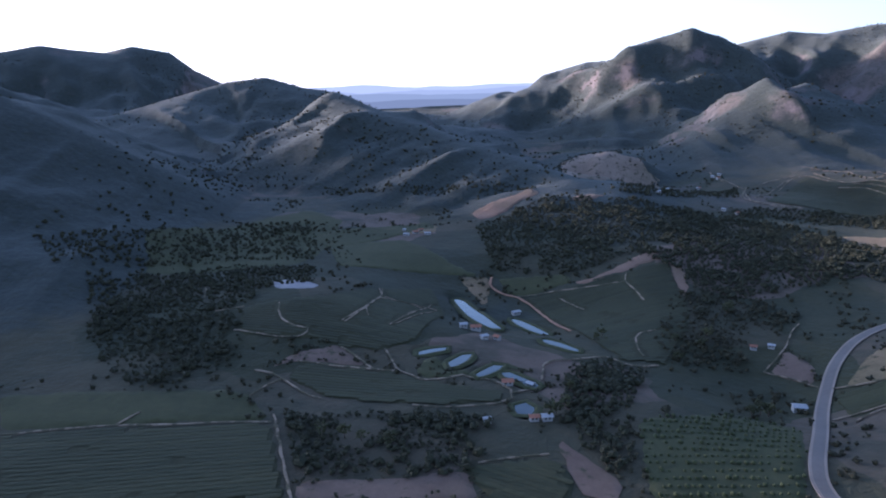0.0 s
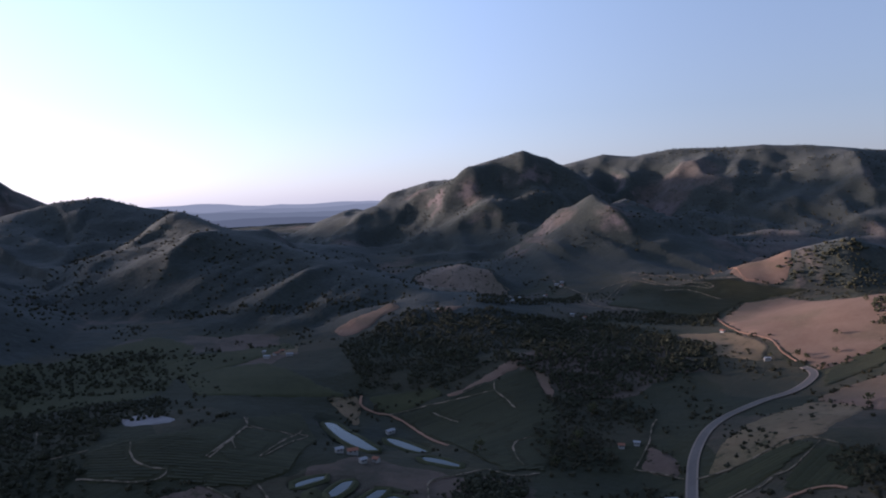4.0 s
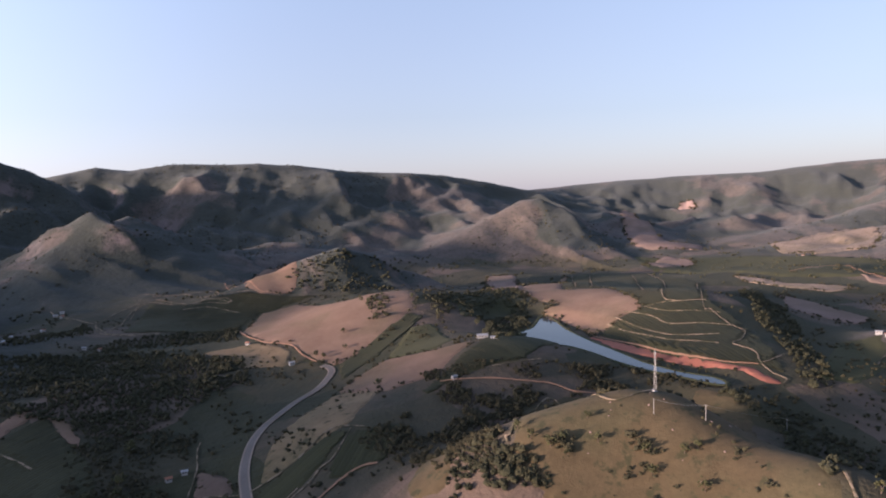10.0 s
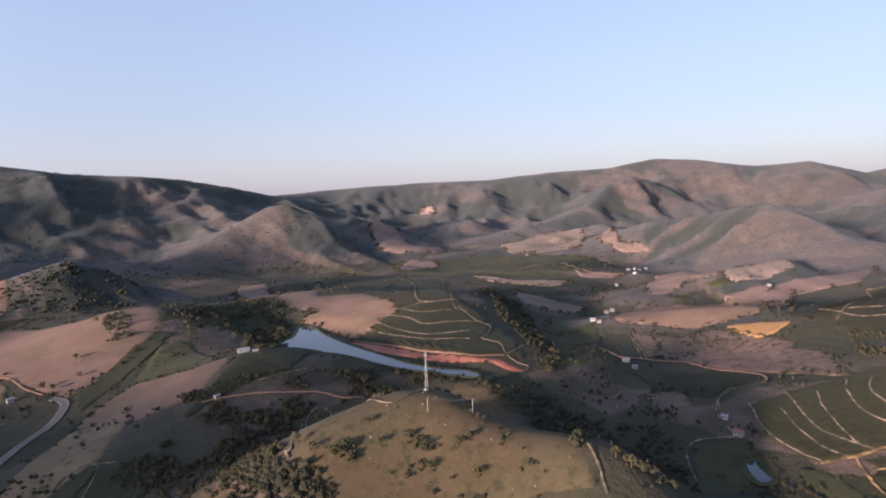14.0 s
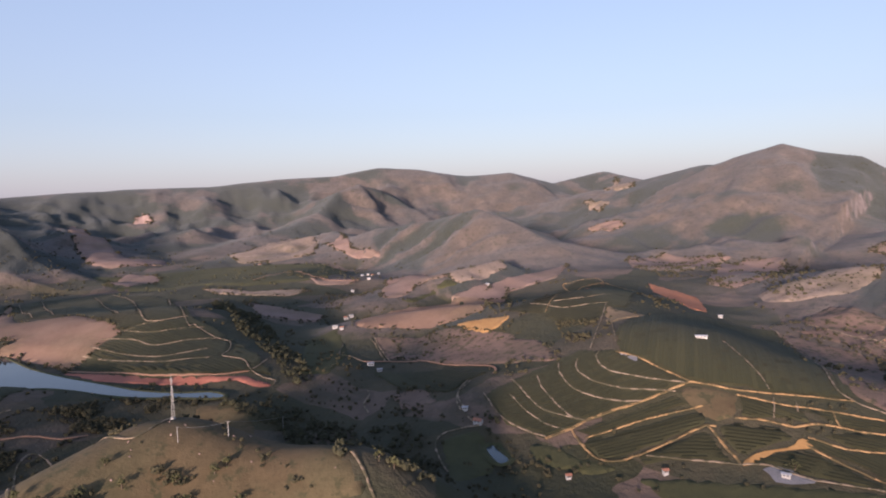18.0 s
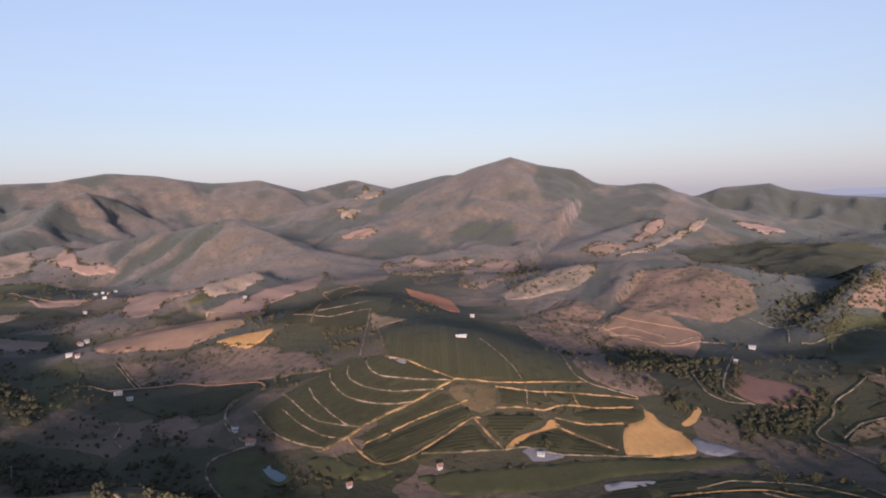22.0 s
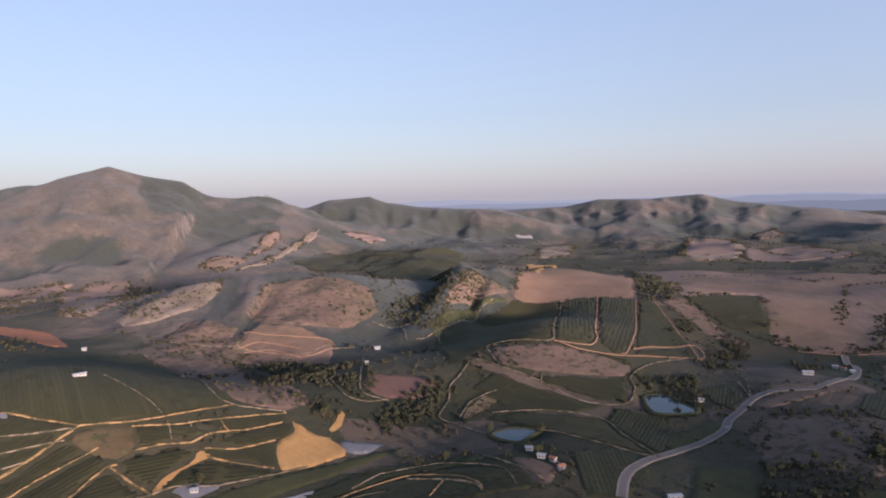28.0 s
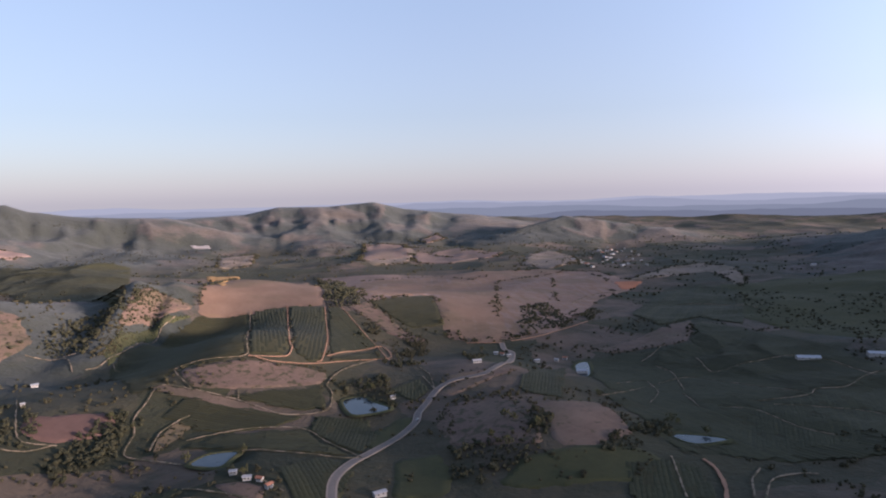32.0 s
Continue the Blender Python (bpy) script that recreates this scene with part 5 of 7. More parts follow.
pond(17.4, (80.1, -554.3), (62.8, -564.7), (50.5, -547.2), (33.2, -528.0), (40.1, -518.7), (65.0, -512.3))
pond(18.1, (174.1, -405.4), (165.7, -424.2), (146.5, -427.6), (147.8, -414.6), (151.9, -399.6))
pond(15.7, (-200.3, -442.7), (-222.5, -438.2), (-239.5, -428.0), (-211.4, -421.9))
pond(0.6, (-183.6, -726.3), (-200.7, -740.1), (-191.3, -685.2), (-176.1, -670.8))
pond(29.5, (673, 409), (705, 409), (773, 432), (785, 428), (716, 371), (668, 320), (630, 272), (597, 231), (579, 193), (574, 162), (561, 148), (554, 153), (565, 190), (574, 224), (591, 257), (614, 291), (630, 324), (639, 370))
field("meadow", (-440, -1230), (-688, -1271), (-941, -1267), (-555, -703), (-500, -775), (-473, -928))
field("meadow", (-328, 720), (-181, 905), (-128, 850), (-123, 723), (-143, 634), (-280, 603))
field("meadow", (-130, 732), (-42, 754), (9, 668), (37, 643), (-3, 640), (-102, 630))
field("pasture", (15, 640), (47, 643), (44, 619), (38, 576), (26, 603))
field("meadow", (54, 640), (120, 634), (127, 616), (77, 601), (58, 609))
field("tanfield", (121, 611), (149, 616), (176, 635), (211, 658), (221, 638), (177, 619), (147, 603))
field("tanfield", (220, 635), (229, 622), (221, 578), (210, 552), (212, 586))
field("coffee", (76, 595), (173, 614), (219, 626), (210, 565), (203, 517), (155, 432), (124, 435), (105, 510))
field("tanfield", (36, 865), (65, 887), (130, 926), (134, 900), (75, 855), (46, 833))
field("tanfield", (165, 865), (193, 891), (220, 883), (188, 857))
field("coffee", (-101, 394), (-97, 411), (-32, 399), (-10, 385), (36, 371), (33, 357), (-3, 354), (-71, 368))
field("bare", (-117, 404), (-98, 429), (-74, 437), (-49, 408), (-98, 417))
field("coffee", (-147, 451), (-95, 444), (-74, 434), (-42, 430), (-21, 447), (1, 529), (-11, 601), (-52, 562), (-97, 509), (-158, 497))
field("meadow", (-267, 368), (-202, 373), (-124, 377), (-98, 340), (-125, 337), (-182, 332), (-240, 325))
field("coffee", (-253, 317), (-237, 320), (-180, 328), (-96, 333), (-73, 267), (-138, 265), (-217, 266))
field("bare", (-72, 280), (-25, 281), (11, 287), (14, 260), (-69, 263))
field("coffee", (7, 289), (53, 295), (59, 276), (54, 259), (19, 260))
field("bare", (57, 313), (65, 300), (82, 270), (74, 258), (59, 265))
field("orchard", (106, 336), (180, 357), (202, 339), (158, 256), (89, 258))
field("bare", (252, 462), (257, 430), (246, 406), (227, 430))
field("whitebed", (-148, 556), (-125, 554), (-103, 539), (-110, 526), (-140, 528))
field("meadow", (-19, 400), (-11, 429), (3, 411), (23, 400), (-10, 390))
field("meadow", (28, 420), (45, 419), (58, 407), (42, 410))
field("pasture", (254, 393), (286, 421), (335, 443), (402, 460), (410, 410), (325, 368), (280, 381))
field("coffee", (246, 386), (311, 373), (315, 359), (277, 354), (250, 354), (235, 351))
field("coffee", (266, 336), (312, 356), (343, 329), (292, 308), (267, 327))
field("tanfield", (558, 798), (644, 858), (702, 840), (663, 674), (839, 745), (707, 593), (651, 560), (553, 535), (486, 538), (483, 547), (498, 607), (511, 640), (514, 699))
field("coffee", (638, 556), (642, 533), (515, 506), (443, 491), (483, 534))
field("meadow", (604, 526), (628, 506), (547, 421), (509, 419), (501, 482))
field("tanfield", (497, 480), (504, 415), (525, 380), (442, 370), (397, 399), (406, 464), (433, 475))
field("coffee", (521, 373), (664, 401), (637, 325), (505, 313), (444, 347), (400, 351), (405, 360), (465, 367))
field("coffee", (472, 955), (617, 1129), (695, 919), (740, 838), (688, 852), (643, 860), (574, 827), (503, 913))
field("pasture", (456, 743), (508, 704), (500, 627), (462, 595), (431, 639))
field("coffee", (767, 577), (925, 559), (817, 483), (718, 480), (681, 500))
field("bare", (570, -2), (567, -35), (508, -38), (516, -8))
field("tanfield", (819, 23), (984, -36), (995, -89), (1025, -194), (1081, -254), (1017, -238), (773, -142), (781, -88), (803, -25), (803, 12))
field("yellow", (757, -99), (750, -122), (727, -166), (693, -140), (694, -121))
field("scrubpink", (781, 0), (765, -86), (660, -150), (569, -128), (607, -87), (673, -43), (696, -11))
field("meadow", (787, 84), (823, 45), (726, 31), (636, 52), (622, 84))
field("coffee", (645, 10), (613, -65), (555, -94), (547, -73), (524, -53), (578, -16))
field("meadow", (440, -29), (444, -59), (428, -62), (383, -58), (356, -22))
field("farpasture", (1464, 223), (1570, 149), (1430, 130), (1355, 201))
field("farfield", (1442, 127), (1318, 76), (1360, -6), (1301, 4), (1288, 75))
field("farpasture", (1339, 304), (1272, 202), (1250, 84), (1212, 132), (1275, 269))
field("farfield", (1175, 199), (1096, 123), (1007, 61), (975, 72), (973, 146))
field("redsoil", (941, -450), (800, -457), (696, -406), (705, -388), (875, -424))
field("scrubpink", (621, -447), (531, -481), (332, -383), (337, -348), (368, -327), (436, -343))
field("scrubpink", (624, -463), (574, -568), (453, -564), (400, -471), (485, -483), (562, -484))
field("scrubpink", (777, -29), (717, -89), (615, -162), (520, -155), (578, -108), (688, -26))
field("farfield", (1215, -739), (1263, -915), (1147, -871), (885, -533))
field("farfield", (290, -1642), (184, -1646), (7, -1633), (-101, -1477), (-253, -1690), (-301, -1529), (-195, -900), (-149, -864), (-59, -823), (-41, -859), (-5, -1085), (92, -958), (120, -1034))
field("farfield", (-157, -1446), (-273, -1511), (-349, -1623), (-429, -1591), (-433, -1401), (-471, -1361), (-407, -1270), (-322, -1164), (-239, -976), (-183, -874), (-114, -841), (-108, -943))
field("meadow", (45, -482), (9, -506), (20, -473), (46, -442))
field("coffee", (-101, -599), (-167, -708), (-128, -515), (-90, -541))
field("bare", (-93, -493), (-161, -520), (-168, -431), (-126, -397), (-100, -403), (-97, -448))
field("bare", (-15, -519), (-78, -526), (-88, -428), (-64, -410), (-31, -434))
field("bare", (-223, -797), (-316, -850), (-397, -901), (-349, -789), (-242, -784))
field("coffee", (-402, -899), (-480, -739), (-488, -563), (-361, -378), (-193, -401), (-174, -562), (-252, -766), (-347, -780))
field("redsoil", (-404, -1367), (-469, -1367), (-431, -1304), (-395, -1269))
field("coffee", (36, -574), (8, -606), (-4, -568), (10, -541))
field("tanfield", (-18, -608), (-61, -618), (-64, -596), (-23, -575))
field("coffee", (105, -386), (79, -416), (51, -393), (53, -341), (78, -325))
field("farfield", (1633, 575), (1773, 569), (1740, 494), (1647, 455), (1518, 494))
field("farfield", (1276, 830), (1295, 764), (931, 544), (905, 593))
field("meadow", (1737, 642), (1780, 329), (1681, 62), (1575, -1), (1330, 87), (1321, 219), (1397, 328), (1509, 520))
field("scar", (2900, 855), (2988, 836), (2901, 780), (2821, 770))
field("farpasture", (2501, -961), (2364, -1013), (2280, -929))
field("farfield", (1273, -569), (1370, -702), (1288, -785), (1273, -733), (1090, -553), (1133, -515))
field("farfield", (1248, -1141), (1257, -1239), (1242, -1290), (1195, -1193), (1219, -1138))
field("farfield", (1252, -1145), (1250, -1229), (1216, -1260), (1180, -1126))
field("scar", (1352, -1894), (1316, -1985), (1237, -2008), (1235, -1895), (1297, -1883))
field("coffee", (1191, -1412), (1172, -1765), (830, -1772), (406, -816), (919, -1378), (1062, -1327))
field("whitebed", (953, -2579), (881, -2590), (868, -2558), (941, -2560))
field("farpasture", (764, -2340), (671, -2493), (543, -1945), (626, -1882))
field("farfield", (214, -1942), (267, -2607), (102, -2631), (64, -2167))
field("farfield", (38, -2713), (-29, -2885), (-62, -2728), (14, -2577))
field("farfield", (10, -2244), (-103, -2344), (-248, -2144), (-171, -2008))
field("farpasture", (-259, -1776), (-323, -2089), (-412, -2240), (-461, -2076), (-423, -1762), (-316, -1675))
field("pasture", (-118, 788), (-60, 828), (-6, 832), (-9, 789), (-96, 771))
field("coffee", (223, -253), (225, -293), (188, -334), (132, -341), (106, -327))
field("hillgrass", (275, 199), (429, 261), (344, 140), (542, 168), (531, 125), (312, 45), (280, 33), (276, 112), (253, 166), (264, 190))
field("hillgrass", (242, 251), (291, 273), (354, 276), (382, 274), (278, 206), (275, 234), (240, 221))
field("tanfield", (558, -528), (576, -588), (516, -594), (456, -585), (403, -499), (474, -516))
field("farpasture", (1261, -582), (1293, -793), (1238, -773), (1056, -564), (1081, -504))
field("farfield", (1053, -628), (1255, -832), (1251, -921), (876, -624), (843, -536), (879, -518))
field("scrubpink", (623, -610), (656, -707), (598, -762), (513, -758), (459, -696), (465, -633), (516, -594), (576, -588))
field("scrubpink", (-8, -483), (-32, -528), (-73, -539), (-99, -497), (-90, -404), (-55, -418), (-21, -429))
field("bare", (-10, -556), (-41, -592), (-89, -632), (-96, -612), (-59, -576), (-23, -541))
field("farpasture", (-440, -1382), (-604, -1597), (-696, -1609), (-726, -1485), (-664, -1282), (-614, -1213), (-651, -1375), (-661, -1489), (-539, -1413))
field("bare", (-331, -435), (-360, -419), (-338, -388), (-326, -412))
field("bare", (144, -362), (122, -364), (105, -353), (102, -334), (112, -327))
field("whitebed", (265, -240), (260, -257), (251, -273), (249, -267), (255, -246), (258, -235))
field("farfield", (1018, -137), (1068, -217), (1168, -365), (1204, -413), (1069, -342), (1032, -247), (982, -224))
field("scrubpink", (658, -502), (681, -564), (632, -572), (595, -570), (569, -514), (596, -485))
field("tanfield", (549, -512), (571, -571), (509, -581), (431, -494), (482, -490), (530, -501))
field("farpasture", (217, -1981), (255, -2559), (123, -2637), (53, -2272), (70, -1932), (168, -1880))
field("farfield", (60, -2253), (-154, -2275), (-199, -2083), (-69, -1916), (42, -1950))
field("tanfield", (41, 850), (65, 875), (127, 937), (130, 909), (75, 840), (50, 830))
field("meadow", (-159, 740), (-126, 798), (-19, 856), (-7, 818), (-77, 749), (-115, 710))
field("coffee", (512, -106), (524, -154), (528, -174), (500, -198), (461, -208), (416, -221), (413, -180), (416, -136), (410, -102), (440, -82), (495, -75))
field("coffee", (555, -221), (603, -280), (656, -364), (627, -448), (487, -385), (366, -322), (380, -274), (416, -222), (454, -210), (494, -198))
field("coffee", (768, -161), (772, -188), (961, -296), (1012, -354), (1023, -389), (943, -393), (876, -404), (647, -279), (651, -256), (604, -223), (653, -196), (694, -192))
field("pasture", (667, -261), (640, -261), (606, -284), (595, -249), (580, -223))
field("coffee", (410, -124), (407, -158), (406, -203), (395, -207), (396, -176), (397, -134))
field("coffee", (395, -126), (390, -153), (385, -190), (383, -211), (372, -207), (368, -179), (368, -146), (374, -129))
field("coffee", (363, -152), (365, -204), (353, -203), (330, -204), (345, -178), (354, -151))
field("hillgrass", (413, -219), (390, -244), (369, -230), (370, -211), (389, -208), (411, -206))
field("coffee", (362, -226), (348, -248), (338, -252), (339, -229), (335, -212), (354, -210), (365, -213))
field("coffee", (330, -225), (330, -243), (322, -254), (301, -267), (288, -277), (285, -271), (307, -239), (327, -211))
field("coffee", (334, -256), (333, -263), (317, -278), (311, -301), (292, -284), (307, -273), (326, -259))
field("coffee", (338, -271), (336, -290), (324, -335), (319, -336), (312, -322), (314, -306), (321, -281))
field("coffee", (360, -278), (334, -339), (327, -340), (337, -302), (344, -288))
field("coffee", (387, -243), (361, -276), (349, -273), (368, -231))
field("yellow", (329, -206), (334, -223), (332, -246), (337, -255), (331, -262), (327, -252), (332, -236), (329, -221), (327, -208))
field("yellow", (335, -340), (327, -343), (313, -330), (311, -306), (285, -277), (274, -297), (263, -335), (283, -342), (302, -339), (317, -341))
field("concrete", (281, -343), (271, -353), (247, -366), (254, -343), (264, -332))
field("yellow", (296, -350), (299, -366), (310, -386), (304, -386), (295, -369), (291, -352))
field("concrete", (322, -216), (317, -230), (309, -233), (300, -241), (305, -217), (313, -216))
field("concrete", (494, -198), (491, -202), (468, -205), (470, -199))
field("redsoil", (953, -339), (982, -391), (937, -378), (751, -266))
field("meadow", (344, -141), (314, -194), (283, -272), (248, -354), (230, -371), (268, -256), (274, -210), (311, -147))
# a dark band of unknown cover, filled in with coffee rows
field("coffee", (255, -222), (253, -262), (235, -322), (196, -356), (162, -364), (164, -353), (219, -313), (235, -274), (242, -239))
field("coffee", (225, -261), (221, -303), (191, -333), (145, -342), (125, -339), (172, -301))
field("meadow", (408, -87), (405, -102), (373, -122), (355, -139), (359, -115), (383, -89))
field("tanfield", (899, 543), (1332, 654), (915, 470), (940, 398), (825, 320), (780, 294), (753, 312), (706, 327), (746, 378), (783, 422), (792, 444), (823, 424), (832, 474))
field("coffee", (956, 486), (1292, 633), (1427, 622), (1424, 508), (1253, 345), (814, 223), (744, 169), (660, 125), (616, 110), (616, 133), (617, 173), (645, 230), (689, 298), (713, 328), (749, 310), (780, 292), (824, 318), (950, 400))
field("redbank", (692, 330), (678, 287), (638, 221), (613, 167), (611, 135), (598, 118), (591, 107), (586, 123), (597, 135), (605, 171), (618, 216), (644, 275))
field("tanfield", (340, -901), (366, -1019), (301, -1566), (157, -942), (197, -938), (277, -916))
field("yellow", (591, -1682), (510, -1711), (331, -1019), (351, -1031))
field("coffee", (364, -709), (339, -897), (269, -926), (190, -613), (216, -596), (254, -588), (254, -543), (274, -530), (346, -637))
field("coffee", (265, -928), (217, -941), (154, -663), (152, -628), (187, -617))
field("coffee", (212, -943), (157, -929), (125, -751), (114, -639), (126, -626), (145, -649))
field("coffee", (150, -925), (129, -920), (77, -809), (65, -778), (108, -669))
field("coffee", (107, -646), (104, -663), (64, -762), (51, -720), (74, -673))
field("tanfield", (189, -1503), (-29, -1608), (-289, -1702), (-406, -1553), (-391, -1295), (-220, -974), (-158, -871), (-88, -819), (-28, -833), (-4, -1099), (96, -972))
field("coffee", (93, -964), (-1, -1077), (-24, -885), (21, -861), (47, -889))
field("scrubpink", (125, -931), (95, -960), (29, -845), (-1, -825), (12, -806), (52, -833))
field("scrubpink", (249, -582), (184, -605), (133, -612), (104, -609), (102, -581), (150, -557), (190, -547), (220, -544))
field("coffee", (185, -534), (149, -552), (102, -572), (92, -528), (111, -521), (142, -525))
field("bare", (262, -551), (244, -547), (185, -530), (141, -517), (135, -510), (181, -516), (255, -538))
field("coffee", (231, -494), (221, -529), (171, -516), (108, -510), (128, -485), (168, -470), (196, -476))
field("pasture", (216, -436), (219, -469), (212, -488), (199, -482), (204, -457), (210, -436))
field("coffee", (195, -442), (170, -463), (126, -476), (102, -475), (81, -448), (55, -423), (110, -427), (157, -436))
field("coffee", (99, -478), (99, -511), (52, -506), (40, -464), (50, -427), (78, -452))
field("plough", (325, -445), (339, -475), (282, -492), (261, -482), (263, -452), (298, -435))
field("meadow", (51, -453), (27, -506), (7, -510), (15, -469), (40, -435))
field("bare", (-287, -834), (-396, -911), (-369, -820), (-262, -803))
field("coffee", (-183, -752), (-263, -779), (-299, -713), (-370, -660), (-359, -555), (-311, -525), (-253, -570), (-188, -582))
field("coffee", (-308, -509), (-362, -521), (-439, -534), (-405, -462), (-324, -409), (-252, -413), (-257, -464))
field("coffee", (-145, -377), (-181, -386), (-197, -376), (-189, -329), (-133, -323))
field("farfield", (1051, -32), (1324, -64), (1402, -155), (1102, -152), (1098, -100), (1034, -55))
field("meadow", (1023, -63), (1092, -153), (1065, -167), (1060, -122), (1009, -78))
field("farpasture", (1097, -154), (1337, -216), (1173, -271), (1156, -279), (1083, -205), (1067, -166))
field("farpasture", (889, -535), (1062, -672), (1256, -908), (1213, -900), (908, -639), (855, -539))
field("farpasture", (790, -538), (796, -641), (1139, -1017), (735, -686), (701, -612), (716, -556), (739, -516))
field("farfield", (1130, -516), (1314, -745), (1254, -801), (1241, -760), (1074, -542))
field("farfield", (1897, 61), (2036, 13), (1835, -8), (1777, -6), (1705, -73), (1655, -77), (1721, -5), (1834, 39))
field("farfield", (1249, -1125), (1278, -1195), (1259, -1259), (1224, -1261), (1201, -1141))
field("farfield", (1254, -1304), (1410, -1546), (1443, -1659), (1403, -1623), (1311, -1442))
field("farpasture", (1162, -1162), (1218, -1336), (1335, -1588), (1380, -1731), (1386, -1808), (1344, -1731), (1313, -1585), (1182, -1297))
field("farpasture", (2642, -1107), (3340, -1472), (2500, -1176), (2496, -1095))
field("farfield", (1981, -762), (1941, -863), (1898, -854), (1873, -791))
field("farfield", (2720, 1046), (2717, 983), (2248, 759), (2054, 660), (2006, 527), (1903, 502), (1848, 638), (1906, 708), (2124, 810))
field("farpasture", (1988, 345), (2194, 289), (2356, 167), (1997, 83), (1808, 94), (1766, 210), (1852, 296))
field("farpasture", (267, 1489), (329, 1556), (406, 1569), (387, 1281), (401, 1237), (260, 1047), (186, 1013))
field("tanfield", (704, 971), (915, 1204), (1078, 1314), (772, 908), (731, 878), (691, 923))
field("scrubpink", (402, -779), (426, -887), (421, -932), (383, -923), (354, -924), (351, -902), (386, -834))
field("orchard", (375, -682), (389, -759), (380, -842), (339, -901), (363, -839), (365, -717), (351, -653))
field("coffee", (-327, -975), (-465, -1238), (-560, -1279), (-607, -1187), (-455, -860), (-421, -931), (-345, -885))
field("meadow", (-74, -393), (-104, -398), (-159, -405), (-175, -385), (-161, -354), (-74, -349), (-50, -360))
field("meadow", (22, -416), (-13, -423), (-22, -375), (-18, -352), (21, -349))


# ---- woods and trees ----
def woods(kind, gap, *pts):
    """A stand of trees or scrub: every crown a few ragged lumps, all one mesh."""
    ring = list(pts)
    a = np.array(ring)
    lo, hi = a.min(0), a.max(0)
    far = math.hypot(*a.mean(0))
    gap = max(gap * 0.72, far / 160)
    if (hi[0] - lo[0]) * (hi[1] - lo[1]) / (gap * gap) > 6000:
        gap = math.sqrt((hi[0] - lo[0]) * (hi[1] - lo[1]) / 6000)
    gx, gy = np.meshgrid(np.arange(lo[0], hi[0], gap), np.arange(lo[1], hi[1], gap))
    seed = random.Random(int(lo[0]) + 13)
    gx = gx.ravel() + np.array([seed.uniform(-0.5, 0.5) * gap for _ in range(gx.size)])
    gy = gy.ravel() + np.array([seed.uniform(-0.5, 0.5) * gap for _ in range(gy.size)])
    keep = inside(gx, gy, ring) & (fbm(gx / 45, gy / 45, 3, 23) > (0.29 if kind == "wood" else 0.44))
    keep &= np.array([not any((int(px // 2) + i, int(py // 2) + j) in WAY_CELLS for i in (-1, 0, 1) for j in (-1, 0, 1)) for px, py in zip(gx, gy)])
    verts, faces = [], []
    for x, y, z in zip(gx[keep], gy[keep], height(gx[keep], gy[keep])):
        tall = seed.uniform(2.4, 6.2) * seed.uniform(0.75, 1.0) if kind == "wood" else seed.uniform(1.4, 4.4)
        tall *= 0.55 + 0.9 * float(vnoise(x / 14, y / 14, 29))
        wide = tall * seed.uniform(0.40, 0.66)
        if far < 1100:
            lump(verts, faces, x, y, z + tall * 0.40, wide * 0.86, tall * 0.38, seed)
            for _ in range(7):
                turn, out = seed.uniform(0, 6.283), wide * seed.uniform(0.25, 0.95)
                clump(verts, faces, x + out * math.cos(turn), y + out * math.sin(turn), z + tall * seed.uniform(0.40, 0.86) - 0.22 * out, wide * seed.uniform(0.20, 0.42), wide * seed.uniform(0.20, 0.36), seed)
        else:
            lump(verts, faces, x, y, z + tall * 0.42, wide * 1.15, tall * 0.46, seed)
            clump(verts, faces, x + seed.uniform(-1, 1) * wide, y + seed.uniform(-1, 1) * wide, z + tall * 0.6, wide * 0.55, wide * 0.5, seed)
    if verts:
        name = "woodland" if kind == "wood" else "scrub"
        ob = link(name, verts, faces, WOOD if kind == "wood" else SCRUB)
        tagged(ob, "dense dark evergreen woodland with uneven crowns" if kind == "wood" else "low olive brown scrub scattered over the slope", name, kind="stuff")


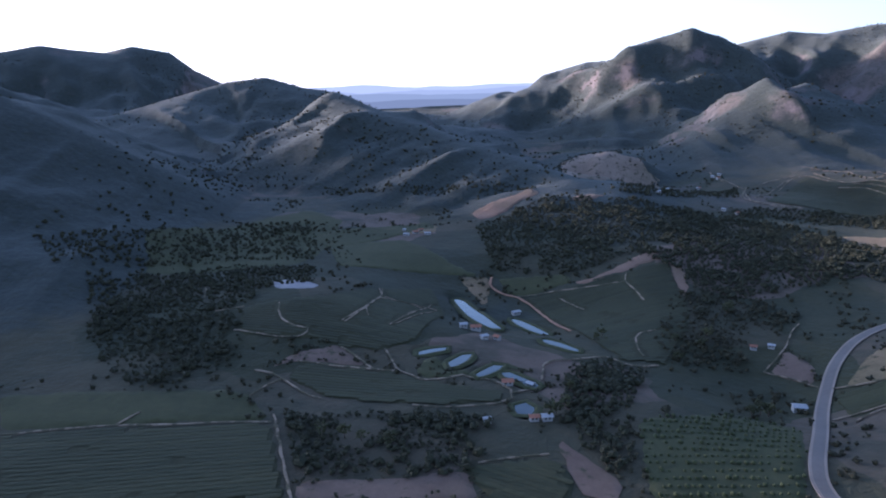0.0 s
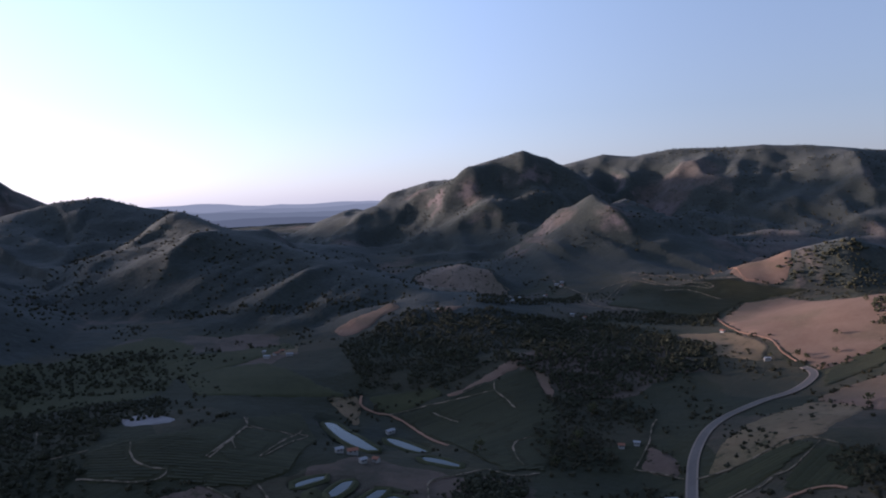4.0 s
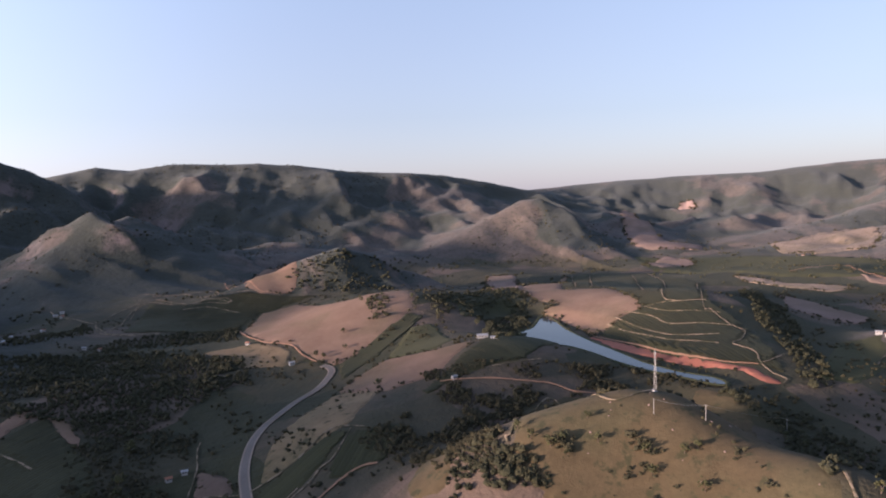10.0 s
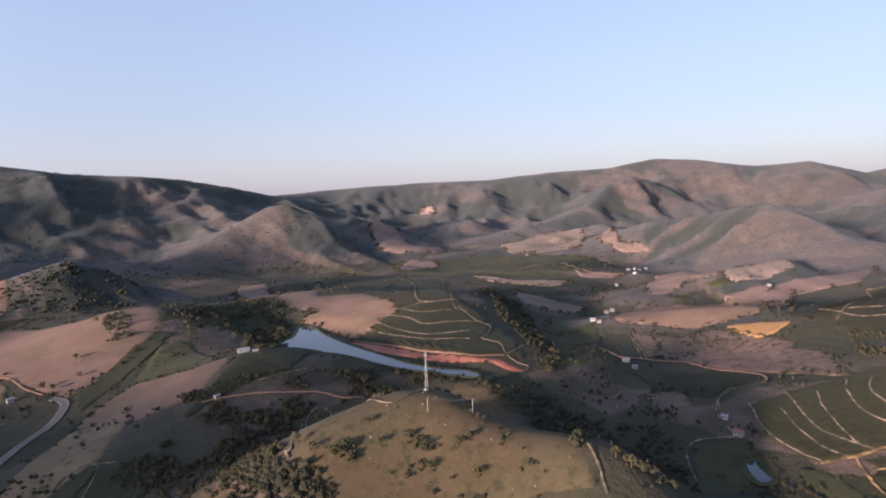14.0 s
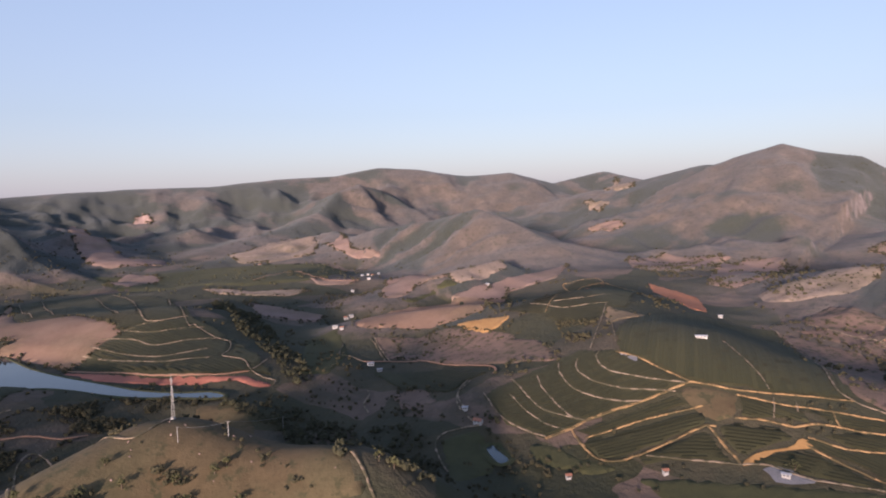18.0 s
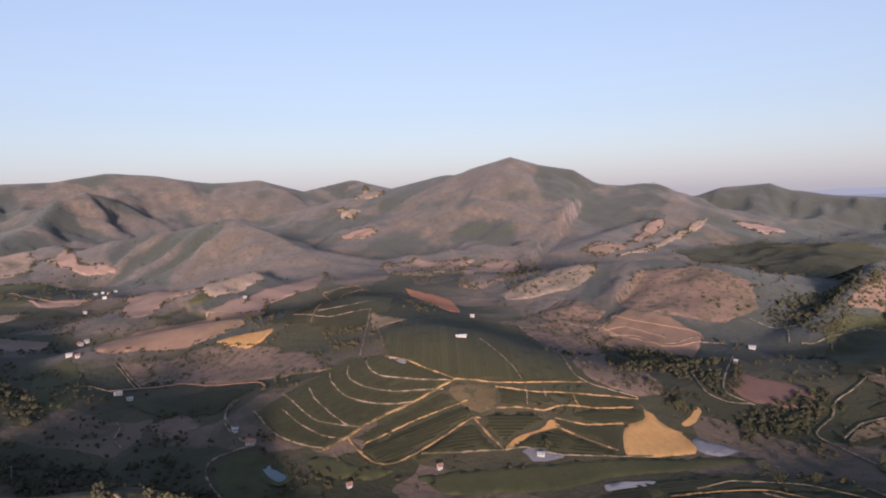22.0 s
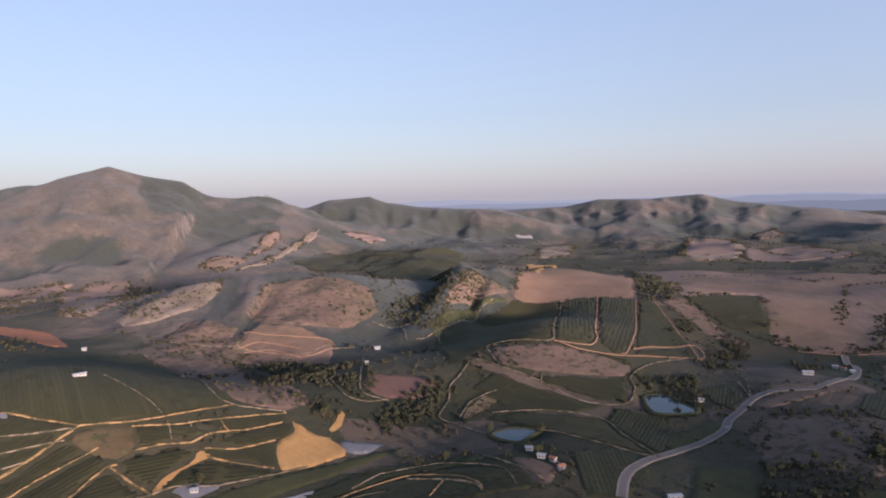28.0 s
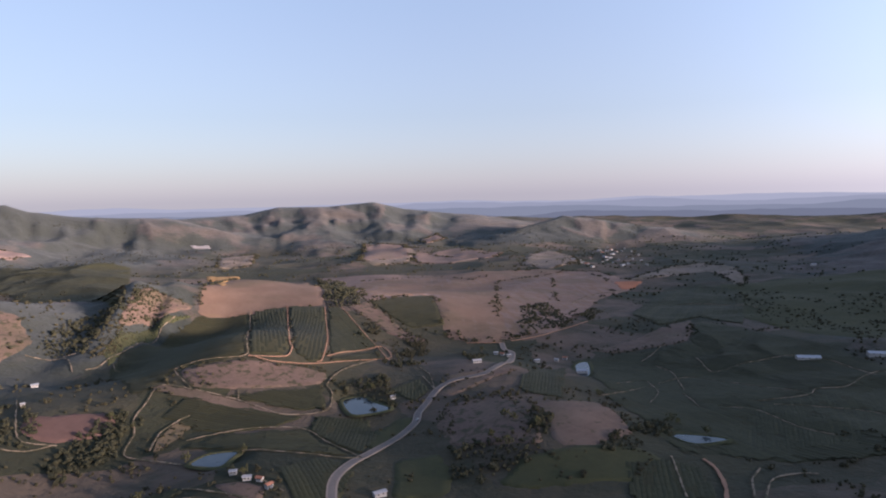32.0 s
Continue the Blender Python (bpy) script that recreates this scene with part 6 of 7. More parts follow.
def scatter(name, label, inner, outer, count, low, tall, mat, on_heights):
    """Bushes and trees that stand loosely over the land: along its folds and in clumps, in six wide sectors."""
    seed = np.random.RandomState(int(outer))
    r = np.sqrt(seed.uniform(inner ** 2, outer ** 2, count * 9))
    a = seed.uniform(0, 2 * math.pi, count * 9)
    x, y = -20 + r * np.cos(a), 45 + r * np.sin(a)
    z, rise, folds = height(x, y, True)
    lines = np.abs(2 * vnoise(x / 150 + 0.4 * vnoise(x / 50, y / 50, 4), y / 150, 15) - 1)
    clumps = fbm(x / 55, y / 55, 3, 19)
    keep = (rise > 25) == on_heights
    if on_heights:
        keep &= (0.62 - folds) * 2.2 + clumps + 0.22 * np.clip(north_woods(x, y), 0, 1) > 0.60 + 0.25 * seed.uniform(size=len(x))
    else:
        keep &= (lines < 0.10) | (clumps > 0.60 + 0.12 * seed.uniform(size=len(x)))
    keep &= seed.uniform(size=len(x)) < 0.8
    x, y, z = x[keep], y[keep], z[keep]
    free = np.array([(int(px // 2), int(py // 2)) not in WAY_CELLS for px, py in zip(x, y)], bool)
    for ring in SOWN:
        b = np.array(ring)
        near = (x > b[:, 0].min()) & (x < b[:, 0].max()) & (y > b[:, 1].min()) & (y < b[:, 1].max())
        idx = np.where(near & free)[0]
        if len(idx):
            free[idx] = ~inside(x[idx], y[idx], ring)
    x, y, z = x[free][:count], y[free][:count], z[free][:count]
    dice = random.Random(int(inner))
    for sector in range(6):
        verts, faces = [], []
        for px, py, pz in zip(x, y, z):
            if int((math.atan2(py, px) + math.pi) / (2 * math.pi) * 6) % 6 != sector:
                continue
            t = dice.uniform(low, tall)
            w = t * dice.uniform(0.45, 0.75)
            near = math.hypot(px, py) < 900
            lump(verts, faces, px, py, pz + 0.32 * t, w * 0.8, 0.42 * t, dice)
            for _ in range(4 if near else 1):
                clump(verts, faces, px + dice.uniform(-w, w) * 0.75, py + dice.uniform(-w, w) * 0.75, pz + t * dice.uniform(0.3, 0.72), 0.42 * w, 0.34 * w, dice)
        if verts:
            tagged(link(name, verts, faces, mat), label, name, kind="stuff")


def tree_kind(number):
    """A tree: tapered trunk with limbs, and a crown of many leaf clumps."""
    seed = random.Random(number)
    verts, faces = [], []

    def limb(a, b, ra, rb):
        base = len(verts)
        for (x, y, z), r in ((a, ra), (b, rb)):
            for k in range(6):
                verts.append((x + r * math.cos(k * math.pi / 3), y + r * math.sin(k * math.pi / 3), z))
        for k in range(6):
            faces.append((base + k, base + (k + 1) % 6, base + 6 + (k + 1) % 6, base + 6 + k))

    limb((0, 0, -0.6), (0.1, 0.05, 3.4), 0.34, 0.2)
    tips = []
    for k in range(5):
        ang = k * 1.26 + seed.uniform(-0.3, 0.3)
        tip = (2.0 * math.cos(ang), 2.0 * math.sin(ang), 4.6 + seed.uniform(0, 2.2))
        limb((0.05, 0.03, 2.4 + 0.2 * k), tip, 0.14, 0.05)
        tips.append(tip)
    trunk = (list(verts), list(faces))
    verts, faces = [], []
    for _ in range(34):
        tip = seed.choice(tips)
        lump(verts, faces, tip[0] * 0.8 + seed.gauss(0, 1.0), tip[1] * 0.8 + seed.gauss(0, 1.0), 5.0 + seed.gauss(0.3, 1.3), seed.uniform(0.5, 1.1), seed.uniform(0.4, 0.85), seed)
    return trunk, (verts, faces)


TREES = []


def trees(size, *pts):
    for x, y in pts:
        if len(TREES) < 4:
            (tv, tf), (cv, cf) = tree_kind(len(TREES))
            tree = new("tree")
            link("trunk", tv, tf, BARK, tree)
            link("crown", cv, cf, CROWN, tree)
            tagged(tree, "single broad dark green tree standing in the open", "tree", "field trees")
            TREES.append(tree)
            z = float(height(x, y))
            tree.matrix_world = Matrix.LocRotScale((x, y, z), Euler((0, 0, rng.uniform(0, 6))), [size / 8 * rng.uniform(0.8, 1.15)] * 3)
        else:
            src = TREES[rng.randrange(4)]
            tree = copy_thing(src, Matrix.Translation((x, y, float(height(x, y)))) @ Matrix.Rotation(rng.uniform(0, 6), 4, "Z"))
            tree.scale = [size / 8 * rng.uniform(0.7, 1.15)] * 3


# ---- houses ----
def box(verts, faces, x0, x1, y0, y1, z0, z1):
    b = len(verts)
    verts += [(x, y, z) for z in (z0, z1) for x, y in ((x0, y0), (x1, y0), (x1, y1), (x0, y1))]
    faces += [tuple(b + i for i in f) for f in ((0, 3, 2, 1), (4, 5, 6, 7), (0, 1, 5, 4), (1, 2, 6, 5), (2, 3, 7, 6), (3, 0, 4, 7))]


HOUSE_LABELS = {
    "clay": "small whitewashed farmhouse with a clay tile roof",
    "white": "low whitewashed farm building with a pale sheet roof",
    "metal": "long farm shed with a zinc sheet roof",
}


def solid(name, blocks, mat, parent):
    v, f = [], []
    for b in blocks:
        box(v, f, *b)
    return link(name, v, f, mat, parent)


def house(kind, wide, long, x, y, turn):
    wide, long = wide * 0.54, long * 0.54
    w, l, tall = wide / 2, long / 2, 2.5 if kind != "metal" else 2.3
    c, s = math.cos(radians(turn)), math.sin(radians(turn))
    zs = [float(height(x + u * c - v * s, y + u * s + v * c)) for u in (-l, l) for v in (-w, w)]
    base = min(zs)
    foot = max(zs) - base + 0.25
    ob = new("farmhouse" if kind != "metal" else "farm_shed")
    v, f = [], []
    box(v, f, -l, l, -w, w, -0.4, foot + tall)
    top = foot + tall
    peak = top + wide * (0.24 if kind == "clay" else 0.16)
    b = len(v)
    v += [(-l, 0, peak), (l, 0, peak), (-l, -w, top), (-l, w, top), (l, -w, top), (l, w, top)]
    f += [(b, b + 2, b + 3), (b + 1, b + 5, b + 4)]
    link("wall", v, f, WALLS, ob)
    v, f = [], []
    e = 0.6
    drop = (peak - top) * e / w
    for sgn in (-1, 1):
        b = len(v)
        v += [(-l - e, 0, peak + 0.06), (l + e, 0, peak + 0.06), (l + e, sgn * (w + e), top - drop + 0.06), (-l - e, sgn * (w + e), top - drop + 0.06)]
        v += [(p[0], p[1], p[2] + 0.16) for p in v[b:b + 4]]
        f += [tuple(b + i for i in q) for q in ((0, 1, 2, 3), (7, 6, 5, 4), (0, 4, 5, 1), (1, 5, 6, 2), (2, 6, 7, 3), (3, 7, 4, 0))]
    link("roof", v, f, ROOFS[kind], ob)
    for sgn in (-1, 1):
        for k in range(3 if long > 9 else 2):
            u = -l + long * (k + 0.7) / (3.4 if long > 9 else 2.4)
            pane = solid("window", [(u - 0.55, u + 0.55, sgn * w - 0.03, sgn * w + 0.03, foot + 1.0, foot + 2.0)], PANE, ob)
            solid("sill", [(u - 0.65, u + 0.65, sgn * (w + 0.06) - 0.09, sgn * (w + 0.06) + 0.09, foot + 0.9, foot + 0.98)], CEMENT, pane)
    solid("door", [(-0.5 + 0.2 * l, 0.5 + 0.2 * l, -w - 0.05, -w + 0.02, foot, foot + 2.05)], DOORWOOD, ob)
    ob.matrix_world = pose(x, y, base, 0, 0, turn)
    tagged(ob, HOUSE_LABELS[kind], "house" if kind != "metal" else "shed", "farm buildings")
    return ob

# ---- woods, trees and houses, placed to fit the camera's view ----
woods("wood", 7, (39, 803), (133, 875), (241, 885), (342, 849), (421, 786), (460, 670), (413, 597), (307, 617), (208, 517), (224, 606), (193, 659), (130, 625), (49, 657))
woods("wood", 9, (-90, 338), (3, 336), (10, 288), (-25, 284), (-72, 284))
woods("wood", 10, (-301, 586), (-135, 627), (-159, 574), (-153, 466), (-129, 407), (-197, 402), (-261, 454))
woods("wood", 11, (79, 407), (131, 418), (108, 341), (83, 273), (69, 305), (66, 335))
woods("scrub", 13, (205, 515), (318, 584), (295, 519), (226, 439), (157, 433))
woods("scrub", 13, (142, 394), (230, 407), (217, 363), (114, 339))
woods("scrub", 5, (437, 386), (519, 298), (576, 226), (529, 208), (448, 272), (382, 274), (358, 319), (407, 344))
woods("wood", 7, (271, 234), (280, 207), (267, 183), (257, 165), (237, 219))
woods("scrub", 8, (307, 343), (352, 325), (358, 293), (309, 282), (280, 302))
woods("wood", 9, (711, 476), (805, 480), (728, 424), (664, 412))
woods("wood", 10, (709, 585), (757, 572), (668, 513), (663, 541))
woods("wood", 7, (782, 925), (842, 874), (885, 836), (933, 795), (844, 788), (746, 917))
woods("wood", 8, (536, 151), (551, 88), (490, 39), (394, -4), (308, -6), (285, 19), (314, 41), (510, 93))
woods("scrub", 10, (817, 142), (852, 103), (672, 82), (647, 108))
# scrub added to darken a patch that lies in shade
woods("scrub", 6, (648, -193), (608, -230), (528, -194), (559, -173))
woods("wood", 10, (499, 19), (432, -30), (363, -14), (301, 29))
woods("wood", 8, (464, -59), (472, -80), (444, -82), (443, -68))
woods("scrub", 10, (567, -476), (501, -523), (414, -496), (443, -463))
woods("scrub", 12, (597, -10), (577, -51), (470, -44), (513, 18))
woods("wood", 10, (470, -495), (374, -476), (335, -450), (349, -415), (394, -418))
woods("wood", 9, (281, -494), (253, -466), (243, -436), (261, -431))
woods("scrub", 8, (327, -371), (309, -387), (296, -361), (312, -359))
woods("scrub", 12, (233, -334), (170, -384), (180, -343))
woods("wood", 10, (102, -852), (17, -713), (-6, -684), (36, -655), (99, -793))
woods("wood", 11, (256, -1498), (117, -1023), (142, -962))
woods("wood", 8, (-45, -766), (-78, -756), (-53, -666))
woods("wood", 9, (-17, -430), (-79, -421), (-88, -394), (-43, -360), (-20, -374))
woods("wood", 10, (-130, -917), (-208, -984), (-209, -900), (-141, -866))
woods("scrub", 10, (-174, -568), (-229, -518), (-164, -458))
woods("scrub", 10, (-183, -443), (-209, -472), (-188, -411), (-176, -407))
woods("scrub", 16, (-557, -1237), (-744, -980), (-558, -709), (-488, -904))
woods("scrub", 10, (58, -515), (35, -556), (10, -536), (34, -534))
woods("scrub", 20, (1048, -1334), (787, -1475), (436, -699), (503, -637))
woods("scrub", 22, (1328, 1056), (1747, 1110), (1888, 992), (1961, 842), (1712, 664), (1478, 947))
woods("scrub", 22, (487, 1462), (641, 1481), (753, 1429), (768, 1299), (576, 1346))
woods("scrub", 20, (-402, 863), (-482, 1772), (-203, 1367), (105, 1043), (150, 991), (-69, 987), (-310, 1096))
woods("scrub", 22, (381, 2256), (697, 2231), (868, 2135), (704, 1405), (560, 1828))
woods("scrub", 24, (899, 2128), (1680, 2105), (2165, 1628), (1564, 1416), (882, 1353), (707, 1423))
woods("wood", 14, (1540, 2401), (1732, 2152), (1694, 2124), (1515, 2343))
woods("wood", 16, (1779, 2015), (2346, 1700), (2314, 1663), (1744, 1961))
woods("scrub", 14, (420, -699), (433, -816), (403, -809), (371, -684))
woods("scrub", 9, (-45, -419), (-63, -443), (-95, -444), (-88, -384), (-37, -378))
woods("scrub", 4, (306, 143), (311, 122), (302, 121), (297, 138))
woods("scrub", 4, (326, 112), (328, 95), (316, 95), (315, 109))
woods("scrub", 4, (311, 118), (313, 106), (306, 106), (306, 116))
woods("scrub", 4, (294, 133), (296, 123), (290, 122), (288, 130))
woods("scrub", 4, (285, 178), (288, 166), (281, 164), (278, 175))
woods("scrub", 5, (306, 156), (307, 149), (302, 148), (300, 155))
woods("wood", 6, (-154, -1023), (-212, -1115), (-215, -996), (-224, -929), (-213, -895), (-162, -892), (-145, -920))
woods("wood", 7, (-266, -1038), (-289, -1051), (-259, -939), (-244, -938))
woods("wood", 4, (641, 636), (691, 654), (676, 619), (615, 572), (606, 589))
woods("scrub", 4, (575, 626), (583, 617), (547, 583), (541, 589))
woods("scrub", 4, (599, 593), (609, 584), (566, 548), (567, 560))
woods("wood", 5, (709, 475), (720, 442), (668, 398), (529, 350), (636, 444))
woods("wood", 6, (706, 572), (862, 598), (923, 561), (795, 456), (700, 423), (692, 469), (689, 517))
woods("scrub", 6, (410, 352), (447, 325), (509, 278), (557, 222), (543, 201), (479, 265), (434, 276), (402, 300), (388, 332))
woods("wood", 6, (546, 148), (535, 120), (509, 79), (314, 41), (291, 19), (283, 29), (306, 49), (508, 97), (527, 134))
woods("wood", 6, (728, 99), (615, 67), (593, 92), (690, 122), (808, 170), (1195, 265), (1199, 234), (854, 132))
woods("wood", 6, (-91, 345), (-29, 346), (25, 340), (20, 307), (10, 280), (-41, 285), (-73, 283))
woods("wood", 6, (81, 421), (115, 433), (137, 414), (105, 352), (85, 336), (89, 275), (73, 284), (66, 336))
woods("scrub", 7, (201, 560), (263, 576), (295, 519), (241, 437), (203, 432), (161, 438), (160, 476))
woods("wood", 8, (-318, 571), (-205, 640), (-122, 617), (-108, 544), (-172, 532), (-142, 400), (-186, 375), (-232, 414))
woods("wood", 10, (-247, 808), (-160, 828), (-129, 657), (-219, 651), (-292, 623), (-341, 568), (-396, 631))
woods("wood", 10, (-195, 1025), (-69, 980), (30, 938), (140, 923), (98, 975), (-70, 1009), (-182, 1057))
woods("wood", 7, (227, 607), (285, 643), (446, 648), (402, 580), (315, 578), (223, 537))
woods("wood", 8, (256, 973), (490, 1108), (454, 985), (331, 924), (242, 889))
woods("wood", 8, (497, 906), (583, 832), (520, 749), (461, 831), (375, 835), (389, 895))
woods("wood", 6, (281, -449), (271, -499), (243, -487), (236, -446), (236, -425), (265, -392), (244, -380), (254, -371), (283, -404))
woods("wood", 6, (400, -502), (364, -519), (315, -459), (304, -422), (340, -424), (420, -436), (487, -491))
woods("scrub", 7, (95, -860), (65, -878), (-7, -775), (12, -725), (55, -757))
woods("scrub", 7, (474, -446), (351, -408), (319, -402), (319, -372), (382, -358))
woods("wood", 7, (98, -585), (44, -623), (26, -529), (78, -569))
woods("scrub", 4, (295, 286), (344, 284), (293, 219), (273, 194), (265, 170), (256, 170), (262, 262))
woods("scrub", 5, (302, 341), (320, 346), (365, 331), (398, 297), (421, 269), (293, 219), (330, 293), (295, 312))
woods("wood", 5, (248, 226), (267, 227), (273, 208), (265, 177), (262, 156))
woods("scrub", 6, (572, 209), (559, 150), (537, 167), (543, 190), (518, 259), (520, 282), (558, 251))
woods("wood", 7, (286, -1616), (206, -1535), (101, -939), (134, -920), (166, -976))
woods("scrub", 7, (46, -880), (-3, -819), (10, -705), (41, -772), (60, -834))
woods("wood", 6, (-93, -485), (-110, -456), (-96, -419), (-83, -404), (-81, -433))
woods("wood", 7, (-157, -434), (-212, -486), (-208, -450), (-154, -394), (-124, -391))
# scrub of the shade spur, thickened with added woods to darken its flanks
woods("scrub", 7, (380, -655), (398, -744), (435, -924), (398, -908), (386, -834), (365, -689))
woods("wood", 8, (450, -676), (472, -783), (441, -906), (407, -759), (392, -673))
woods("scrub", 9, (391, -764), (435, -921), (396, -929), (363, -913), (384, -829))
woods("scrub", 12, (-87, -388), (-158, -400), (-160, -359), (-78, -353))
woods("wood", 7, (741, 889), (788, 881), (833, 868), (875, 845), (877, 787), (845, 748), (766, 806))
woods("wood", 8, (399, -789), (437, -925), (416, -930), (376, -888), (388, -836))
woods("scrub", 13, (1064, -709), (1223, -955), (732, -697), (695, -587), (744, -520))


def overgrown_borders():
    """Scrub and small trees, now thick, now thin, along the edges of the dry fields."""
    seed = random.Random(91)
    verts, faces = [], []
    for ring in BORDERS:
        line = spline(ring, 5.0, True)
        far = math.hypot(*line.mean(0))
        thick = fbm(line[:, 0] / 60, line[:, 1] / 60, 3, 57)
        at = line[thick > 0.50] + np.array([[seed.gauss(0, 3.0), seed.gauss(0, 3.0)] for _ in range(int((thick > 0.50).sum()))]).reshape(-1, 2)
        for x, y, z in zip(at[:, 0], at[:, 1], height(at[:, 0], at[:, 1])):
            if (int(x // 2), int(y // 2)) in WAY_CELLS:
                continue
            tall = seed.uniform(1.2, 3.6) * (1.0 + max(0.0, far - 700) / 1500)
            for _ in range(4):
                clump(verts, faces, x + seed.gauss(0, 0.45) * tall, y + seed.gauss(0, 0.45) * tall, z + 0.4 + tall * seed.uniform(0.2, 0.75), tall * seed.uniform(0.28, 0.55), tall * seed.uniform(0.25, 0.45), seed)
    ob = link("hedge_scrub", verts, faces, SCRUB)
    tagged(ob, "dark scrub and small trees along dry field borders", "scrub", kind="stuff")


overgrown_borders()

trees(8, (634.1, 601.8), (600.3, 580.5), (555.1, 595.2), (524.5, 564.1), (495.8, 570.7), (495.6, 582.9), (413.6, 417.0), (475.2, 598.1), (645.7, 646.4), (651.5, 519.0), (499.6, 637.6), (473.9, 569.7), (667.9, 469.9), (527.0, 356.2), (555.0, 356.6), (686.9, 587.9))
trees(9, (115.4, 476.2), (121.1, 482.1), (233.5, 522.8), (237.4, 526.5), (190.7, 464.5), (200.1, 478.1), (174.0, 471.6), (165.0, 439.1), (180.0, 357.1), (189.4, 365.9), (193.7, 364.1), (77.0, 377.7), (61.6, 339.0), (58.1, 336.9), (68.5, 350.5), (-44.5, 315.2), (-29.2, 308.4), (-53.9, 318.7), (-66.5, 322.3))
trees(7, (283.2, 198.7), (277.9, 187.4), (278.1, 175.6), (283.5, 171.1), (303.7, 165.1), (277.7, 165.6), (300.3, 130.4), (292.0, 125.0), (308.3, 113.0), (313.6, 107.6), (292.3, 98.7), (292.8, 154.4), (498.0, 91.6), (483.3, 76.8), (304.5, 26.5), (301.9, 18.5))
trees(8, (310.9, -366.0), (312.9, -372.4), (306.9, -370.1), (470.5, -397.8), (141.5, -427.2), (135.6, -379.0), (124.1, -368.3), (246.0, -471.3), (267.0, -479.2), (313.4, -232.9), (190.7, -351.8), (207.6, -337.9), (219.5, -342.1))
trees(8, (-11.9, -848.7), (-24.8, -841.5), (-43.8, -850.9), (-21.3, -888.0), (-143.8, -1103.0), (-108.2, -1023.8), (-120.2, -1000.5), (-71.0, -773.2), (53.9, -574.9), (59.4, -578.3), (30.4, -537.8), (-73.6, -451.8), (-67.5, -462.2))
trees(9, (-118.3, -1047.4), (-245.9, -967.8), (-262.6, -1000.8), (-169.1, -1030.5), (-125.8, -842.4), (-167.8, -547.8), (-64.4, -410.0), (-52.9, -425.1), (-89.9, -434.7), (-228.4, -441.5), (-203.9, -463.3), (-212.3, -473.4), (-213.6, -463.6), (180.1, -412.9))
scatter("bushes", "dark bushes and small trees along the folds of the land", 200, 1250, 9000, 1.2, 4.2, SCRUB, False)
scatter("bushes", "dark trees in hedges and clumps across the far fields", 1250, 3000, 7000, 3.6, 6.8, WOOD, False)
scatter("hill_trees", "dark trees in the folds of the mountain sides", 600, 3000, 9000, 2.6, 5.4, WOOD, True)
house("clay", 9, 14, 24.3, 489.3, 183)
house("white", 8, 10, 14.7, 491.3, 193)
house("white", 7, 9, 29.4, 465.7, 205)
house("clay", 7, 8, 39.4, 469.7, 136)
house("white", 8, 13, 63.9, 563.4, 205)
house("clay", 9, 12, 38.5, 383.4, 184)
house("white", 6, 8, 53.2, 384.9, 141)
house("white", 10, 14, 219.2, 377.2, 167)
house("clay", 6, 9, 48.2, 332.9, 186)
house("white", 7, 10, 55.4, 333.4, 185)
house("white", 6, 7, 22.3, 331.1, 193)
house("white", 6, 8, 243.8, 464.9, 148)
house("clay", 6, 8, 229.9, 464.1, 163)
house("white", 12, 20, 539.4, 381.6, 129)
house("white", 8, 11, 533.8, 364.8, 122)
house("white", 7, 11, 467.8, 593.7, 153)
house("clay", 7, 9, 499.9, 710.8, 107)
house("white", 9, 14, 495.0, 1210.8, 117)
house("clay", 7, 10, 441.6, 1136.4, 173)
house("white", 7, 9, 373.2, 870.2, 137)
house("white", 8, 12, 508.9, 1217.9, 138)
house("white", 6, 8, 436.6, 347.5, 161)
house("white", 7, 12, 821.6, 46.6, 91)
house("clay", 6, 8, 810.2, 38.4, 108)
house("white", 7, 11, 671.0, 10.4, 116)
house("white", 6, 9, 647.1, 2.1, 96)
house("white", 6, 8, 476.9, -55.7, 73)
house("clay", 9, 12, 451.4, -61.0, 50)
house("metal", 6, 18, 482.5, -269.6, 69)
house("clay", 5, 6, 338.6, -159.2, 90)
house("clay", 5, 6, 359.3, -101.2, 92)
house("white", 4, 9, 675.8, -409.9, 50)
house("white", 6, 12, 669.4, 9.8, 90)
house("metal", 9, 12, 397.0, -589.3, 35)
house("white", 5, 6, 359.5, -508.1, 40)
house("metal", 5, 9, 309.6, -224.1, 47)
house("white", 7, 9, 133.3, -375.1, 11)
house("white", 7, 10, 120.5, -364.3, 6)
house("clay", 6, 8, 111.3, -362.2, -19)
house("clay", 6, 9, 102.9, -352.6, 55)
house("white", 11, 18, -57.5, -665.3, 12)
house("white", 7, 10, -88.6, -764.4, 3)
house("clay", 7, 9, -96.1, -757.3, -30)
house("white", 7, 10, -103.6, -751.7, 25)
house("white", 6, 8, 31.9, -554.4, 22)
house("metal", 16, 22, -183.7, -692.6, -6)
house("white", 8, 12, -136.4, -733.0, 25)
house("clay", 8, 10, -177.2, -761.1, -30)
house("white", 6, 9, -164.1, -749.3, -30)
house("white", 8, 16, 29.2, -353.8, 31)
house("metal", 18, 45, -432.6, -655.1, -11)
house("metal", 18, 40, -504.9, -642.7, -16)
house("white", 10, 22, -871.4, -1407.1, 3)
house("metal", 8, 9, -580, -2013, 85)
house("white", 8, 11, -631, -2096, 107)
house("metal", 7, 11, -603, -1937, 125)
house("white", 7, 13, -604, -1885, 54)
house("metal", 8, 10, -557, -1869, 145)
house("white", 7, 10, -542, -1969, 114)
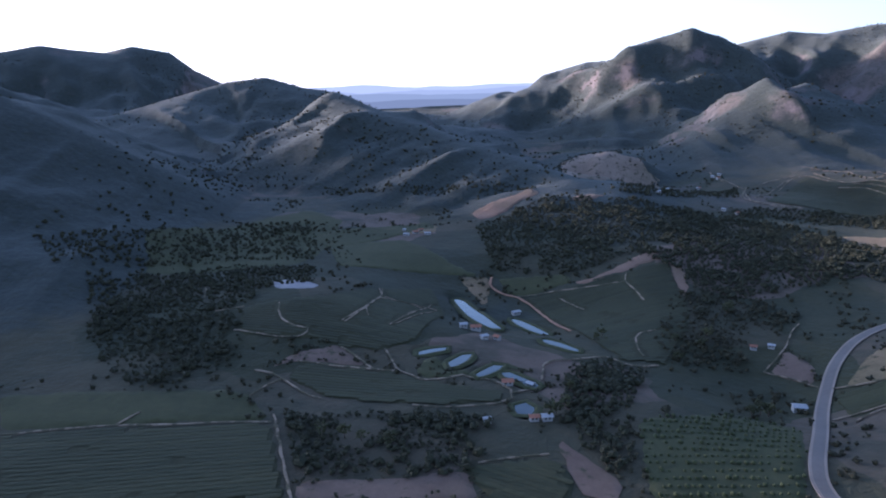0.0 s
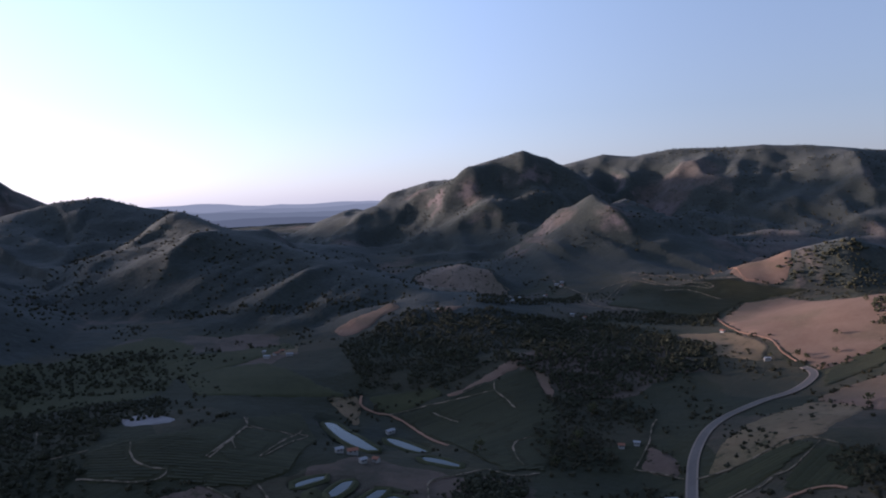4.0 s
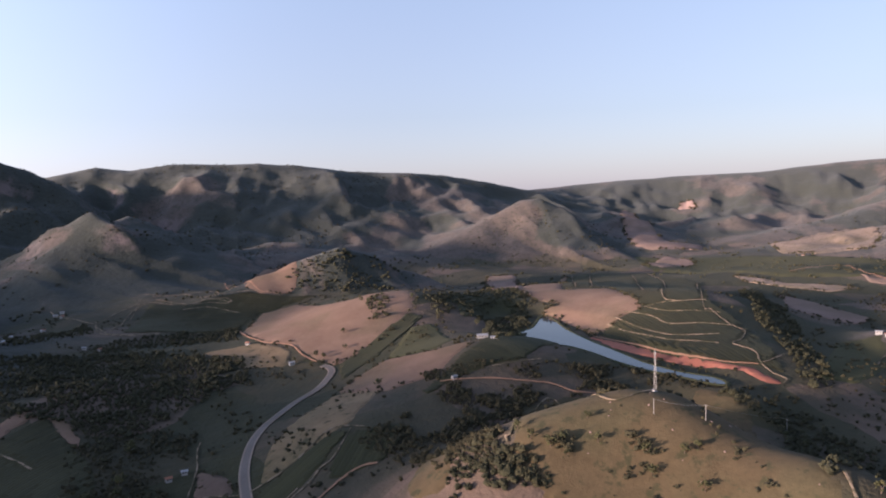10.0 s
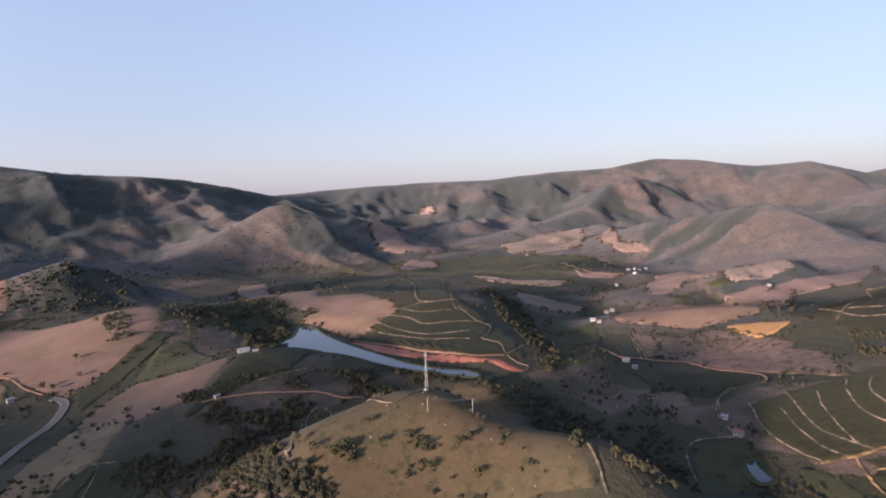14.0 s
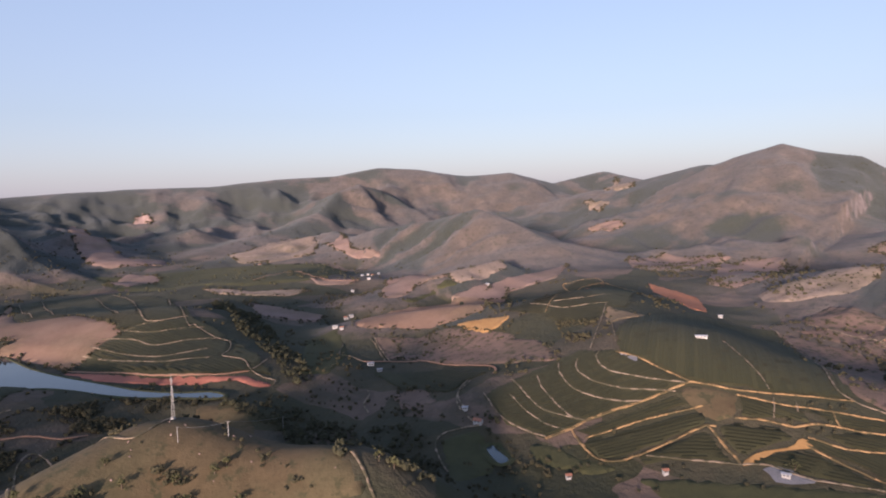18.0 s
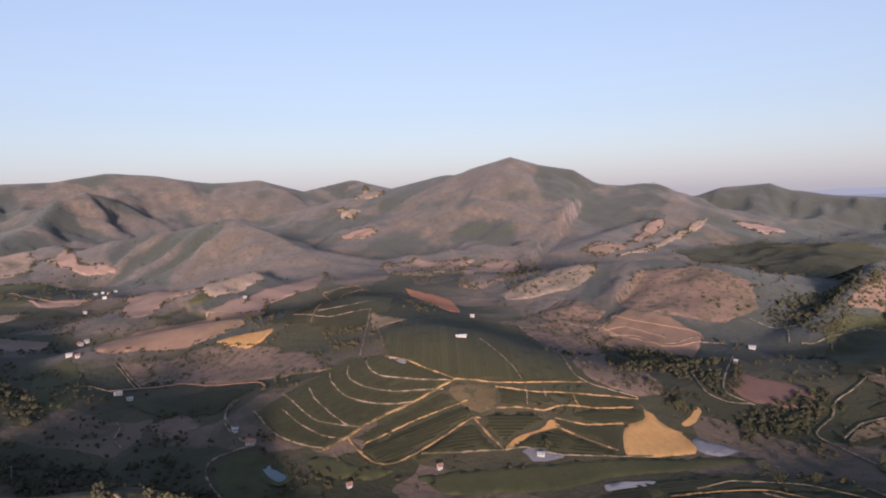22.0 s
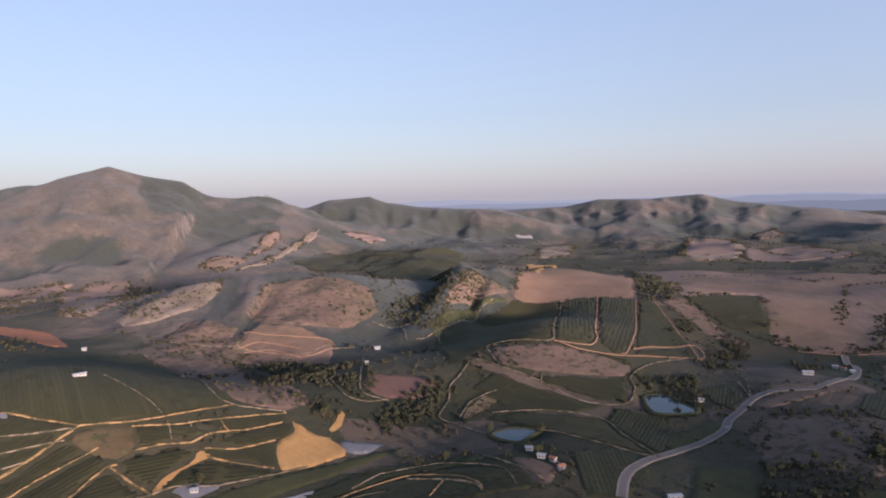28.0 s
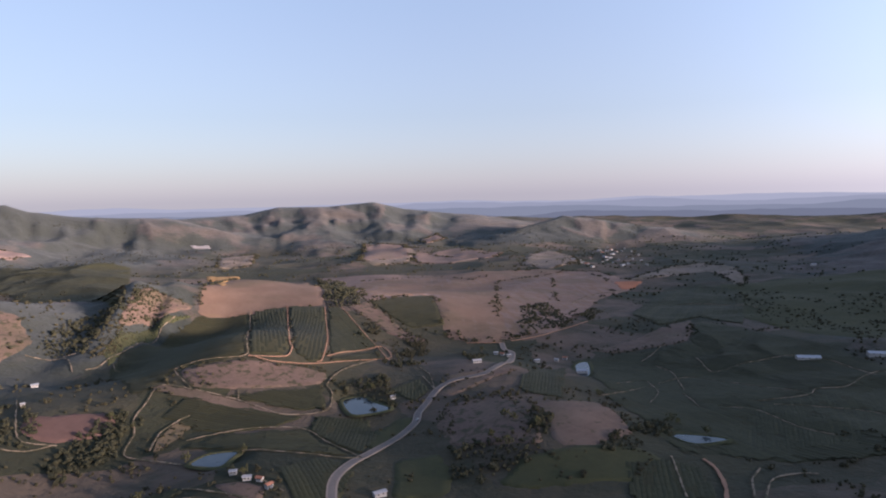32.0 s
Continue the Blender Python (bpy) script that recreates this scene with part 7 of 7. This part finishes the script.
house("metal", 8, 11, -428, -1708, 40)
house("white", 8, 9, -611, -2317, 150)
house("white", 9, 11, -648, -1971, 97)
house("white", 6, 11, -576, -1667, 141)
house("white", 8, 10, -706, -2324, 126)
house("metal", 6, 9, -524, -1808, 59)
house("white", 8, 11, -530, -2068, 97)
house("white", 7, 12, -660, -2385, 159)
house("white", 9, 11, -655, -2066, 86)
house("metal", 7, 12, -614, -1836, 179)
house("white", 7, 10, -709, -2434, 143)
house("clay", 8, 10, -505, -1852, 102)
house("metal", 7, 10, -450, -1891, 115)
house("white", 9, 11, -541, -1717, 5)
house("clay", 8, 12, -33, 785, 36)
house("clay", 6, 11, -27, 798, 22)
house("white", 8, 12, -43, 773, 155)
house("white", 7, 13, -18, 777, 179)
house("white", 6, 9, -47, 798, 77)
house("clay", 6, 11, 385, 855, 26)
house("white", 8, 11, 334, 981, 57)
house("metal", 7, 9, 306, 933, 35)
house("white", 8, 10, 438, 1132, 90)
house("clay", 9, 10, 495, 1189, 21)
house("white", 8, 11, 987, 21, 111)
house("clay", 9, 12, 981, 29, 29)
house("clay", 8, 11, 1434, -42, 65)
house("metal", 8, 9, 1456, -56, 117)
house("metal", 8, 12, 1328, -27, 77)
house("white", 7, 13, 1249, 10, 19)
house("clay", 8, 9, 1738, 233, 113)
house("metal", 8, 9, 1060, -215, 29)
house("white", 8, 11, 1444, -31, 5)
house("metal", 9, 11, 1438, -19, 41)
house("white", 16, 24, -425, -1763, 33)
house("clay", 16, 23, -429, -1724, 160)
house("white", 16, 16, -428, -1654, 120)
house("clay", 16, 19, -555, -2055, 49)
house("metal", 16, 24, -540, -1962, 121)
house("metal", 13, 19, -596, -2146, 162)
house("white", 16, 22, -550, -1940, 3)
house("white", 13, 25, -572, -1989, 10)
house("clay", 12, 20, -613, -2096, 121)
house("metal", 15, 22, -575, -2172, 147)
house("metal", 13, 21, -518, -1688, 24)
house("white", 13, 23, -527, -1893, 55)
house("clay", 15, 26, -489, -1938, 77)
house("metal", 16, 22, -434, -1912, 146)
house("clay", 16, 25, -615, -2171, 104)


# ---- the mast and the power poles on the grassy hill ----
def bar(v, f, a, b, r):
    a, b = Vector(a), Vector(b)
    d = (b - a).normalized()
    p = d.orthogonal().normalized()
    q = d.cross(p)
    base = len(v)
    for m in (a, b):
        v += [tuple(m + (p * cc + q * ss) * r) for cc, ss in ((1, 0), (0, 1), (-1, 0), (0, -1))]
    f += [(base + k, base + (k + 1) % 4, base + 4 + (k + 1) % 4, base + 4 + k) for k in range(4)] + [(base, base + 1, base + 2, base + 3), (base + 7, base + 6, base + 5, base + 4)]


def mast(x, y, tall):
    ob = new("lattice_mast")
    z = float(height(x, y))

    def at(k, h):
        r = 0.80 + (0.20 - 0.80) * h / tall
        return (r * (1 if k in (0, 3) else -1), r * (1 if k in (0, 1) else -1), h)

    for k in range(4):
        v, f = [], []
        bar(v, f, at(k, -0.5), at(k, tall), 0.05)
        link("leg", v, f, STEEL, ob)
    levels = [tall * (1 - (1 - i / 9) ** 1.15) for i in range(10)]
    for k in range(4):
        v, f = [], []
        for lo, hi in zip(levels[:-1], levels[1:]):
            n = (k + 1) % 4
            bar(v, f, at(k, lo), at(n, hi), 0.03)
            bar(v, f, at(n, lo), at(k, hi), 0.03)
            bar(v, f, at(k, hi), at(n, hi), 0.035)
        link("bracing", v, f, STEEL, ob)
    for k in range(3):
        ang = k * 2.094
        v, f = [], []
        box(v, f, -0.13, 0.13, -0.08, 0.08, tall - 2.2, tall - 0.5)
        panel = link("antenna_panel", v, f, WALLS, ob)
        panel.location, panel.rotation_euler = (0.7 * math.cos(ang), 0.7 * math.sin(ang), 0), (0, 0, ang - math.pi / 2)
    v, f = [], []
    bar(v, f, (0, 0, tall - 0.5), (0, 0, tall + 2.6), 0.05)
    link("lightning_rod", v, f, STEEL, ob)
    solid("footing", [(-1.2, 1.2, -1.2, 1.2, -0.8, 0.25)], CEMENT, ob)
    solid("equipment_cabin", [(-4.4, -2.4, -0.9, 0.9, -0.6, 1.9)], WALLS, ob)
    ob.location = (x, y, z)
    tagged(ob, "tall pale galvanised lattice mast on the grassy hilltop", "mast")


def power_line(*pts):
    tops = []
    for i, (x, y) in enumerate(pts):
        ob = new("power_pole")
        v, f = [], []
        bar(v, f, (0, 0, -0.8), (0, 0, 9.5), 0.17)
        link("post", v, f, CEMENT, ob)
        solid("crossarm", [(-1.1, 1.1, -0.08, 0.08, 9.0, 9.18)], BARK, ob)
        for u in (-0.95, 0, 0.95):
            solid("insulator", [(u - 0.06, u + 0.06, -0.06, 0.06, 9.18, 9.42)], WALLS, ob)
        a, b = pts[max(0, i - 1)], pts[min(len(pts) - 1, i + 1)]
        ang = math.atan2(b[1] - a[1], b[0] - a[0]) + math.pi / 2
        z = float(height(x, y))
        ob.matrix_world = Matrix.Translation((x, y, z)) @ Matrix.Rotation(ang, 4, "Z")
        tagged(ob, "slim concrete power pole with a wooden crossarm", "power pole", "power poles")
        tops.append((ob, z))
    for (a, _), (b, _) in zip(tops[:-1], tops[1:]):
        for u in (-0.95, 0, 0.95):
            p, q = a.matrix_world @ Vector((u, 0, 9.42)), b.matrix_world @ Vector((u, 0, 9.42))
            v, f = [], []
            for k in range(8):
                s, t = k / 8, (k + 1) / 8
                sag = lambda w: Vector((0, 0, -6.0 * w * (1 - w)))
                bar(v, f, p.lerp(q, s) + sag(s), p.lerp(q, t) + sag(t), 0.02)
            tagged(link("power_cable", v, f, STEEL), "thin sagging power cable between two poles", "cable", "power cables")


def car(x, y, turn):
    ob = new("car")
    z = float(height(x, y)) + 1.1
    bm = bmesh.new()
    prof = [(-2.1, 0.35), (-2.1, 0.85), (-1.5, 0.98), (-1.0, 1.45), (0.6, 1.45), (1.2, 0.98), (2.1, 0.85), (2.1, 0.35)]
    rows = [[bm.verts.new((px, s * (0.85 if pz < 1.2 else 0.65), pz)) for px, pz in prof] for s in (-1, 1)]
    bm.faces.new(rows[0])
    bm.faces.new(rows[1][::-1])
    for k in range(8):
        bm.faces.new((rows[0][k], rows[1][k], rows[1][(k + 1) % 8], rows[0][(k + 1) % 8]))
    me = bpy.data.meshes.new("body")
    bm.to_mesh(me)
    bm.free()
    me.materials.append(WALLS)
    body = new("body", me)
    body.parent = ob
    for u in (-1.3, 1.3):
        for s in (-1, 1):
            v, f = [], []
            n = 12
            for yy in (s * 0.72, s * 0.92):
                v += [(u + 0.33 * math.cos(k * 2 * math.pi / n), yy, 0.33 + 0.33 * math.sin(k * 2 * math.pi / n)) for k in range(n)]
            f += [(k, (k + 1) % n, n + (k + 1) % n, n + k) for k in range(n)] + [tuple(range(n)), tuple(range(n, 2 * n))]
            link("wheel", v, f, PANE, ob)
    solid("windscreen", [(0.62, 1.1, -0.6, 0.6, 1.0, 1.3)], PANE, ob)
    ob.matrix_world = pose(x, y, z, 0, 0, turn)
    tagged(ob, "small white car on the bend of the road", "car")


def stones(x, y, reach, count):
    """Pale stones and ant hills strewn over the hilltop."""
    seed = random.Random(77)
    verts, faces = [], []
    for _ in range(count):
        px, py = x + seed.uniform(-reach, reach), y + seed.uniform(-reach, reach)
        lump(verts, faces, px, py, float(height(px, py)) + 0.5, seed.uniform(0.4, 0.9), seed.uniform(0.5, 1.0), seed)
    tagged(link("field_stones", verts, faces, SOILS["scar"]), "pale stones strewn over the grassy hilltop", "stones", kind="stuff")


mast(352.1, 142.2, 24.5)
power_line((323.3, 133.9), (337.9, 109.6), (510.8, 93.1))
car(6.9, -497.3, 60)
stones(342, 102, 60, 32)
